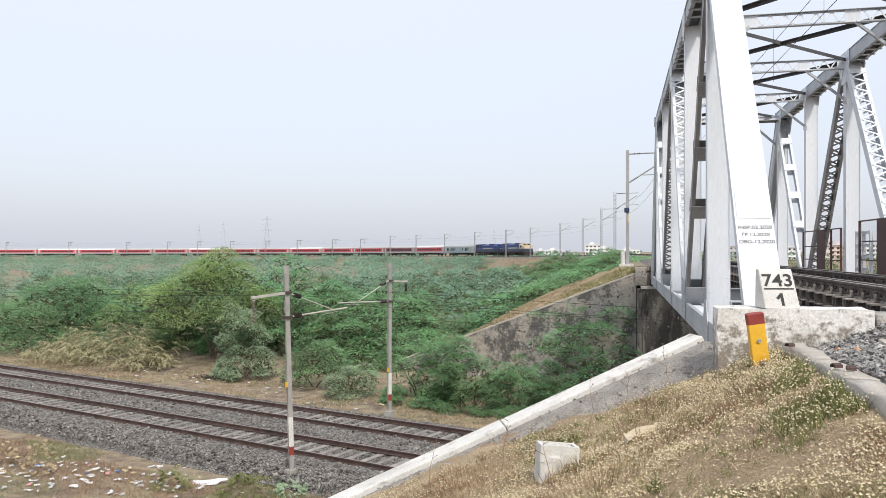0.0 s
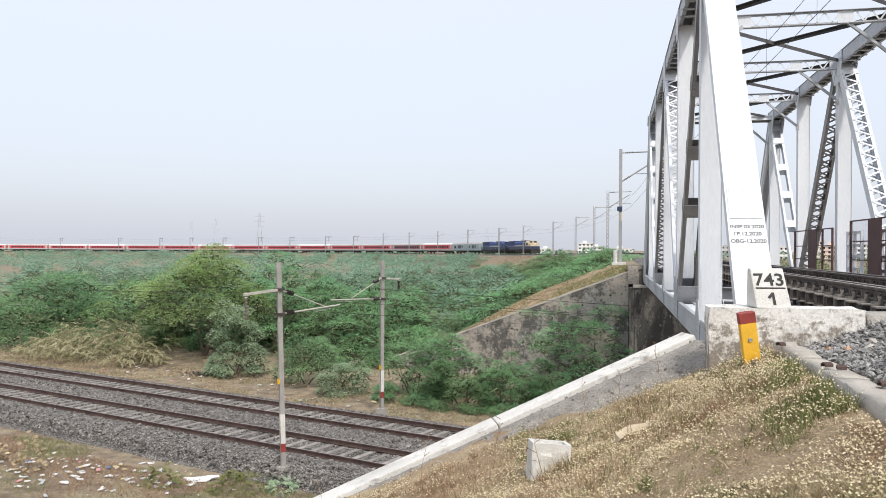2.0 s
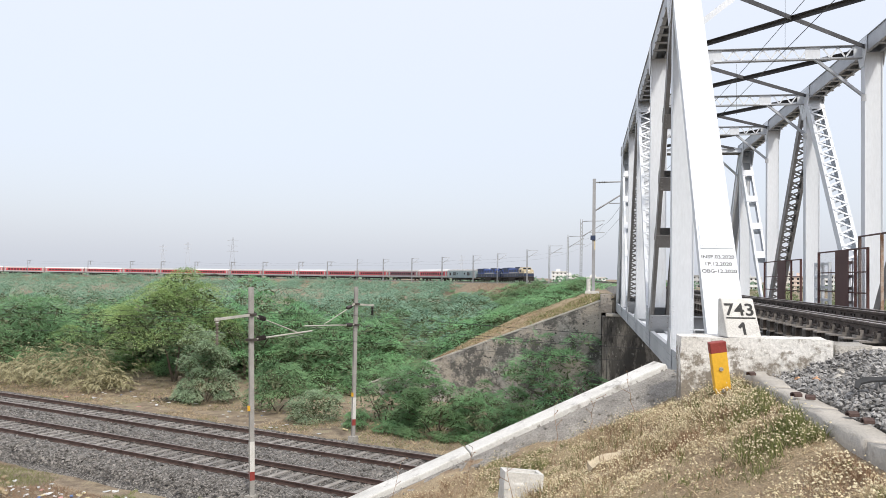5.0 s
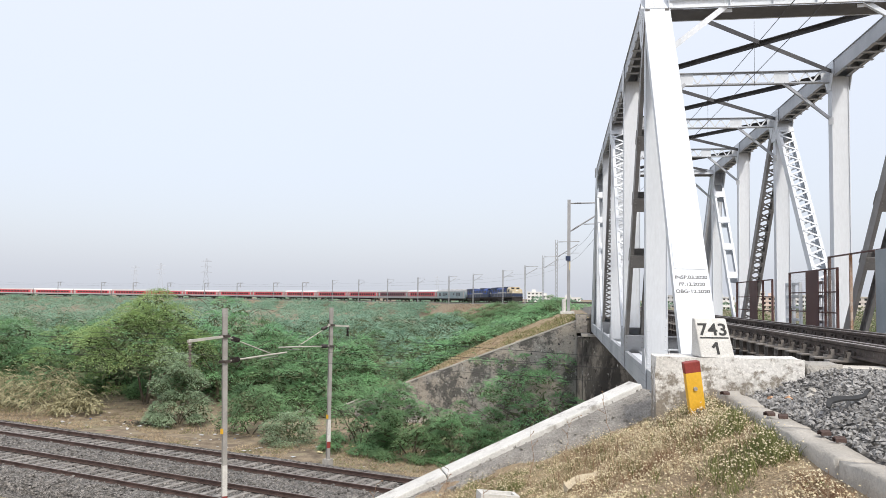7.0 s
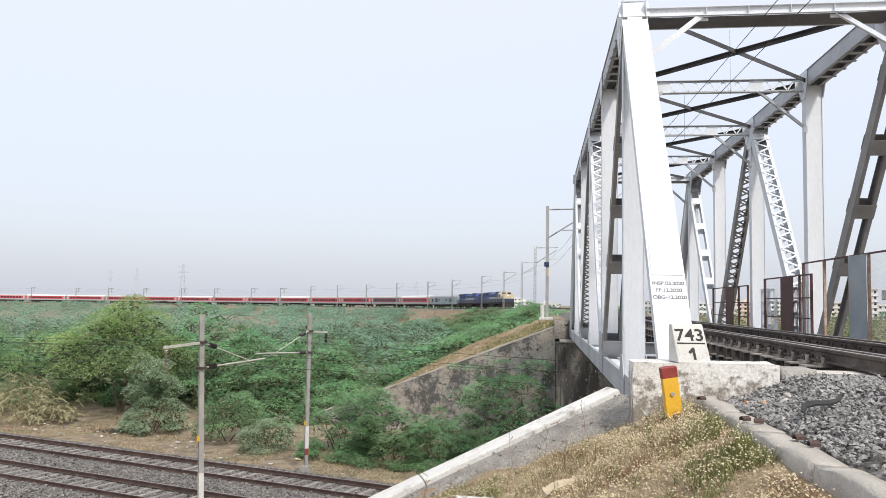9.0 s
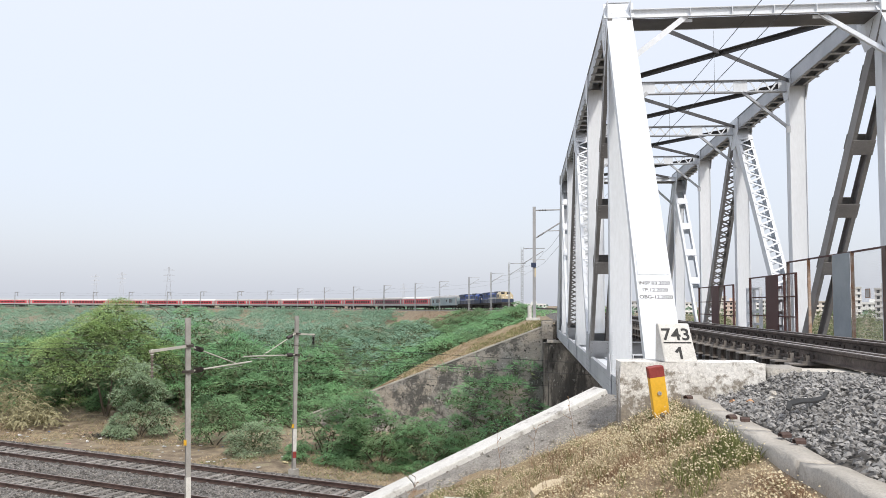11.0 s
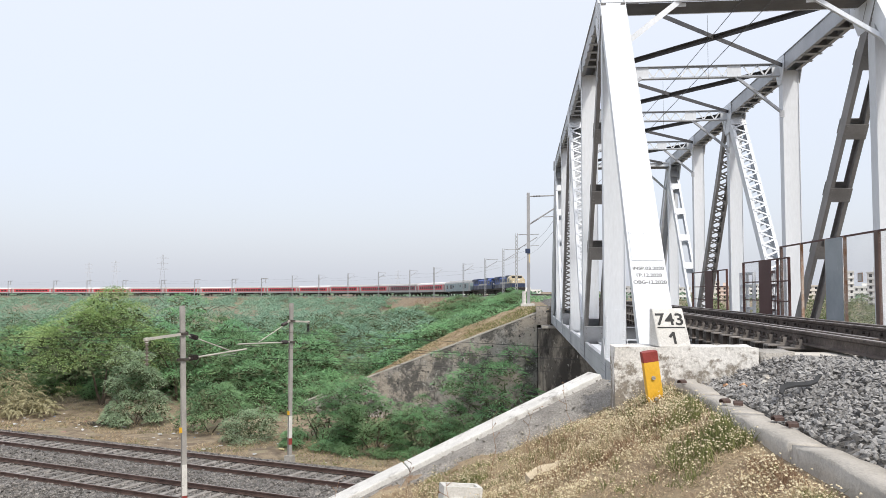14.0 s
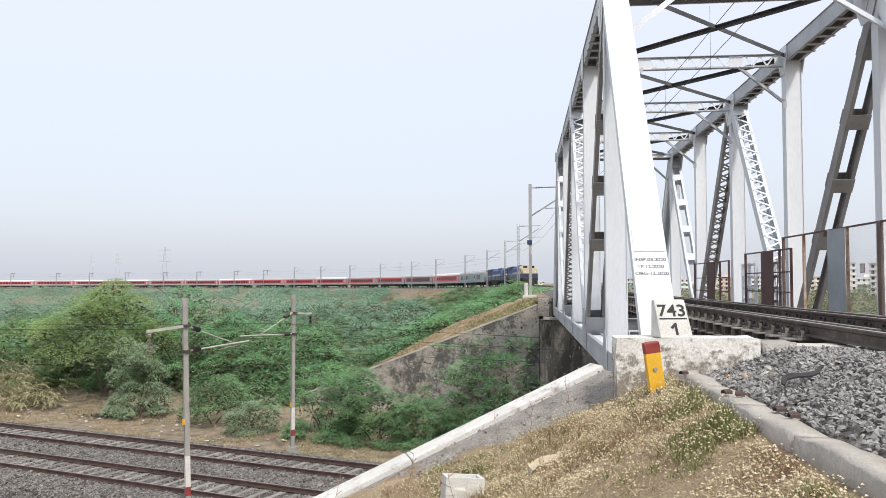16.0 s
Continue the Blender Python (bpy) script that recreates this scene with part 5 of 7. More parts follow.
def build_white_box():
    """Small hollow whitewashed concrete pedestal in the grass."""
    th = thing("concrete_pedestal", "small broken whitewashed hollow concrete pedestal in grass", "pedestal", pose(-5.0, -3.35, 4.95, -4, 5, 16))
    w, d, h, t = 0.175, 0.12, 0.30, 0.035
    g = Geo().box(-w, w, -d, -d + t, 0.15, h).box(-w, w, d - t, d, 0.15, h).box(-w, -w + t, -d + t, d - t, 0.15, h).box(w - t, w, -d + t, d - t, 0.15, h)
    part("rim", g, WHITEWASH, th)
    part("base", lump(fine_box(-w * 0.97, w * 0.78, -d * 0.97, d * 0.97, -0.15, h - 0.08, 0.03), random, 0.022, 9), WHITEWASH, th, smooth=True)
    tagged(part("sandstone_lump", lump(fine_box(-0.2, 0.2, -0.07, 0.07, -0.02, 0.05, 0.03), random, 0.07, 5), surface("sandstone", (0.44, 0.37, 0.26), (0.55, 0.47, 0.34), 8, 0.9, stain=(0.30, 0.24, 0.16), stain_scale=9, stain_at=0.55)),
           "broken pale sandstone lump in the grass", "stone").matrix_world = pose(-4.22, -3.15, 5.34, 12, -16, 25)


build_white_box()


# ---------------------------------------------------------------- masts and wires of the lower tracks
def insulator(a, b, n=6, r=0.075):
    a, b = Vector(a), Vector(b)
    g = Geo().tube(a, b, 0.03, n=6)
    for i in range(n):
        c = a.lerp(b, (i + 0.5) / n)
        d = (b - a).normalized() * 0.02
        g.tube(c - d, c + d, r, r * 0.7, n=10)
    return g


TUBE_PAINT = surface("cream_grey_tube_paint", (0.40, 0.385, 0.34), (0.52, 0.50, 0.44), 2, 0.6, 0, 0.05, 30, 0.12)
INSULATOR_PALE = surface("weathered_porcelain", (0.17, 0.145, 0.12), (0.27, 0.24, 0.20), 5, 0.4, 0, 0, 30, 0.1)


def build_pole(base, top, lean, flip):
    """Rolled-steel overhead-line mast with bracket, stay and earth-wire arm; local x runs across the tracks."""
    th = thing("overhead_line_mast", "grey steel overhead-line mast with red and white painted foot", "mast",
               Matrix.Translation(base) @ Matrix.Rotation(TRK_A, 4, "Z") @ pose(0, 0, 0, *lean), group="masts beside the lower tracks")
    h = top - base.z
    sec = [(-0.09, -0.09), (0.09, -0.09), (0.09, -0.075), (0.008, -0.075), (0.008, 0.075), (0.09, 0.075), (0.09, 0.09), (-0.09, 0.09), (-0.09, 0.075), (-0.008, 0.075), (-0.008, -0.075), (-0.09, -0.075)]
    ca, sa = 0.84 * math.cos(0.6), 0.84 * math.sin(0.6)
    sec = [(y * ca + x * sa, y * sa - x * ca) for x, y in sec]
    part("column", Geo().extrude(sec, (0, 0, 0), (0, 0, h), up=(0, 1, 0)), POLE_CONCRETE, th)
    fat = [(x * 1.05, y * 1.05) for x, y in sec]
    part("white_band", Geo().extrude(fat, (0, 0, 0.78), (0, 0, 1.75), up=(0, 1, 0)), WHITEWASH, th, "white painted band")
    part("red_band", Geo().extrude(fat, (0, 0, 0.5), (0, 0, 0.78), up=(0, 1, 0)), RED, th, "red painted band")
    part("foot", Geo().box(-0.17, 0.17, -0.17, 0.17, -0.5, 0.02), CONCRETE, th)
    part("number_plate", Geo().box(-0.05, 0.06, -0.135, -0.12, 1.8 if flip < 0 else 2.75, 1.97 if flip < 0 else 2.92), YELLOW, th, "small yellow number plate")
    s = flip  # +1: bracket reaches to local +y
    zb = h - 1.72
    za = h - 0.9 if flip > 0 else h - 0.78
    la, ln, li = (1.6, 3.15, 0.8) if flip > 0 else (1.4, 3.6, 0.45)
    arm = part("top_arm", Geo().beam((0, s * 0.2, za), (0, -s * la, za - 0.10), 0.09, 0.08), TUBE_PAINT, th, "short timber-grey earth-wire arm")
    part("insulator", insulator((0, -s * (la - 0.08), za - 0.1), (0, -s * (la - 0.08), za - 0.1 - li), 7), INSULATOR_PALE if flip > 0 else INSULATOR, arm)
    part("insulator_cap", Geo().tube((0, -s * (la - 0.08), za - 0.04), (0, -s * (la - 0.08), za - 0.2), 0.03, 0.05, n=8), WHITEWASH, arm)
    tube_end = Vector((0, s * ln, zb + 0.12))
    br = part("bracket_tube", Geo().tube((0, s * 0.1, zb), tube_end, 0.03, n=8), TUBE_PAINT, th)
    part("insulator", insulator((0, s * 0.3, zb + 0.01), (0, s * 0.68, zb + 0.025), 5, 0.09), INSULATOR, br)
    st = part("stay_tube", Geo().tube((0, s * 0.1, za - 0.02), (0, s * 2.3, zb + 0.12), 0.02, n=6), TUBE_PAINT, th)
    part("insulator", insulator((0, s * 0.35, za - 0.09), (0, s * 0.68, za - 0.18), 5, 0.085), INSULATOR, st)
    part("steady_arm", Geo().tube((0, s * (ln - 0.5), zb + 0.02), (0, s * (ln - 1.4), zb - 0.04), 0.012, n=6), POLE_CONCRETE, th)
    for z in (za, zb):
        part("clamp", Geo().box(-0.14, 0.14, -0.12, 0.12, z - 0.04, z + 0.04), DARK_STEEL, th)
    return th


build_pole(Vector((-15.06, 13.77, -0.28)), 6.5, (0, -2.2, 0), 1)
build_pole(Vector((-14.64, 23.67, -0.3)), 6.42, (0, 0, 0), -1)


def wire(pts, r=0.006, label="thin dark overhead railway wire", group="overhead wires"):
    tagged(part("overhead_wire", Geo().polytube(pts, r), WIRE), label, "wire", group)


def sag(a, b, drop_m, n=16):
    a, b = Vector(a), Vector(b)
    return [a.lerp(b, i / n) - Vector((0, 0, drop_m * 4 * (i / n) * (1 - i / n))) for i in range(n + 1)]


_u = -15.1 / math.cos(TRK_A)
for w in (-2.03, 2.03):
    wire(sag(trk(-78, w, 5.35), trk(_u, w, 5.35), 0.5))
    wire(sag(trk(_u, w, 5.35), trk(45, w, 5.05), 0.3))
    wire([trk(-90, w, 4.75), trk(_u, w, 4.72), trk(45, w, 4.65)])
wire(sag(trk(-78, -6.0, 4.9), trk(_u - 0.6, -5.4, 4.95), 0.6), 0.006)
wire(sag(trk(_u + 1.9, 6.2, 5.0), trk(45, 6.2, 4.8), 0.4), 0.006)


# ---------------------------------------------------------------- masts along the upper line
def build_mast(m, h, lattice_mast, double=False):
    th = thing("overhead_line_mast", "grey lattice overhead-line mast beside the embankment track" if lattice_mast else "grey tubular overhead-line mast with white concrete foot",
               "mast", m, group="masts along the upper line")
    g = Geo()
    if lattice_mast:
        for x in (-0.14, 0.14):
            for y in (-0.09, 0.09):
                g.box(x - 0.03, x + 0.03, y - 0.03, y + 0.03, -0.7, h)
        k = 0
        z = 0.0
        while z < h - 0.5:
            g.beam((-0.14, -0.1, z), (0.14, -0.1, z + 0.5), 0.012, 0.05)
            g.beam((0.14, 0.1, z), (-0.14, 0.1, z + 0.5), 0.012, 0.05)
            z += 0.5
    else:
        g.extrude([(-0.11, -0.11), (0.11, -0.11), (0.11, 0.11), (-0.11, 0.11)], (0, 0, -0.5), (0, 0, h), up=(0, 1, 0))
    part("column", g, MAST_STEEL, th)
    if not lattice_mast:
        part("foot", Geo().tube((-0.32, -0.1, -0.9), (-0.32, -0.1, 0.75), 0.14, n=12).box(-0.55, 0.4, -0.4, 0.4, -1.4, -0.1), WHITEWASH, th, "whitewashed concrete foot")
    if not lattice_mast:
        part("yellow_band", Geo().box(0.02, 0.115, -0.116, -0.1, 2.75, 3.35), LOCO_CREAM, th, "faded ochre painted band")
        part("sign_box", Geo().box(-0.22, 0.12, -0.17, -0.115, 3.4, 3.72), LOCO_DARK, th, "small dark blue number plate")
    # bracket towards the track, local +x
    part("stay_tube", Geo().tube((0.1, 0, h - 0.25), (2.9, 0, h - 0.18), 0.05, n=6), MAST_STEEL, th)
    part("bracket_tube", Geo().tube((0.1, 0, h - 2.2), (2.7, 0, h - 0.55), 0.055, n=6), MAST_STEEL, th)
    part("register_arm", Geo().tube((1.0, 0, h - 1.7), (2.9, 0, h - 1.65), 0.035, n=6), MAST_STEEL, th)
    part("insulator", insulator((0.3, 0, h - 0.25), (0.85, 0, h - 0.23), 5, 0.07), INSULATOR, th)
    part("insulator", insulator((0.25, 0, h - 2.1), (0.7, 0, h - 1.82), 5, 0.07), INSULATOR, th)
    if double:
        part("cross_arm", Geo().beam((0, 0, h - 0.05), (3.6, 0, h + 0.02), 0.2, 0.2), MAST_STEEL, th)
        part("drop_post", Geo().beam((2.0, 0, h), (2.0, 0, h - 2.2), 0.18, 0.18), MAST_STEEL, th)
    return th


MAST_S = [199.0, 226.5, 248.0, 274.5, 299.5, 322.5, 343.0, 366.0, 387.5, 414.0, 437.0, 462.5, 485.5, 506.0, 533.0, 569.5, 606.5]
_tops = []
build_mast(pose(-3.94, 44.5, 6.2), 7.65, False)
_tops.append((Vector((-4.0, 44.5, 6.2)), 7.85, 0.0))
for x, y, h in ((-5.08, 91.0, 0.0), (-7.6, 127.5, 5.0), (-12.4, 163.0, 12.0)):
    z = RAIL_Z - drop(y + 2) - 0.3
    build_mast(pose(x, y, z, 0, 0, h), 8.3, True)
    _tops.append((Vector((x, y, z)), 7.9, h))
for i, s in enumerate(MAST_S):
    x, y, z, h = line_at(s - 0.9 * min(1.0, max(0.0, (420 - s) / 120)), 2.8)
    build_mast(pose(x, y, z - 0.3, 0, 0, h), 8.75 if i < 7 else 7.9, True, double=i >= 7)
    _tops.append((Vector((x, y, z - 0.3)), 7.9, h))
for (b0, h0, a0), (b1, h1, a1) in zip(_tops, _tops[1:]):
    q0, q1 = pose(0, 0, 0, 0, 0, a0) @ Vector((2.8, 0, 0)), pose(0, 0, 0, 0, 0, a1) @ Vector((2.8, 0, 0))
    for dz, sg in ((-0.3, 0.5), (-1.7, 0.05)):
        wire(sag(b0 + q0 + Vector((0, 0, h0 + dz)), b1 + q1 + Vector((0, 0, h1 + dz)), sg, 8), 0.013)
wire(sag((-1.2, 44.5, 13.75), (-0.1, -30, 12.3), 0.9), 0.007)
wire(sag((-1.2, 44.5, 12.35), (0.1, -30, 11.2), 0.1), 0.007)
for y in (6.5, 11.8, 17.2, 22.5):
    wire([(-0.45, y, 12.9 if y > 9 else 12.9), (-0.45, y, 11.5)], 0.0035)


# ---------------------------------------------------------------- guard cages along the truss
MESH_WIRE = surface("galvanised_mesh_wire", (0.40, 0.41, 0.42), (0.48, 0.49, 0.50), 3, 0.6, 0.2, 0, 20, 0.1)
RUSTY_IRON = surface("rusty_angle_iron", (0.30, 0.16, 0.09), (0.46, 0.38, 0.32), 6, 0.8, 0.1, 0.2, 40, 0.2)


def railing(x, y0, y1, z0, z1, posts, plates, panels=(), bars=(), material=MAROON_PLATE, label="dark maroon steel guard railing with fine wire mesh on the bridge"):
    th = thing("guard_railing", label, "railing", group="railings on the bridge")
    part("top_rail", Geo().box(x - 0.02, x + 0.02, y0, y1, z1 - 0.035, z1), material, th)
    part("bottom_rail", Geo().box(x - 0.02, x + 0.02, y0, y1, z0, z0 + 0.035), BROWN_PAINT, th)
    for z, ya, yb in bars:
        part("mid_rail", Geo().box(x - 0.015, x + 0.015, ya, yb, z - 0.015, z + 0.015), material, th)
    for y, w, m in posts:  # angle irons
        part("post", Geo().box(x - 0.026, x - 0.02, y - w / 2, y + w / 2, z0 - 0.15, z1 - 0.002).box(x - 0.0195, x + 0.03, y - w / 2, y - w / 2 + 0.008, z0 - 0.15, z1 - 0.002), m, th)
    for ya, yb, m in plates:
        part("plate", Geo().box(x - 0.04, x - 0.028, ya, yb, z0 + 0.02, z1 - 0.02), m, th)
    for ya, yb, mesh in panels:
        g = Geo()
        for i in range(int((yb - ya) / mesh)):
            y = ya + mesh * (i + 0.5)
            g.box(x - 0.0005, x + 0.0005, y - 0.0006, y + 0.0006, z0, z1)
        for j in range(int((z1 - z0) / mesh)):
            z = z0 + mesh * (j + 0.5)
            g.box(x - 0.0005, x + 0.0005, ya, yb, z - 0.0005, z + 0.0005)
        part("wire_mesh", g, MESH_WIRE, th, "fine galvanised wire mesh")
    return th


railing(2.1, 3.0, 10.1, 6.35, 8.13, [(3.05, 0.06, BROWN_PAINT), (4.66, 0.15, BROWN_PAINT), (6.13, 0.045, RUSTY_IRON), (7.1, 0.045, RUSTY_IRON), (8.6, 0.06, RUSTY_IRON), (10.05, 0.08, BROWN_PAINT)],
        [(6.17, 7.07, BLUE_PLATE)], [(4.75, 6.1, 0.03), (3.1, 4.6, 0.03)])
railing(2.02, 9.2, 13.2, 6.3, 7.83, [(9.25, 0.05, MAROON_PLATE), (10.1, 0.05, MAROON_PLATE), (13.15, 0.07, MAROON_PLATE)], [(10.5, 11.55, MAROON_PLATE)], [(9.3, 10.08, 0.035), (11.6, 13.1, 0.05)],
        [(6.75, 9.2, 13.2), (7.25, 9.2, 13.2)])
railing(2.1, 15.3, 20.4, 6.3, 7.7, [(15.35, 0.06, MAROON_PLATE), (16.5, 0.05, MAROON_PLATE), (20.35, 0.07, MAROON_PLATE)], [(17.1, 18.2, MAROON_PLATE)], [], [(6.7, 15.3, 20.4), (7.15, 15.3, 20.4)])
th = thing("mesh_tag", "small square tag wired to the mesh", "tag")
part("tag_plate", Geo().box(2.085, 2.093, 5.30, 5.52, 7.18, 7.36), RUSTY_IRON, th)
part("tag_face", Geo().box(2.080, 2.084, 5.33, 5.49, 7.20, 7.34), WHITEWASH, th, "pale blurred face")
for x, y0, y1 in ((2.15, 12.6, 13.9), (2.15, 10.2, 11.0)):
    th = thing("refuge_railing", "white painted pipe refuge railing on the bridge", "railing", group="railings on the bridge")
    for z in (6.5, 6.85, 7.15, 7.5):
        part("rail", Geo().box(x - 0.03, x + 0.03, y0, y1, z - 0.035, z + 0.035), WHITE_STEEL, th)
    for y in (y0, (y0 + y1) / 2, y1):
        part("post", Geo().box(x - 0.04, x + 0.04, y - 0.04, y + 0.04, 6.25, 7.55), WHITE_STEEL, th)

# ---------------------------------------------------------------- plants
def leaflet(g, p, out, along_w):
    """One leaflet of a frond: a narrow wedge that lies in the frond's plane."""
    n = len(g.v)
    g.v += [tuple(p - along_w), tuple(p + along_w), tuple(p + out)]
    g.f.append((n, n + 1, n + 2))


def crown_leaves(g, rng, r, h, sprays, per, length, width, droop=0.7, base=0.2, at=(0, 0, 0), low=-0.2, ragged=0.35, reach=0.4, clumps=0, tumble=1.1):
    """Feathery sprays that start in clumps of the crown's outer half and bend outwards and down."""
    o = Vector(at)
    ph = Vector((rng.uniform(0, 50), rng.uniform(0, 50), 0))
    seats = []
    for i in range(clumps or sprays):
        a = rng.uniform(0, 2 * math.pi)
        e = math.asin(rng.uniform(low, 1.0))
        rr = rng.uniform(0.35, 1.0) ** 0.5
        c = Vector((r * math.cos(a) * math.cos(e) * rr, r * math.sin(a) * math.cos(e) * rr, h * (base + (1 - base) * max(0.0, (0.2 + 0.8 * math.sin(e)) * rr))))
        k = 1 + ragged * noise.noise(c * (2.2 / r) + ph)
        seats.append((Vector((c.x * k, c.y * k, c.z * (0.4 + 0.6 * k))), a, e))
    for i in range(sprays):
        c, a, e = seats[i % len(seats)]
        if clumps:
            c = c + Vector((rng.gauss(0, 0.09), rng.gauss(0, 0.09), rng.gauss(0, 0.07))) * r
            a = a + rng.gauss(0, 1.1)
        out = Vector((math.cos(a), math.sin(a), rng.uniform(-0.2, 0.6) + 0.5 * math.sin(e))).normalized()
        ln = rng.uniform(0.5, 1.25) * r * reach
        p, d = o + c, out.copy()
        roll = rng.uniform(-tumble, tumble)
        for j in range(per):
            d = (d + Vector((rng.uniform(-0.1, 0.1), rng.uniform(-0.1, 0.1), -droop * 1.4 / per))).normalized()
            p = p + d * (ln / per)
            side = d.cross(Vector((0, 0, 1))).normalized() if abs(d.z) < 0.99 else Vector((1, 0, 0))
            up = side.cross(d)
            side = side * math.cos(roll) + up * math.sin(roll)
            taper = 1.0 - 0.55 * (j / per)
            for s in (-1, 1):
                w = (side * s + d * 0.45 + up * rng.uniform(-0.25, 0.05)).normalized() * (length * taper * rng.uniform(0.75, 1.15))
                leaflet(g, p, w, d * (width / 2))
    return g


def pad_crown(g, rng, r, h, pads, per, length, width, base=0.15, flat=0.5, size=(0.24, 0.42), low=-0.05, ragged=0.3, at=(0, 0, 0), shoots=0, droop=1.0, dark=None, under=26):
    """A crown of layered, drooping pads of fine foliage with open gaps between them, and a few long wands over them."""
    o = Vector(at)
    ph = Vector((rng.uniform(0, 50), rng.uniform(0, 50), 0))
    for i in range(pads):
        a, e = rng.uniform(0, 6.283), math.asin(rng.uniform(low, 1.0))
        rr = rng.uniform(0.6, 1.0) ** 0.5
        u = Vector((math.cos(a) * math.cos(e), math.sin(a) * math.cos(e), math.sin(e)))
        k = 1 + ragged * noise.noise(u * 2.0 + ph)
        c = Vector((u.x * r * 0.9 * rr * k, u.y * r * 0.9 * rr * k, h * (base + (1.0 - base) * max(0.0, u.z) * rr * k) - r * size[0] * flat))
        pr = r * rng.uniform(*size)
        tip = rng.uniform(-0.35, 0.35)
        for j in range(int(per * rng.uniform(0.75, 1.25))):
            f, q = rng.uniform(0, 6.283), math.sqrt(rng.random())
            d0 = Vector((math.cos(f), math.sin(f), 0))
            p = c + d0 * (q * pr) + Vector((0, 0, pr * flat * (1 - q * q) + q * pr * tip * d0.x + rng.gauss(0, 0.05) * pr))
            d = d0 * (0.4 + q) + u * 0.5 + Vector((rng.gauss(0, 0.4), rng.gauss(0, 0.4), (0.5 - 1.2 * q) * droop + rng.gauss(0, 0.25)))
            d = d.normalized()
            up = (Vector((0, 0, 1)) + d0 * q * 0.8 + Vector((rng.gauss(0, 0.45), rng.gauss(0, 0.45), 0)))
            side = d.cross(up)
            side = side.normalized() if side.length > 1e-3 else Vector((1, 0, 0))
            leaflet(g, o + p, d * (length * rng.uniform(0.55, 1.3)), side * (width * 0.5 * rng.uniform(0.7, 1.2)))
        for j in range(under if dark is not None else 0):  # dark leaves and twigs put under the pad to deepen its shade
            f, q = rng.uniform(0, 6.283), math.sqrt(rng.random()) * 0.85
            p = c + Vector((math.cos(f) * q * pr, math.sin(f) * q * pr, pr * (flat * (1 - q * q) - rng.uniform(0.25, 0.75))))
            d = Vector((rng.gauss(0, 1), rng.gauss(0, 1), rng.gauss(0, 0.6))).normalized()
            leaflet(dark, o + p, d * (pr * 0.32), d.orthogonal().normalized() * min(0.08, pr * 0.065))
        for j in range(shoots if i % 2 == 0 else 0):
            f = rng.uniform(0, 6.283)
            d = (Vector((math.cos(f), math.sin(f), rng.uniform(0.3, 1.0))) + u * 0.8).normalized()
            p = c + d * pr * 0.4
            for k2 in range(9):
                d = (d + Vector((rng.gauss(0, 0.06), rng.gauss(0, 0.06), -0.17))).normalized()
                p = p + d * (pr * 0.16)
                sd = d.cross(Vector((0, 0, 1))).normalized()
                for q in (-1, 1):
                    leaflet(g, o + p, (sd * q + d * 0.7 + Vector((0, 0, -0.2))).normalized() * (length * 0.55), d * (width * 0.45))
    return g


def limb_set(rng, r, h, n, thick, levels=5, spread=0.5):
    g = Geo()
    for i in range(n):
        a = 2 * math.pi * (i + rng.uniform(-0.3, 0.3)) / n
        p = Vector((rng.uniform(-0.05, 0.05) * r, rng.uniform(-0.05, 0.05) * r, -0.3))
        d = Vector((math.cos(a) * spread, math.sin(a) * spread, 1)).normalized()
        t = thick
        for j in range(levels):
            q = p + d * (h / levels)
            g.tube(p, q, t, t * 0.72, n=6, caps=False)
            if j > 1:
                b = a + rng.uniform(-1.4, 1.4)
                g.tube(q, q + Vector((math.cos(b) * 0.8, math.sin(b) * 0.8, 0.35)) * (h / levels), t * 0.5, t * 0.2, n=5, caps=False)
            d = (d + Vector((math.cos(a) * 0.2 + rng.uniform(-0.3, 0.3), math.sin(a) * 0.2 + rng.uniform(-0.3, 0.3), -0.02))).normalized()
            p, t = q, t * 0.72
    return g


def shrub_kind(seed, r, h, sprays, per, length, width, mat, label, name="shrub", trunks=4, droop=0.7, base=0.2,
               group="thorn shrubs beside the railway", thick=0.05, low=-0.2, spread=0.5, ragged=0.35, reach=0.4, clumps=0, tumble=1.1, inner=130, pads=0, flat=0.5, size=(0.24, 0.42), shoots=0):
    rng = random.Random(seed)
    th = thing(name, label, "shrub" if name == "shrub" else "tree", group=group)
    if pads:
        g = Geo()
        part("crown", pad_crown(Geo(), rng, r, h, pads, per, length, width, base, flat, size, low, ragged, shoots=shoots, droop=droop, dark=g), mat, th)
    else:
        part("crown", crown_leaves(Geo(), rng, r, h, sprays, per, length, width, droop, base, low=low, ragged=ragged, reach=reach, clumps=clumps, tumble=tumble), mat, th)
        g = Geo()
    for i in range(inner):  # dark twigs and leaves put inside the crown to stand for deep shade
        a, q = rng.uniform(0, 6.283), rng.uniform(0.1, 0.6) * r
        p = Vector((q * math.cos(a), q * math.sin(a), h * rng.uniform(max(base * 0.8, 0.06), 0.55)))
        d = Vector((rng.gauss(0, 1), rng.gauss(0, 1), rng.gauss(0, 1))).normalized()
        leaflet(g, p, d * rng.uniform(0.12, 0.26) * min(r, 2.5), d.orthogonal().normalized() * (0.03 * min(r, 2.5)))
    tagged(part("inner_growth", g, INNER, th), "dark inner twigs and leaves that deepen the crown shade", kind="stuff")
    part("trunk", limb_set(rng, r, h * 0.8, trunks, thick, spread=spread), BARK, th)
    return th


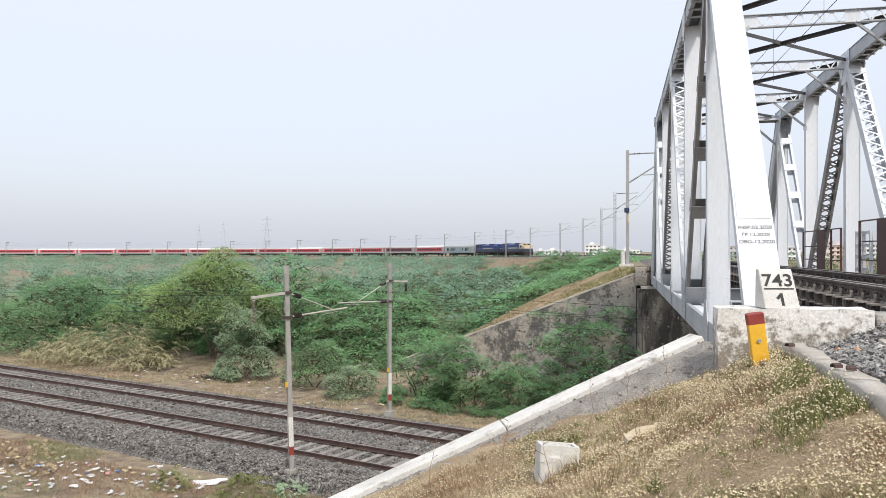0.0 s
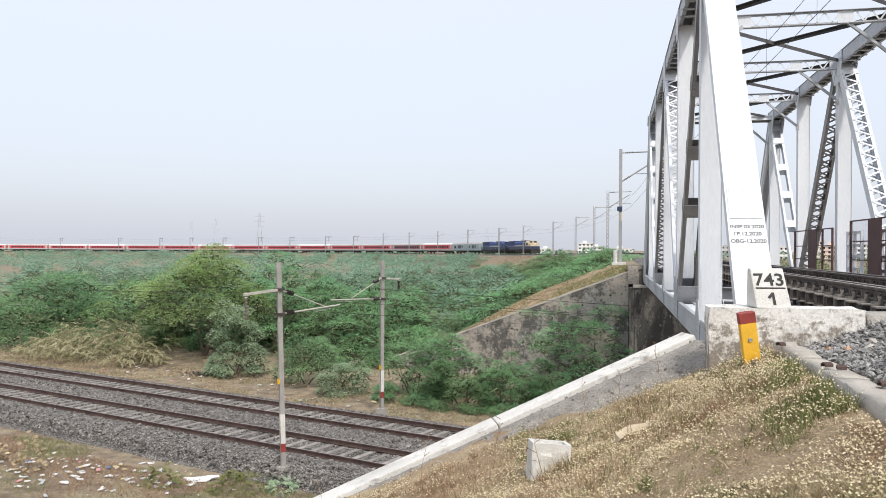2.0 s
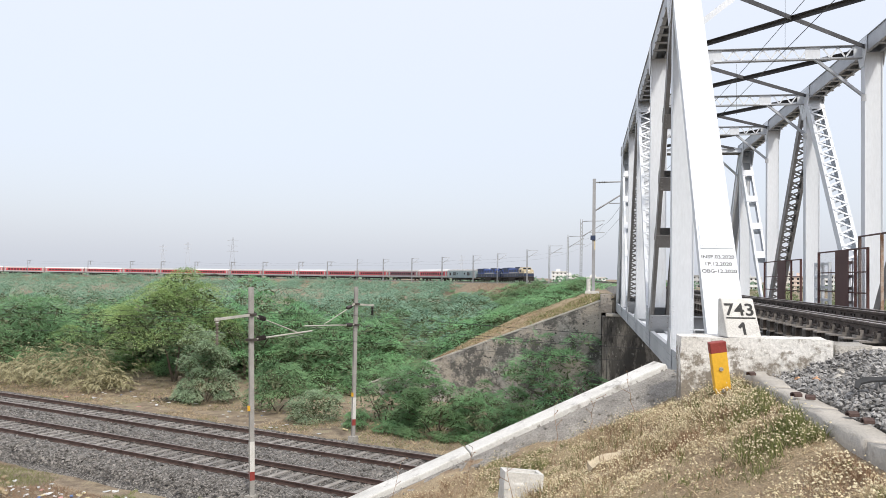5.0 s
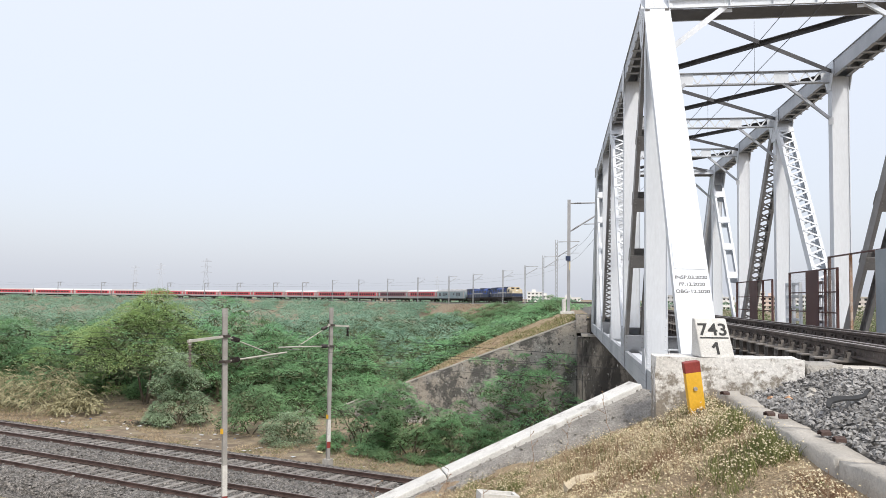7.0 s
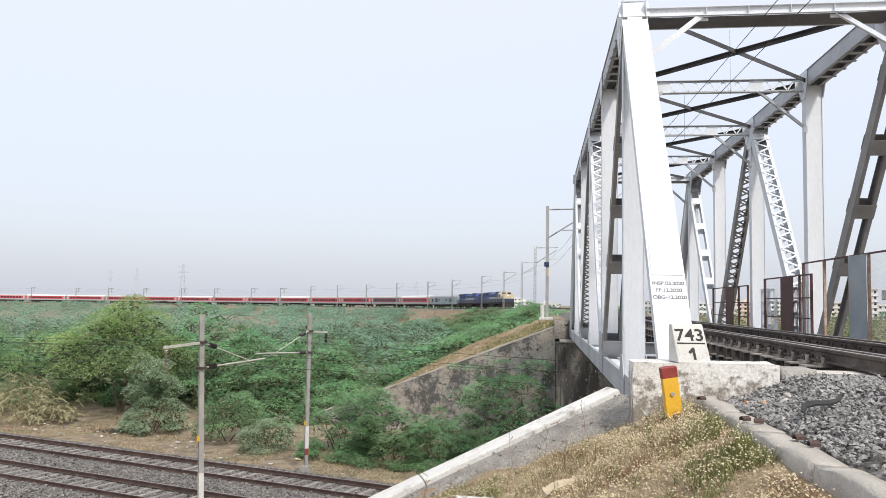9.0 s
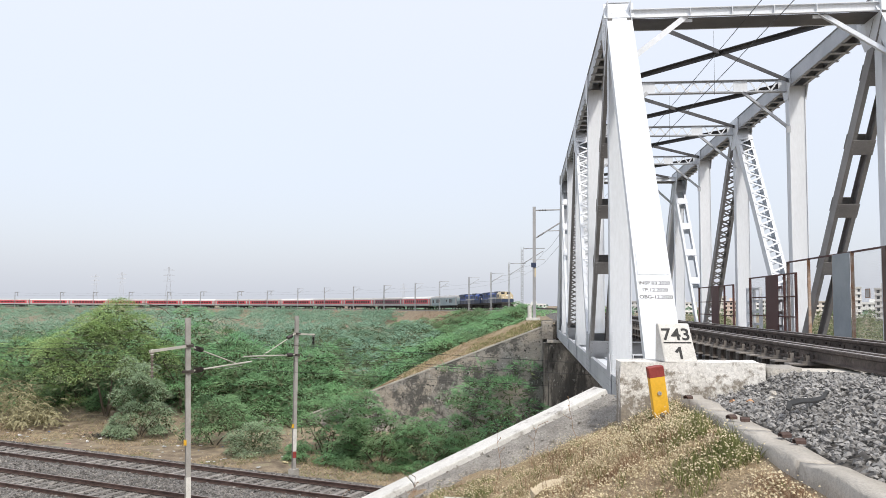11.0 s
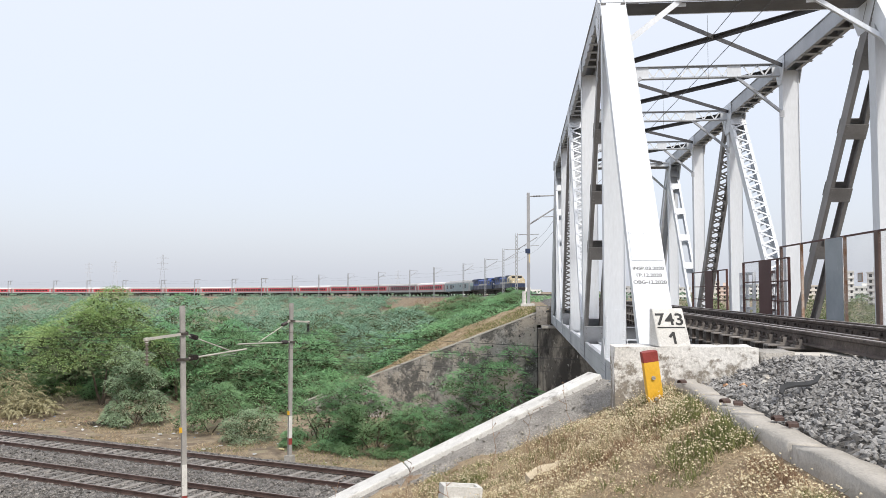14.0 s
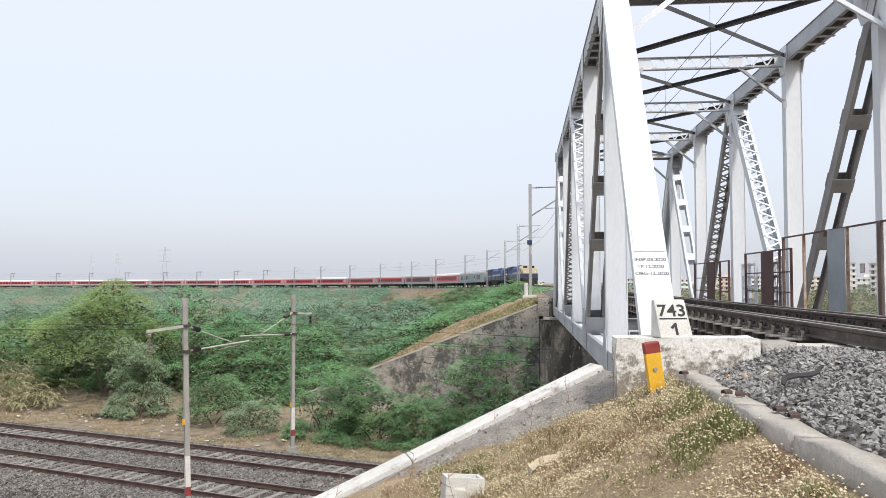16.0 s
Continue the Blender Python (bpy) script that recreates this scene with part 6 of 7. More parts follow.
NEAR_KINDS = [shrub_kind(20 + i, 2.6, 3.4, 0, 190, 0.27, 0.054, LEAF, "dense green feathery thorn shrub with drooping sprays", base=0.1, inner=60, pads=26, low=-0.35, size=(0.2, 0.36), shoots=2) for i in range(4)]
CLOSE_KINDS = [shrub_kind(30 + i, 2.4, 3.3, 0, 270, 0.15, 0.038, LEAF, "dense green feathery thorn shrub beside the track", base=0.1, inner=80, pads=54, size=(0.13, 0.27), shoots=4, low=-0.5, ragged=0.4) for i in range(2)]
FAR_KINDS = [shrub_kind(40 + i, 3.8, 4.2, 0, 140, 0.34, 0.085, LEAF_HAZE, "haze-paled green thorn shrub on the plain", base=0.12, trunks=1, inner=30, pads=20, flat=0.5, size=(0.22, 0.4), low=-0.25) for i in range(3)]
BANK_KINDS = [shrub_kind(60 + i, 2.8, 2.8, 0, 150, 0.26, 0.06, LEAF, "green thorn shrub on the embankment slope", base=0.1, trunks=1, inner=30, pads=20, flat=0.5, size=(0.2, 0.38), low=-0.25, shoots=1) for i in range(2)]

_rng = random.Random(3)
_free = {k: True for k in CLOSE_KINDS + NEAR_KINDS + FAR_KINDS + BANK_KINDS}
placed = []


def plant(kind, x, y, z, s, sz=1.0):
    m = pose(x, y, z, 0, 0, _rng.uniform(0, 360)) @ Matrix.Diagonal((s, s, s * sz, 1))
    if _free.get(kind):
        _free[kind] = False
        kind.matrix_world = m
        return kind
    ob = copy_thing(kind, Matrix())
    ob.matrix_world = m
    return ob


def line_dist(x, y):
    """Distance off the upper line (positive: to its left), and how far along it."""
    if y <= ARC_Y:
        return -x, y
    return ARC_R - math.hypot(x + ARC_R, y - ARC_Y), ARC_Y + ARC_R * math.atan2(y - ARC_Y, x + ARC_R)


def bank_top(x, y):
    """Height of the far embankment's side, or of the plain."""
    d, s = line_dist(x, y)
    return max(ground_z(x, y), RAIL_Z - drop(s) - 0.62 - max(0.0, abs(d) - 3.6) * 0.49)


def on_shoulder(x, y, margin=0.0):
    """True on the open strip of dry grass behind the far wing wall."""
    l = (-3.5 - x) / math.cos(WING)
    dy = y - (32.75 + l * math.sin(WING))
    return -1.0 < l < 12.5 and -1.5 < dy < shoulder(l) + margin


def shoulder(l):
    """How far the strip reaches back, l metres along the wall."""
    return 5.8 * max(0.0, min(1.0, (11.0 - l) / 5.0))


def spaced(x, y, sep):
    return not on_shoulder(x, y, 1.2) and all((x - a) ** 2 + (y - b) ** 2 > sep ** 2 for a, b in placed)


# shrubs and trees that stand apart in front
def single(kind, x, y, turn=0.0, z=None):
    placed.append((x, y))
    kind.matrix_world = pose(x, y, ground_z(x, y) - 0.05 if z is None else z, 0, 0, turn)


single(shrub_kind(101, 4.5, 7.45, 0, 600, 0.15, 0.055, LEAF_TREE, "large spreading yellow-green thorn tree with bare dark trunk", "tree", 3, 0.9, 0.42, "", 0.12, -0.05, 0.3, 0.35, pads=68, flat=0.55, size=(0.2, 0.35), inner=160), -32.3, 39.6)
single(shrub_kind(103, 2.9, 7.4, 0, 330, 0.18, 0.045, LEAF, "dark green thorn tree with sparse wiry top", "tree", 3, 0.8, 0.28, "", 0.12, -0.2, 0.3, 0.3, pads=34, flat=0.55, inner=140), -28.0, 42.0)
single(shrub_kind(102, 1.75, 4.7, 0, 260, 0.13, 0.042, LEAF_BLUE, "tall narrow grey-green shrub at the edge of the clearing", "shrub", 4, 1.0, 0.13, "", 0.04, -0.3, 0.5, 0.4, pads=62, flat=0.7, size=(0.24, 0.44), shoots=2), -27.0, 33.9)
single(shrub_kind(104, 1.95, 3.2, 0, 200, 0.2, 0.035, LEAF, "small round-headed thorn tree beside the clearing", "tree", 2, 1.2, 0.3, "", 0.06, -0.1, 0.5, 0.3, pads=26, flat=0.5, size=(0.25, 0.45), shoots=4), -21.5, 31.9)
single(shrub_kind(105, 1.45, 2.0, 0, 190, 0.13, 0.028, LEAF_BLUE, "low rounded grey-green shrub on dry grass", "shrub", 5, -0.3, 0.15, "", 0.02, -0.6, 0.5, 0.25, pads=36, flat=0.6, size=(0.25, 0.42), shoots=1), -18.3, 29.1)
single(shrub_kind(106, 2.0, 4.5, 0, 110, 0.17, 0.04, LEAF, "tall open green shrub before the wing wall", "shrub", 6, 0.4, 0.18, "", 0.03, -0.6, 0.35, 0.7, pads=40, flat=0.5, size=(0.14, 0.3), shoots=3, inner=20), -7.2, 29.8)
single(shrub_kind(107, 5.6, 6.0, 0, 330, 0.34, 0.055, LEAF, "broad mounded green thorn shrub behind the brushwood", "shrub", 5, 0.9, 0.1, "", 0.08, -0.3, 0.5, 0.3, pads=50, flat=0.42, size=(0.22, 0.38), shoots=3), -47.6, 42.8)
single(shrub_kind(108, 3.6, 5.2, 0, 300, 0.28, 0.05, LEAF_TREE, "yellowish green arching thorn shrub beside the tree", "shrub", 5, 1.0, 0.1, "", 0.08, -0.4, 0.5, 0.35, pads=40, flat=0.45, size=(0.22, 0.4), shoots=3), -39.6, 42.2)
for i, (x, y, s) in enumerate(((-14.4, 28.6, 1.0), (-11.6, 27.6, 0.98), (-9.1, 26.4, 0.72), (-6.4, 26.2, 0.58), (-12.8, 30.2, 0.95), (-10.0, 29.6, 0.7), (-8.0, 28.0, 0.5))):
    placed.append((x, y))
    plant(CLOSE_KINDS[i % 2], x, y, ground_z(x, y) - 0.1, s)


def bare_twigs():
    """Wiry leafless shoots that arch over the dark tree's head."""
    rng = random.Random(17)
    top = bpy.data.objects["tree.001"]
    for i in range(11):
        a = rng.uniform(0, 6.28)
        lift, step = rng.uniform(0.5, 1.3), rng.uniform(0.22, 0.5)
        p = Vector((rng.uniform(-2.4, 2.4), rng.uniform(-2, 2), rng.uniform(5.8, 6.8)))
        pts = [p]
        d = Vector((math.cos(a), math.sin(a) * 0.5, lift))
        for j in range(6):
            p = p + d.normalized() * step
            d = d + Vector((math.cos(a) * 0.2 + rng.uniform(-0.25, 0.25), rng.uniform(-0.3, 0.3), -0.22 + rng.uniform(-0.3, 0.2)))
            pts.append(p)
        part("bare_twig", Geo().polytube(pts, 0.013), BARK, top)


bare_twigs()


def plant_dry_heap():
    """Cut thorn branches gone yellow, heaped before the trees."""
    rng = random.Random(8)
    for i, (x, y, r, h) in enumerate(((-43.0, 37.0, 2.2, 1.7), (-39.6, 36.0, 2.4, 2.0), (-36.4, 35.6, 2.6, 2.6), (-34.6, 35.4, 1.6, 1.4), (-38.2, 38.4, 2.6, 3.4), (-41.6, 39.6, 2.4, 2.6))):
        th = thing("thorn_heap", "heap of cut yellowed thorn branches on dry ground", "brushwood", pose(x, y, ground_z(x, y) - 0.1), group="brushwood heaps")
        part("dry_foliage", crown_leaves(Geo(), rng, r, h, 420, 9, 0.10, 0.06, 1.0, 0.1, low=-0.1, reach=0.3, clumps=50), LEAF if h > 3.0 else LEAF_DRY, th)
        g = Geo()
        for j in range(40):
            a = rng.uniform(0, 6.28)
            p = Vector((math.cos(a) * r * 0.5 * rng.random(), math.sin(a) * r * 0.5 * rng.random(), rng.uniform(0.1, h * 0.7)))
            b = rng.uniform(0, 6.28)
            m = p + Vector((math.cos(b), math.sin(b), rng.uniform(0.2, 1.0))) * rng.uniform(0.5, 0.9)
            g.tube(p, m, 0.028, 0.018, n=4, caps=False)
            g.tube(m, m + Vector((math.cos(b + 0.6), math.sin(b + 0.6), -0.4)) * 0.6, 0.018, 0.006, n=4, caps=False)
        part("branch", g, LEAF_DRY, th)
        placed.append((x, y))


plant_dry_heap()


def plant_field():
    n = 0
    for i in range(3000):  # close belt behind the lower tracks
        u, w = _rng.uniform(-72, 2), 10.5 + 26 * _rng.random()
        q = trk(u, w)
        x, y = q.x, q.y
        if n >= 84 or x > -5.5 or (y - 32.75 > (-3.5 - x) * math.tan(WING) - 1.8 and x > -21):
            continue
        if -44 < u < -12 and w < 16.5:
            continue
        if u <= -44 and w < 13.5:
            continue
        if not spaced(x, y, 2.4):
            continue
        placed.append((x, y))
        plant(NEAR_KINDS[n % 4], x, y, ground_z(x, y) - 0.1, _rng.uniform(0.65, 1.5), _rng.uniform(0.8, 1.2))
        n += 1
    n = 0
    for i in range(3000):  # on the embankment's side
        s = _rng.uniform(40, 232)
        off = _rng.uniform(4.6, 11) if s < 150 and i % 2 else _rng.uniform(5.0, 19)
        x, y, z, h = line_at(s, off)
        if n >= 100 or (195 < s < 232 and off < 10) or (y < 55 and off < 6 + (55 - y) * 0.25) or not spaced(x, y, 2.0):
            continue
        placed.append((x, y))
        zb, k = bank_top(x, y) - 0.3, _rng.uniform(0.7, 1.1)
        plant(BANK_KINDS[n % 2], x, y, zb, k, min(_rng.uniform(0.75, 1.05), max(0.3, (z - zb - 0.1 + _rng.uniform(-0.4, 0.5)) / (2.7 * k))))
        n += 1
    for i in range(11):  # bushes on the crest beside the line
        x, y, z, h = line_at(70 + 6.2 * i + _rng.uniform(-2, 2), _rng.uniform(4.6, 6.0))
        placed.append((x, y))
        plant(BANK_KINDS[i % 2], x, y, bank_top(x, y) - 0.25, _rng.uniform(0.65, 0.85), _rng.uniform(0.9, 1.1))
    n = 0
    for i in range(2500):  # close growth low on the embankment near the bridge
        s, off = _rng.uniform(46, 125), _rng.uniform(8.5, 21)
        x, y, z, h = line_at(s, off)
        if n >= 34 or (y < 55 and off < 6 + (55 - y) * 0.25) or not spaced(x, y, 1.75):
            continue
        placed.append((x, y))
        plant(BANK_KINDS[n % 2], x, y, bank_top(x, y) - 0.3, _rng.uniform(0.8, 1.15), _rng.uniform(0.7, 1.0))
        n += 1
    m = 0
    for i in range(9000):
        x, y = _rng.uniform(-300, 5), _rng.uniform(38, 330)
        d, s = line_dist(x, y)
        b = math.degrees(math.atan2(-(x - EYE[0]), y - EYE[1]))
        if along(x, y) < 33 or b > 46 or b < -2 or m >= 72 or d < 9 or math.hypot(x - EYE[0], y - EYE[1]) > 150:
            continue
        if not spaced(x, y, 2.5 + 0.017 * (y + abs(x))):
            continue
        placed.append((x, y))
        zb, k = bank_top(x, y) - 0.3, _rng.uniform(0.65, 1.35)
        plant(FAR_KINDS[m % 3], x, y, zb, k, min(_rng.uniform(0.75, 1.2), max(0.35, (5.25 - zb) / (4.4 * k))))
        m += 1
    # low green growth between the shrubs
    rng = random.Random(78)
    g = Geo()
    for i in range(9000):
        if i % 2:
            s, off = rng.uniform(42, 190), rng.uniform(5.5, 19)
            x, y, z, h = line_at(s, off)
        else:
            q = trk(rng.uniform(-75, -2), rng.uniform(17.5, 60))
            x, y = q.x, q.y
        if (y < 40 and x > -16) or (y < 62 and x > -10):
            continue
        z = bank_top(x, y)
        for k in range(4):
            p = Vector((x + rng.gauss(0, 0.25), y + rng.gauss(0, 0.25), z + rng.uniform(0.0, 0.55)))
            a = rng.uniform(0, 6.283)
            leaflet(g, p, Vector((math.cos(a), math.sin(a), rng.uniform(-0.2, 0.6))) * 0.45, Vector((-math.sin(a), math.cos(a), rng.uniform(-0.5, 0.5))) * 0.09)
    tagged(part("undergrowth", g, LEAF), "low green growth between thorn shrubs", "undergrowth", kind="stuff")
    # the many beyond those, too far off to count
    rng = random.Random(77)
    g = Geo()
    k = 0
    for i in range(6000):
        x, y = rng.uniform(-420, 5), rng.uniform(45, 360)
        d, s = line_dist(x, y)
        b = math.degrees(math.atan2(-(x - EYE[0]), y - EYE[1]))
        if k >= 250 or b > 47 or d < 8 or along(x, y) < 33 or not spaced(x, y, 2.6 + 0.012 * (y + abs(x))):
            continue
        placed.append((x, y))
        zb = bank_top(x, y) - 0.3
        top = 5.1 if math.hypot(x - EYE[0], y - EYE[1]) < 110 else rng.uniform(5.0, 5.6)
        pad_crown(g, rng, rng.uniform(3.0, 5.0), min(rng.uniform(3.6, 5.6), max(1.2, top - zb)), 13, 44, 0.62, 0.15, 0.12, 0.4, (0.3, 0.5), at=(x, y, zb))
        k += 1
    for i in range(170):  # along the foot of the far line
        s, off = rng.uniform(245, 680), rng.uniform(4.6, 13)
        x, y, z, h = line_at(s, off)
        zb = bank_top(x, y) - 0.3
        pad_crown(g, rng, rng.uniform(2.6, 4.6), max(1.0, min(rng.uniform(2.4, 5.0), z - 0.4 + 0.9 * min(1.0, max(0.0, (s - 330) / 120)) - zb)), 9, 38, 0.7, 0.2, 0.12, 0.4, (0.3, 0.5), at=(x, y, zb))
    tagged(part("distant_scrub", g, LEAF_HAZE), "dense haze-paled green scrub covering the plain", "scrub", kind="stuff")


plant_field()


def distant_trees():
    rng = random.Random(12)
    g = Geo()
    for i in range(240):  # low tree line on the horizon
        b = radians(rng.uniform(-40, 50))
        dd = rng.uniform(560, 900)
        x, y = EYE[0] - dd * math.sin(b), EYE[1] + dd * math.cos(b)
        crown_leaves(g, rng, rng.uniform(5, 10), rng.uniform(4, 8.5), 26, 3, 2.2, 1.3, at=(x, y, -0.5))
    tagged(part("distant_trees", g, LEAF_HAZE), "hazy line of trees on the horizon", "trees", kind="stuff")
    g = Geo()
    k = 0
    while k < 130:  # trees of the town side, seen through the truss
        x, y = rng.uniform(12, 150), rng.uniform(40, 260)
        b = math.degrees(math.atan2(x - EYE[0], y - EYE[1]))
        if b < 4 or b > 38 or along(x, y) < 10:
            continue
        if y < 110 and x < 14:
            continue
        pad_crown(g, rng, rng.uniform(2.6, 4.8), rng.uniform(4.2, 7.5), 15, 60, 0.42, 0.16, 0.2, 0.6, (0.28, 0.48), at=(x, y, -0.8))
        k += 1
    tagged(part("town_trees", g, LEAF_OLIVE), "green trees between the railway and the town", "trees", kind="stuff")


distant_trees()


# ---------------------------------------------------------------- grass and flowers
STRAW = surface("dry_straw", (0.40, 0.318, 0.205), (0.55, 0.455, 0.31), 2.0, 0.85, 0, 0, 8, 0.1, island=0.3, leaf=0.3, spec=0.2)
GREEN_GRASS = surface("green_grass", (0.15, 0.17, 0.065), (0.25, 0.265, 0.11), 2.0, 0.8, 0, 0, 8, 0.1, island=0.3, leaf=0.35, spec=0.2)
RED_GRASS = surface("withered_red_brown_grass", (0.24, 0.15, 0.095), (0.38, 0.26, 0.17), 2.0, 0.85, 0, 0, 8, 0.1, island=0.3, leaf=0.3, spec=0.2)
FLOWER = surface("cream_flower", (0.56, 0.475, 0.30), (0.68, 0.605, 0.43), 6.0, 0.8, 0, 0, 20, 0.1, island=0.15)


def blade(g, p, h, lean, w, rng, bent=False):
    a = rng.uniform(0, 6.283)
    s = Vector((math.cos(a), math.sin(a), 0)) * (w / 2)
    b = rng.uniform(0, 6.283)
    l = Vector((math.cos(b), math.sin(b), 0)) * lean
    p = Vector(p)
    m = p + Vector((0, 0, h * 0.6)) + l * 0.35
    t = p + Vector((0, 0, h)) + l
    n = len(g.v)
    if not bent:
        g.v += [tuple(p - s), tuple(p + s), tuple(t)]
        g.f.append((n, n + 1, n + 2))
        return t
    g.v += [tuple(p - s), tuple(p + s), tuple(m + s * 0.7), tuple(m - s * 0.7), tuple(t)]
    g.f += [(n, n + 1, n + 2, n + 3), (n + 3, n + 2, n + 4)]
    return t


def flower_head(g, t, r, rng):
    n, ph = len(g.v), rng.uniform(0, 6.283)
    for i in range(3):
        a = ph + i * 2.0944
        g.v.append((t.x + r * 1.15 * math.cos(a), t.y + r * 1.15 * math.sin(a), t.z + rng.uniform(-0.3, 0.3) * r))
    g.v.append((t.x, t.y, t.z + r))
    g.f += [(n + i, n + (i + 1) % 3, n + 3) for i in range(3)]


def grass_near():
    rng = random.Random(21)
    straw, green, red, fl = Geo(), Geo(), Geo(), Geo()

    def tuft(x, y, g, h, count, heads, lean=0.75, w=0.0055):
        z = bank_z(x, y) - 0.012
        for i in range(count):
            hh = h * rng.uniform(0.45, 1.25)
            t = blade(g, (x + rng.gauss(0, 0.022), y + rng.gauss(0, 0.022), z), hh, hh * lean * rng.uniform(0.3, 1.6), w * rng.uniform(0.7, 1.3), rng, i % 5 == 0)
            if i < heads:
                flower_head(fl, t, rng.uniform(0.0055, 0.0095), rng)

    n = 0
    while n < 30000:
        x = -2.92 - abs(rng.gauss(0, 1)) * 2.1 if rng.random() < 0.6 else rng.uniform(-9.5, -2.92)
        y = rng.uniform(-9.2, -0.6)
        edge = y - (wing_y(x) - 0.12)
        if x < -10 or edge > 0 or (x > -3.5 and y > -2.05) or (x - EYE[0]) ** 2 + (y - EYE[1]) ** 2 < 2.2:
            continue
        n += 1
        q = Vector((x, y, 0))
        size = noise.noise(q * 1.3) + 0.7 * noise.noise(q * 4.0)
        bare = noise.noise(q * 0.8 + Vector((31, 7, 0))) + 0.4 * noise.noise(q * 3.1 + Vector((3, 7, 0)))
        trod = math.hypot((x + 3.5) / 0.85, (y + 4.95) / 0.6) + 0.35 * noise.noise(q * 3.0)  # trodden earth by the kerb
        apron = -edge < 0.75 - 0.2 * (-3.5 - x) + 0.3 * noise.noise(q * 2.0)
        if (apron and rng.random() < 0.95) or (bare > 0.3 and rng.random() < 0.6) or (trod < 1.0 and rng.random() < 0.85):
            continue
        h = max(0.022, 0.045 + 0.055 * size) * rng.uniform(0.6, 1.3)
        k = noise.noise(q * 0.9 + Vector((5, 50, 0))) + 0.5 * noise.noise(q * 3.5 + Vector((9, 2, 0))) + rng.gauss(0, 0.16)
        bloom = 0.5 + 0.7 * noise.noise(q * 0.8 + Vector((60, 5, 0))) + 0.4 * noise.noise(q * 2.7)
        heads = max(0, round(rng.uniform(0, 8) * bloom))
        if k > 0.27:
            tuft(x, y, green, h * 1.1, 7, heads, 0.9, 0.006)
        elif k < -0.3:
            tuft(x, y, red, h * 1.25, 8, heads // 2, 0.7, 0.0045)
        else:
            tuft(x, y, straw, h, 8, heads, 1.15, 0.0055)
    n = 0
    while n < 95000:  # broken stalks and husks lying on the earth
        x = -2.98 - abs(rng.gauss(0, 1)) * 1.9 if rng.random() < 0.7 else rng.uniform(-9.5, -2.98)
        y = rng.uniform(-8.6, -0.6)
        if y > wing_y(x) - 0.3 or x < -9.5 or (x > -3.5 and y > -2.05):
            continue
        n += 1
        q = Vector((x, y, 0))
        k = noise.noise(q * 1.6 + Vector((8, 3, 0))) + rng.gauss(0, 0.35)
        g = straw if k > -0.12 else (red if k > -0.55 else green)
        a, ln = rng.uniform(0, 6.283), rng.uniform(0.008, 0.034)
        z = bank_z(x, y) + rng.uniform(0.0, 0.016)
        leaflet(g, Vector((x, y, z)), Vector((math.cos(a), math.sin(a), rng.uniform(-0.15, 0.5))) * ln, Vector((-math.sin(a), math.cos(a), rng.uniform(-0.4, 0.4))) * rng.uniform(0.002, 0.0045))
    for i in range(800):  # green weeds along the kerb and round the post
        y = -2.25 - 3.1 * rng.random() ** 0.9
        x = -2.93 - abs(rng.gauss(0, 0.24))
        if noise.noise(Vector((x * 1.5, y * 2.2, 5))) < -0.12:
            continue
        tuft(x, y, green, rng.uniform(0.04, 0.14), 9, rng.choice((0, 1, 2, 4)), 0.55, 0.0065)
    for i in range(160):
        a = rng.uniform(0, 6.283)
        tuft(-3.35 + rng.gauss(0, 0.28), -2.55 + rng.gauss(0, 0.2), rng.choice((green, straw, straw, red)), rng.uniform(0.04, 0.11), 9, rng.choice((0, 2, 4)), 0.6)
    for cx, cy, rad in ((-4.35, -2.75, 0.35), (-3.95, -3.7, 0.3), (-4.1, -2.3, 0.3), (-4.85, -3.55, 0.22), (-3.6, -3.3, 0.3), (-4.45, -4.3, 0.3)):  # thicker bushes of stems
        for i in range(70):
            tuft(cx + rng.gauss(0, rad * 0.5), cy + rng.gauss(0, rad * 0.5), rng.choice((straw, straw, red, green)), rng.uniform(0.07, 0.19), 8, rng.choice((0, 1, 3)), 0.55, 0.0045)
    for nm, g, m, lb in (("dry_grass", straw, STRAW, "dry straw-coloured grass on the bank"), ("green_grass", green, GREEN_GRASS, "low green weeds among dry grass"),
                         ("withered_weeds", red, RED_GRASS, "withered red-brown weeds on the bank"), ("flower_heads", fl, FLOWER, "tiny cream flower heads over dry grass")):
        tagged(part(nm, g, m), lb, "grass", kind="stuff")
    # taller dead stalks with dark seed heads along the coping
    for i, (x, y, h) in enumerate(((-5.6, -2.6, 0.5), (-6.3, -2.7, 0.6), (-5.0, -3.75, 0.42), (-4.75, -2.3, 0.55), (-4.4, -1.9, 0.4), (-7.2, -3.1, 0.5), (-3.9, -1.9, 0.45))):
        g = Geo()
        p = Vector((0, 0, 0))
        for j in range(5):
            q = p + Vector((rng.uniform(-0.04, 0.03), rng.uniform(-0.03, 0.03), h / 5))
            g.tube(p, q, 0.0038 - 0.0005 * j, 0.0033 - 0.0005 * j, n=5, caps=False)
            if j > 1:
                t = q + Vector((rng.uniform(-0.1, 0.1), rng.uniform(-0.06, 0.06), 0.05))
                g.tube(q, t, 0.003, 0.002, n=4, caps=False)
                g.stone(t, 0.009, rng)
            p = q
        tagged(part("dead_stalk", g, RED_GRASS), "dead brown weed stalk with seed heads", "weed", "dead stalks").location = (x, y, bank_z(x, y))


grass_near()


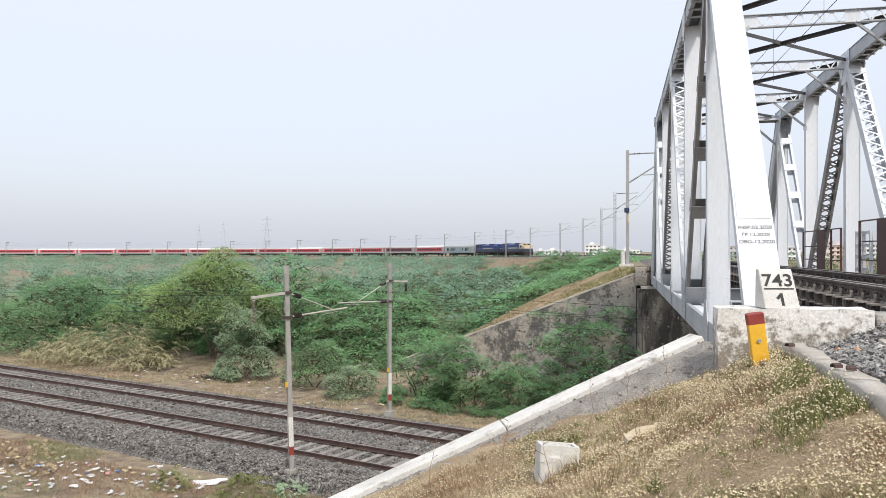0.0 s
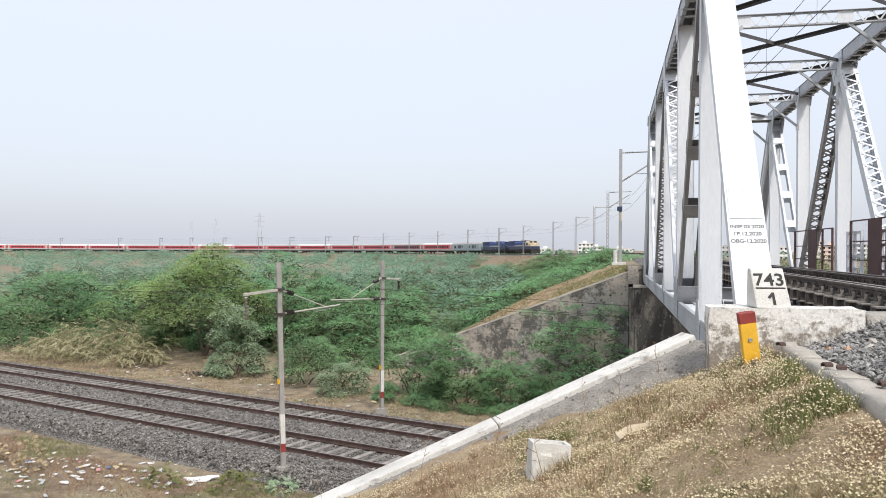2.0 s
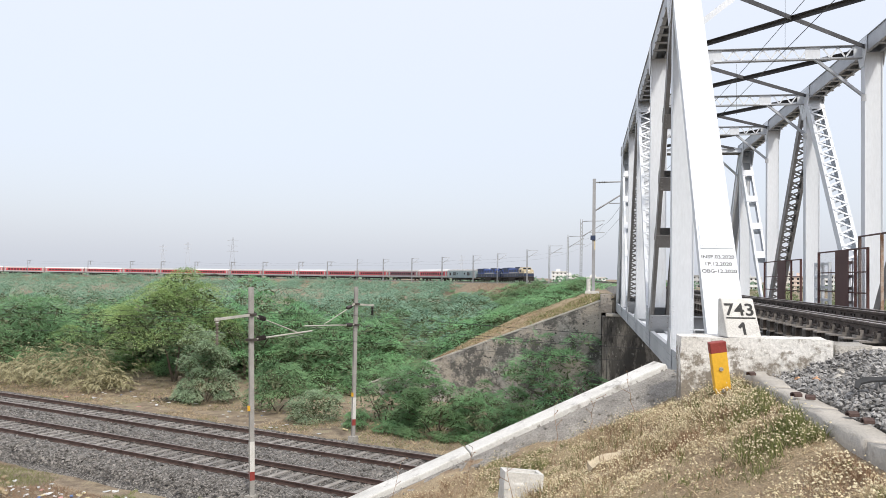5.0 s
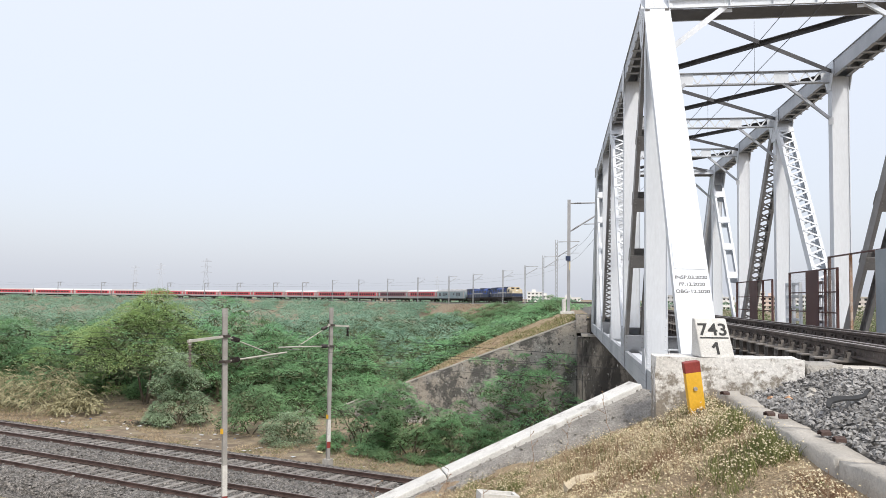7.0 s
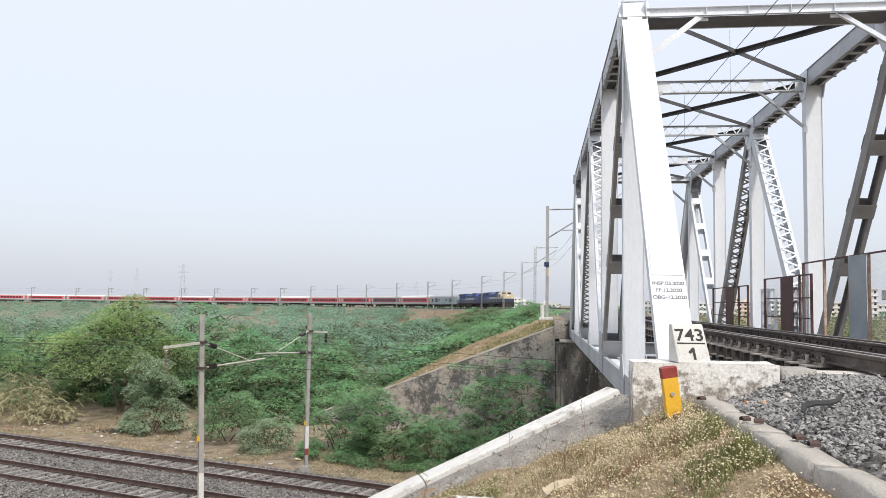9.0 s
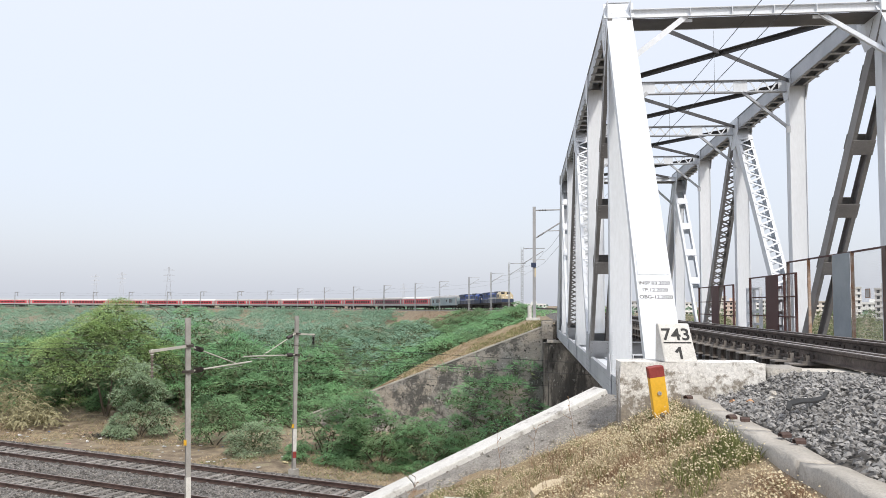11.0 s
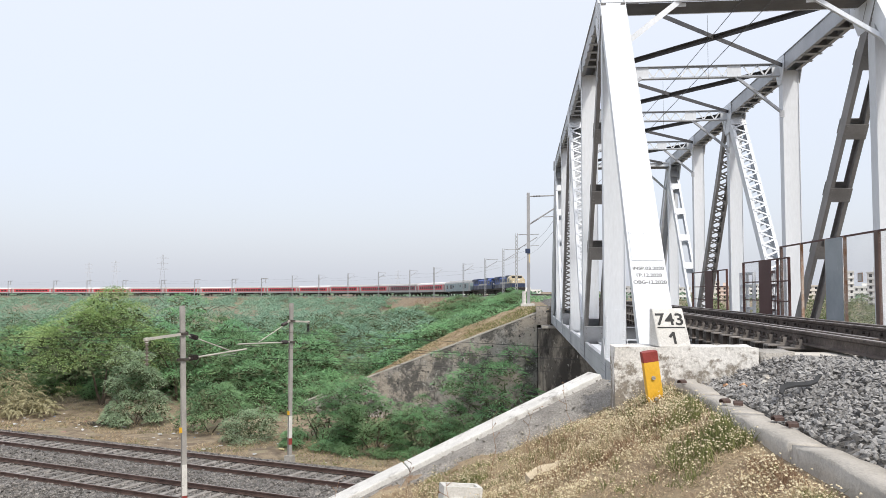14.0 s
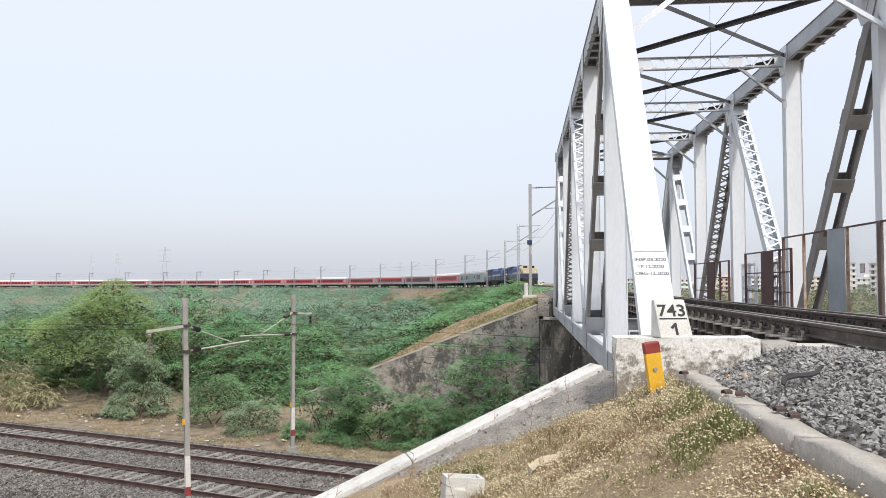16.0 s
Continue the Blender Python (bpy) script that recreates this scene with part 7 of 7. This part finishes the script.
def shoulder_z(l, dy):
    x, y = -3.5 - l * math.cos(WING), 32.75 + l * math.sin(WING) + dy
    return max(bank_top(x, y) + 0.02, min(RAIL_Z - 0.5, 5.77 - 0.375 * l + 0.11 * dy))


def build_shoulder():
    """Earth filled up behind the far wing wall."""
    g = Geo()
    n, m = 54, 20
    for i in range(n + 1):
        l = -0.6 + 14.0 * i / n
        for j in range(m + 1):
            dy = -0.06 + (shoulder(l) + 0.8) * j / m
            x, y = -3.5 - l * math.cos(WING), 32.75 + l * math.sin(WING) + dy
            g.v.append((x, y, shoulder_z(l, dy) + 0.06 * noise.noise(Vector((x * 1.5, y * 1.5, 0))) - (0.5 if j == m else 0)))
    g.f = [(i * (m + 1) + j, i * (m + 1) + j + 1, (i + 1) * (m + 1) + j + 1, (i + 1) * (m + 1) + j) for i in range(n) for j in range(m)]
    solid("bank_shoulder", g, DRY_GROUND, "dry grassy earth filled up behind the far wing wall", "embankment", smooth=True)


build_shoulder()


def grass_far():
    rng = random.Random(31)
    straw, green, red = Geo(), Geo(), Geo()
    for i in range(26000):  # strip behind the far wing wall
        l = rng.uniform(-0.5, 12.8)
        dy = shoulder(l) * rng.random() ** 1.3 + rng.uniform(0, 0.4)
        x, y = -3.5 - l * math.cos(WING), 32.9 + l * math.sin(WING) + dy
        q = noise.noise(Vector((x * 0.5, y * 0.35, 0))) + 0.5 * noise.noise(Vector((x * 1.7, y * 1.2, 3)))
        k = rng.random() * 0.7 + q
        g = red if k < 0.3 else straw
        if l < 4.5 and rng.random() < 0.75 - 0.1 * l or rng.random() < 0.2:
            g = green
        blade(g, (x, y, shoulder_z(l, dy) - 0.04), rng.uniform(0.03, 0.15) * (1.0 + 0.9 * q), 0.15, 0.06, rng)
    for i in range(5000):  # dry brush on the bare stretches of the far bank
        sl = rng.uniform(190, 236) if i % 4 else rng.uniform(262, 276)
        x, y, z, h = line_at(sl, 3.6 + 7.5 * rng.random())
        blade(straw if rng.random() < 0.22 else red, (x, y, bank_top(x, y) - 0.05), rng.uniform(0.1, 0.5), 0.6, 0.08, rng)
    for i in range(52000):  # strip between the tracks and the scrub
        u, w = rng.uniform(-75, 0), 6.0 + abs(rng.gauss(0, 4.5))
        q = trk(u, w)
        if noise.noise(Vector((q.x * 0.25, q.y * 0.25, 9))) < -0.28:
            continue
        k = noise.noise(Vector((q.x * 0.4, q.y * 0.4, 4)))
        g = green if k > 0.05 and rng.random() < 0.45 else (red if rng.random() < 0.08 else straw)
        blade(g, (q.x, q.y, ground_z(q.x, q.y) - 0.02), rng.uniform(0.03, 0.16), 0.16, 0.046, rng)
    for i in range(48000):  # rough ground on the near side of the tracks
        u, w = rng.uniform(-45, -4), -4.9 - abs(rng.gauss(0, 3.5))
        q = trk(u, w)
        k = noise.noise(Vector((q.x * 0.35, q.y * 0.35, 4)))
        if w > -6.0 and k < 0.1:
            continue
        g = green if k > 0.16 else (red if rng.random() < 0.93 else straw)
        blade(g, (q.x, q.y, ground_z(q.x, q.y) - 0.02), rng.uniform(0.04, 0.2), 0.16, 0.022, rng)
    for nm, g, m, lb in (("far_dry_grass", straw, STRAW, "dry grass along the tracks and wall tops"), ("far_green_grass", green, GREEN_GRASS, "patches of low green grass by the tracks"),
                         ("far_withered_weeds", red, RED_GRASS, "withered brown weeds by the tracks")):
        tagged(part(nm, g, m), lb, "grass", kind="stuff")


grass_far()


# ---------------------------------------------------------------- stones of the lower ballast
def lower_stones():
    rng = random.Random(41)
    g = Geo()
    for i in range(27000):
        u = rng.uniform(-42, 2)
        w = rng.uniform(-4.7, 5.6)
        if min(abs(abs(w - c) - 0.872) for c in (-2.03, 2.03)) < 0.09:
            continue
        t = abs(abs(w) - 2.03)
        z = -0.205 if t < 0.85 else (-0.15 if abs(w) < 3.6 else -0.15 - (abs(w) - 3.6) * 0.29)
        if min(abs(w - 2.03), abs(w + 2.03)) < 1.36:
            k = (u + 70) / 0.62
            if abs(k - round(k)) * 0.62 < 0.16:
                continue
        q = trk(u, w, z + rng.uniform(-0.02, 0.02))
        g.stone(q, rng.uniform(0.035, 0.07), rng)
    tagged(part("ballast_stones", g, LOW_STONES), "coarse grey crushed ballast stones between the rails", "ballast stones", kind="stuff")


LOW_STONES = surface("dark_ballast_stone", (0.115, 0.108, 0.10), (0.24, 0.225, 0.208), 3.0, 0.95, 0, 0.2, 60, 0.12, island=0.6)
lower_stones()


# ---------------------------------------------------------------- rough apron under the near coping
def apron():
    RUBBLE = surface("rough_mortared_rubble", (0.28, 0.262, 0.235), (0.39, 0.366, 0.33), 4.0, 0.95, 0, 1.0, 50, 0.45, stain=(0.20, 0.18, 0.155), stain_scale=14, stain_at=0.62, bump_dist=0.04)
    g = Geo()
    n, m = 150, 14
    for i in range(n + 1):
        l = 9.0 * i / n
        for j in range(m + 1):
            x = -3.5 - l * math.cos(WING)
            off = 0.285 + (max(0.05, 0.95 - 0.2 * l) + 0.12 * noise.noise(Vector((l * 1.5, 2, 0)))) * j / m
            x2, y2 = x + off * math.sin(WING) * 0.6, -0.45 - l * math.sin(WING) - off * math.cos(WING)
            z = 5.93 - 0.418 * l
            zb = bank_z(x2, y2) - 0.04
            t = j / m
            g.v.append((x2, y2, z * (1 - t * t) + max(zb, -2) * t * t + t * (0.07 * noise.noise(Vector((x2 * 5, y2 * 5, 0))) + 0.05 * noise.noise(Vector((x2 * 14, y2 * 14, 0))))))
    g.f = [(i * (m + 1) + j, i * (m + 1) + j + 1, (i + 1) * (m + 1) + j + 1, (i + 1) * (m + 1) + j) for i in range(n) for j in range(m)]
    solid("rubble_apron", g, RUBBLE, "rough mortared rubble apron behind the coping", "apron", smooth=True)

    rng = random.Random(61)
    h = Geo()
    for k in range(1800):
        q = g.v[rng.randrange(len(g.v))]
        h.stone((q[0] + rng.uniform(-0.05, 0.05), q[1] + rng.uniform(-0.05, 0.05), q[2] - 0.012), rng.uniform(0.008, 0.022), rng)
    tagged(part("apron_rubble", h, RUBBLE), "small rubble set in the rough apron", "rubble", kind="stuff")


apron()


# ---------------------------------------------------------------- litter
def litter():
    rng = random.Random(51)
    mats = [surface("litter_" + nm, c, tuple(min(0.9, v * 1.15) for v in c), 6, 0.5, 0, 0, 20, 0.1)
            for nm, c in (("white", (0.66, 0.66, 0.66)), ("grey", (0.45, 0.46, 0.46)), ("cream", (0.58, 0.50, 0.30)), ("blue", (0.08, 0.20, 0.48)), ("pink", (0.55, 0.28, 0.27)), ("clear", (0.55, 0.57, 0.58)))]
    names = ("white crumpled plastic bag lying on dry earth", "grey crumpled plastic scrap lying on dry earth", "cream torn sack scrap lying on dry earth",
             "blue plastic scrap lying on dry earth", "faded pink plastic scrap lying on dry earth", "clear crumpled plastic wrapper lying on dry earth")
    shapes = []
    for k in range(8):
        g = fine_box(-0.5, 0.5, -0.35, 0.35, 0, 0.35, 0.2)
        ph = Vector((k * 11.3, 0, 0))
        g.v = [tuple(Vector((p[0], p[1], p[2])) + Vector((noise.noise(Vector(p) * 3 + ph), noise.noise(Vector(p) * 3 + ph + Vector((0, 20, 0))), 0.8 * noise.noise(Vector(p) * 4 + ph + Vector((0, 0, 20))))) * 0.42) for p in g.v]
        shapes.append(g)
    spots = []
    for i in range(150):
        spots.append((rng.gauss(-21.8, 3.0), rng.gauss(11.9, 1.1), rng.uniform(0.05, 0.2)))
    for i in range(80):
        q = trk(rng.uniform(-40, -10), rng.uniform(6.4, 11.5))
        spots.append((q.x, q.y, rng.uniform(0.07, 0.2)))
    for x, y, s in spots:
        k = rng.choices(range(6), (40, 14, 14, 10, 5, 17))[0]
        g = shapes[rng.randrange(8)]
        me = g.mesh("litter")
        me.materials.append(mats[k])
        ob = tagged(part("litter", me, None), names[k], "litter", "scattered litter")
        ob.matrix_world = pose(x, y, ground_z(x, y) + 0.05, 0, 0, rng.uniform(0, 360)) @ Matrix.Diagonal((s * rng.uniform(0.7, 1.5), s * rng.uniform(0.5, 1.0), s * rng.uniform(0.25, 0.7), 1))
    g = shapes[0].mesh("plastic_sheet")
    g.materials.append(mats[0])
    ob = tagged(part("plastic_sheet", g, None), "pale plastic sheet spread beside the ballast", "litter")
    ob.matrix_world = pose(-17.6, 12.9, ground_z(-17.6, 12.9), 0, 0, 20) @ Matrix.Diagonal((0.95, 0.6, 0.22, 1))


litter()


# ---------------------------------------------------------------- town, pylons
PLASTER = [surface("plaster_" + n, c, tuple(v * 1.1 for v in c), 0.15, 0.85, 0, 0, 2, 0.06) for n, c in
           (("white", (0.70, 0.70, 0.68)), ("cream", (0.62, 0.59, 0.54)), ("pink", (0.62, 0.52, 0.46)), ("grey", (0.50, 0.50, 0.50)))]


def house(bearing, dist, w, d, h, k, floors, bays):
    b = radians(bearing)  # to the right of the bridge's line
    x, y = EYE[0] + dist * math.sin(b), EYE[1] + dist * math.cos(b)
    th = thing("apartment_building", ("white", "cream", "pinkish", "grey")[k] + " plastered flat-roofed town building", "building", pose(x, y, -1, 0, 0, -bearing), group="town buildings")
    part("wall", Geo().box(-w / 2, w / 2, 0, d, 0, h), PLASTER[k], th)
    part("roof", Geo().box(-w / 2 - 0.3, w / 2 + 0.3, -0.3, d + 0.3, h, h + 0.4).box(-w * 0.2, w * 0.05, d * 0.3, d * 0.6, h + 0.4, h + 2.6), PLASTER[k], th)
    for f in range(floors):
        z = h * (f + 0.5) / floors
        for i in range(bays):
            xx = -w / 2 + w * (i + 0.5) / bays
            ww = w / bays * 0.42
            part("window", Geo().box(xx - ww / 2, xx + ww / 2, -0.06, 0.02, z - 0.7, z + 0.7), PANE, th)
        part("ledge", Geo().box(-w / 2 - 0.25, w / 2 + 0.25, -0.5, 0.1, z + 1.0, z + 1.15), PLASTER[k], th)


for b, dist, w, d, h, k, fl, bays in ((21.5, 470, 7.5, 10, 18.5, 0, 6, 3), (23.3, 430, 9, 10, 17.0, 3, 6, 3), (22.7, 600, 16, 12, 11, 0, 3, 5), (19.2, 560, 14, 12, 11.5, 1, 4, 4),
                                      (25.9, 520, 18, 14, 13, 0, 4, 5), (14.2, 560, 13, 12, 11, 2, 4, 4), (13.0, 620, 16, 12, 15, 1, 4, 4), (15.3, 640, 20, 12, 13, 0, 4, 6),
                                      (11.0, 700, 20, 12, 11, 0, 3, 6), (17.0, 700, 22, 14, 13, 0, 4, 6), (8.2, 760, 24, 14, 12, 3, 3, 6),
                                      (-5.6, 800, 9, 12, 8, 0, 3, 3), (-4.7, 900, 20, 12, 8.5, 0, 2, 5), (-1.9, 820, 16, 14, 14, 0, 4, 4), (-1.1, 900, 18, 14, 11, 0, 3, 4), (0.6, 950, 26, 14, 9, 0, 2, 6)):
    house(b, dist, w, d, h, k, fl, bays)


def pylon(bearing, dist, h, steel=None):
    b = radians(bearing)  # to the left
    x, y = EYE[0] - dist * math.sin(b), EYE[1] + dist * math.cos(b)
    th = thing("power_pylon", "distant grey steel lattice power pylon", "pylon", pose(x, y, -1, 0, 0, bearing), group="power pylons")
    t = 0.10 * dist / 900
    g = Geo()

    def half(z):
        return h * 0.09 * (1 - z / h) ** 1.3 + h * 0.012
    zs = [h * i / 9 for i in range(10)]
    for z0, z1 in zip(zs, zs[1:]):
        a, c = half(z0), half(z1)
        for sx in (-1, 1):
            for sy in (-1, 1):
                g.beam((sx * a, sy * a, z0), (sx * c, sy * c, z1), t * 1.6, t * 1.6)
            g.beam((-a * sx, -a, z0), (c * sx, -c, z1), t, t)
    part("tower", g, steel or HAZE_STEEL, th)
    for z in (0.66, 0.79, 0.92):
        part("cross_arm", Geo().beam((-h * 0.13, 0, h * z), (h * 0.13, 0, h * z), t * 2, t * 2).beam((-h * 0.13, 0, h * z), (0, 0, h * (z + 0.04)), t, t).beam((h * 0.13, 0, h * z), (0, 0, h * (z + 0.04)), t, t), steel or HAZE_STEEL, th)


pylon(25.43, 900, 46, MAST_STEEL)
pylon(28.43, 2000, 78)
pylon(30.06, 2600, 90)
pylon(9.0, 1300, 42)


# ---------------------------------------------------------------- weeds by the litter
for i, (x, y, r, h, m) in enumerate(((-18.2, 11.6, 0.6, 0.6, GREEN_GRASS), (-15.8, 12.0, 0.8, 0.55, GREEN_GRASS), (-16.6, 13.3, 0.35, 0.35, GREEN_GRASS), (-22.9, 11.6, 0.4, 1.2, STRAW), (-24.8, 12.0, 0.4, 0.9, STRAW), (-14.6, 12.6, 0.5, 0.5, LEAF_BLUE))):
    th = thing("weed_clump", "clump of bright green weeds on dry earth" if m is GREEN_GRASS else "clump of pale dry weeds on dry earth", "weed", pose(x, y, ground_z(x, y) - 0.03), group="weeds beside the litter")
    part("leaves", crown_leaves(Geo(), random.Random(90 + i), r, h, 90, 5, 0.12, 0.035, 0.5, 0.05), m, th)


# ---------------------------------------------------------------- weep holes of the far wing wall
for i, (l, dz) in enumerate(((1.0, 0.9), (2.6, 0.9), (1.9, 2.4), (4.4, 1.0), (6.6, 1.0), (8.6, 1.0), (3.6, 2.6))):
    x, y = -3.5 - l * math.cos(WING), 32.75 + l * math.sin(WING)
    z = 5.78 - 0.375 * l - dz
    nx, ny = -math.sin(WING), -math.cos(WING)
    p = Vector((x + nx * 0.296, y + ny * 0.296, z))
    tagged(part("weep_pipe", Geo().tube(p - Vector((nx, ny, 0)) * 0.1, p + Vector((nx, ny, 0)) * 0.02, 0.055, n=10), BLACK), "dark drain pipe end in the wing wall", "drain pipe", "weep pipes", "")

_ash = Geo()
_rs = random.Random(71)
for i in range(420):  # burnt twigs and ash in the clearing
    x, y = _rs.gauss(-28.6, 0.8), _rs.gauss(33.2, 0.35)
    a = _rs.uniform(0, 6.283)
    leaflet(_ash, Vector((x, y, ground_z(x, y) + _rs.uniform(0.0, 0.12))), Vector((math.cos(a), math.sin(a), _rs.uniform(-0.1, 0.4))) * _rs.uniform(0.1, 0.35), Vector((-math.sin(a), math.cos(a), 0)) * 0.03)
tagged(part("burnt_twigs", _ash, BLACK), "charred twigs and ash on bare earth", "ash", kind="stuff")

th = tagged(part("wooden_stump", lump(Geo().tube((0, 0, -0.2), (0.06, 0, 1.15), 0.16, 0.12, n=9), random, 0.05, 3), BARK), "short weathered wooden stump in the clearing", "stump")
th.location = (-29.6, 35.4, ground_z(-29.6, 35.4))

motions()
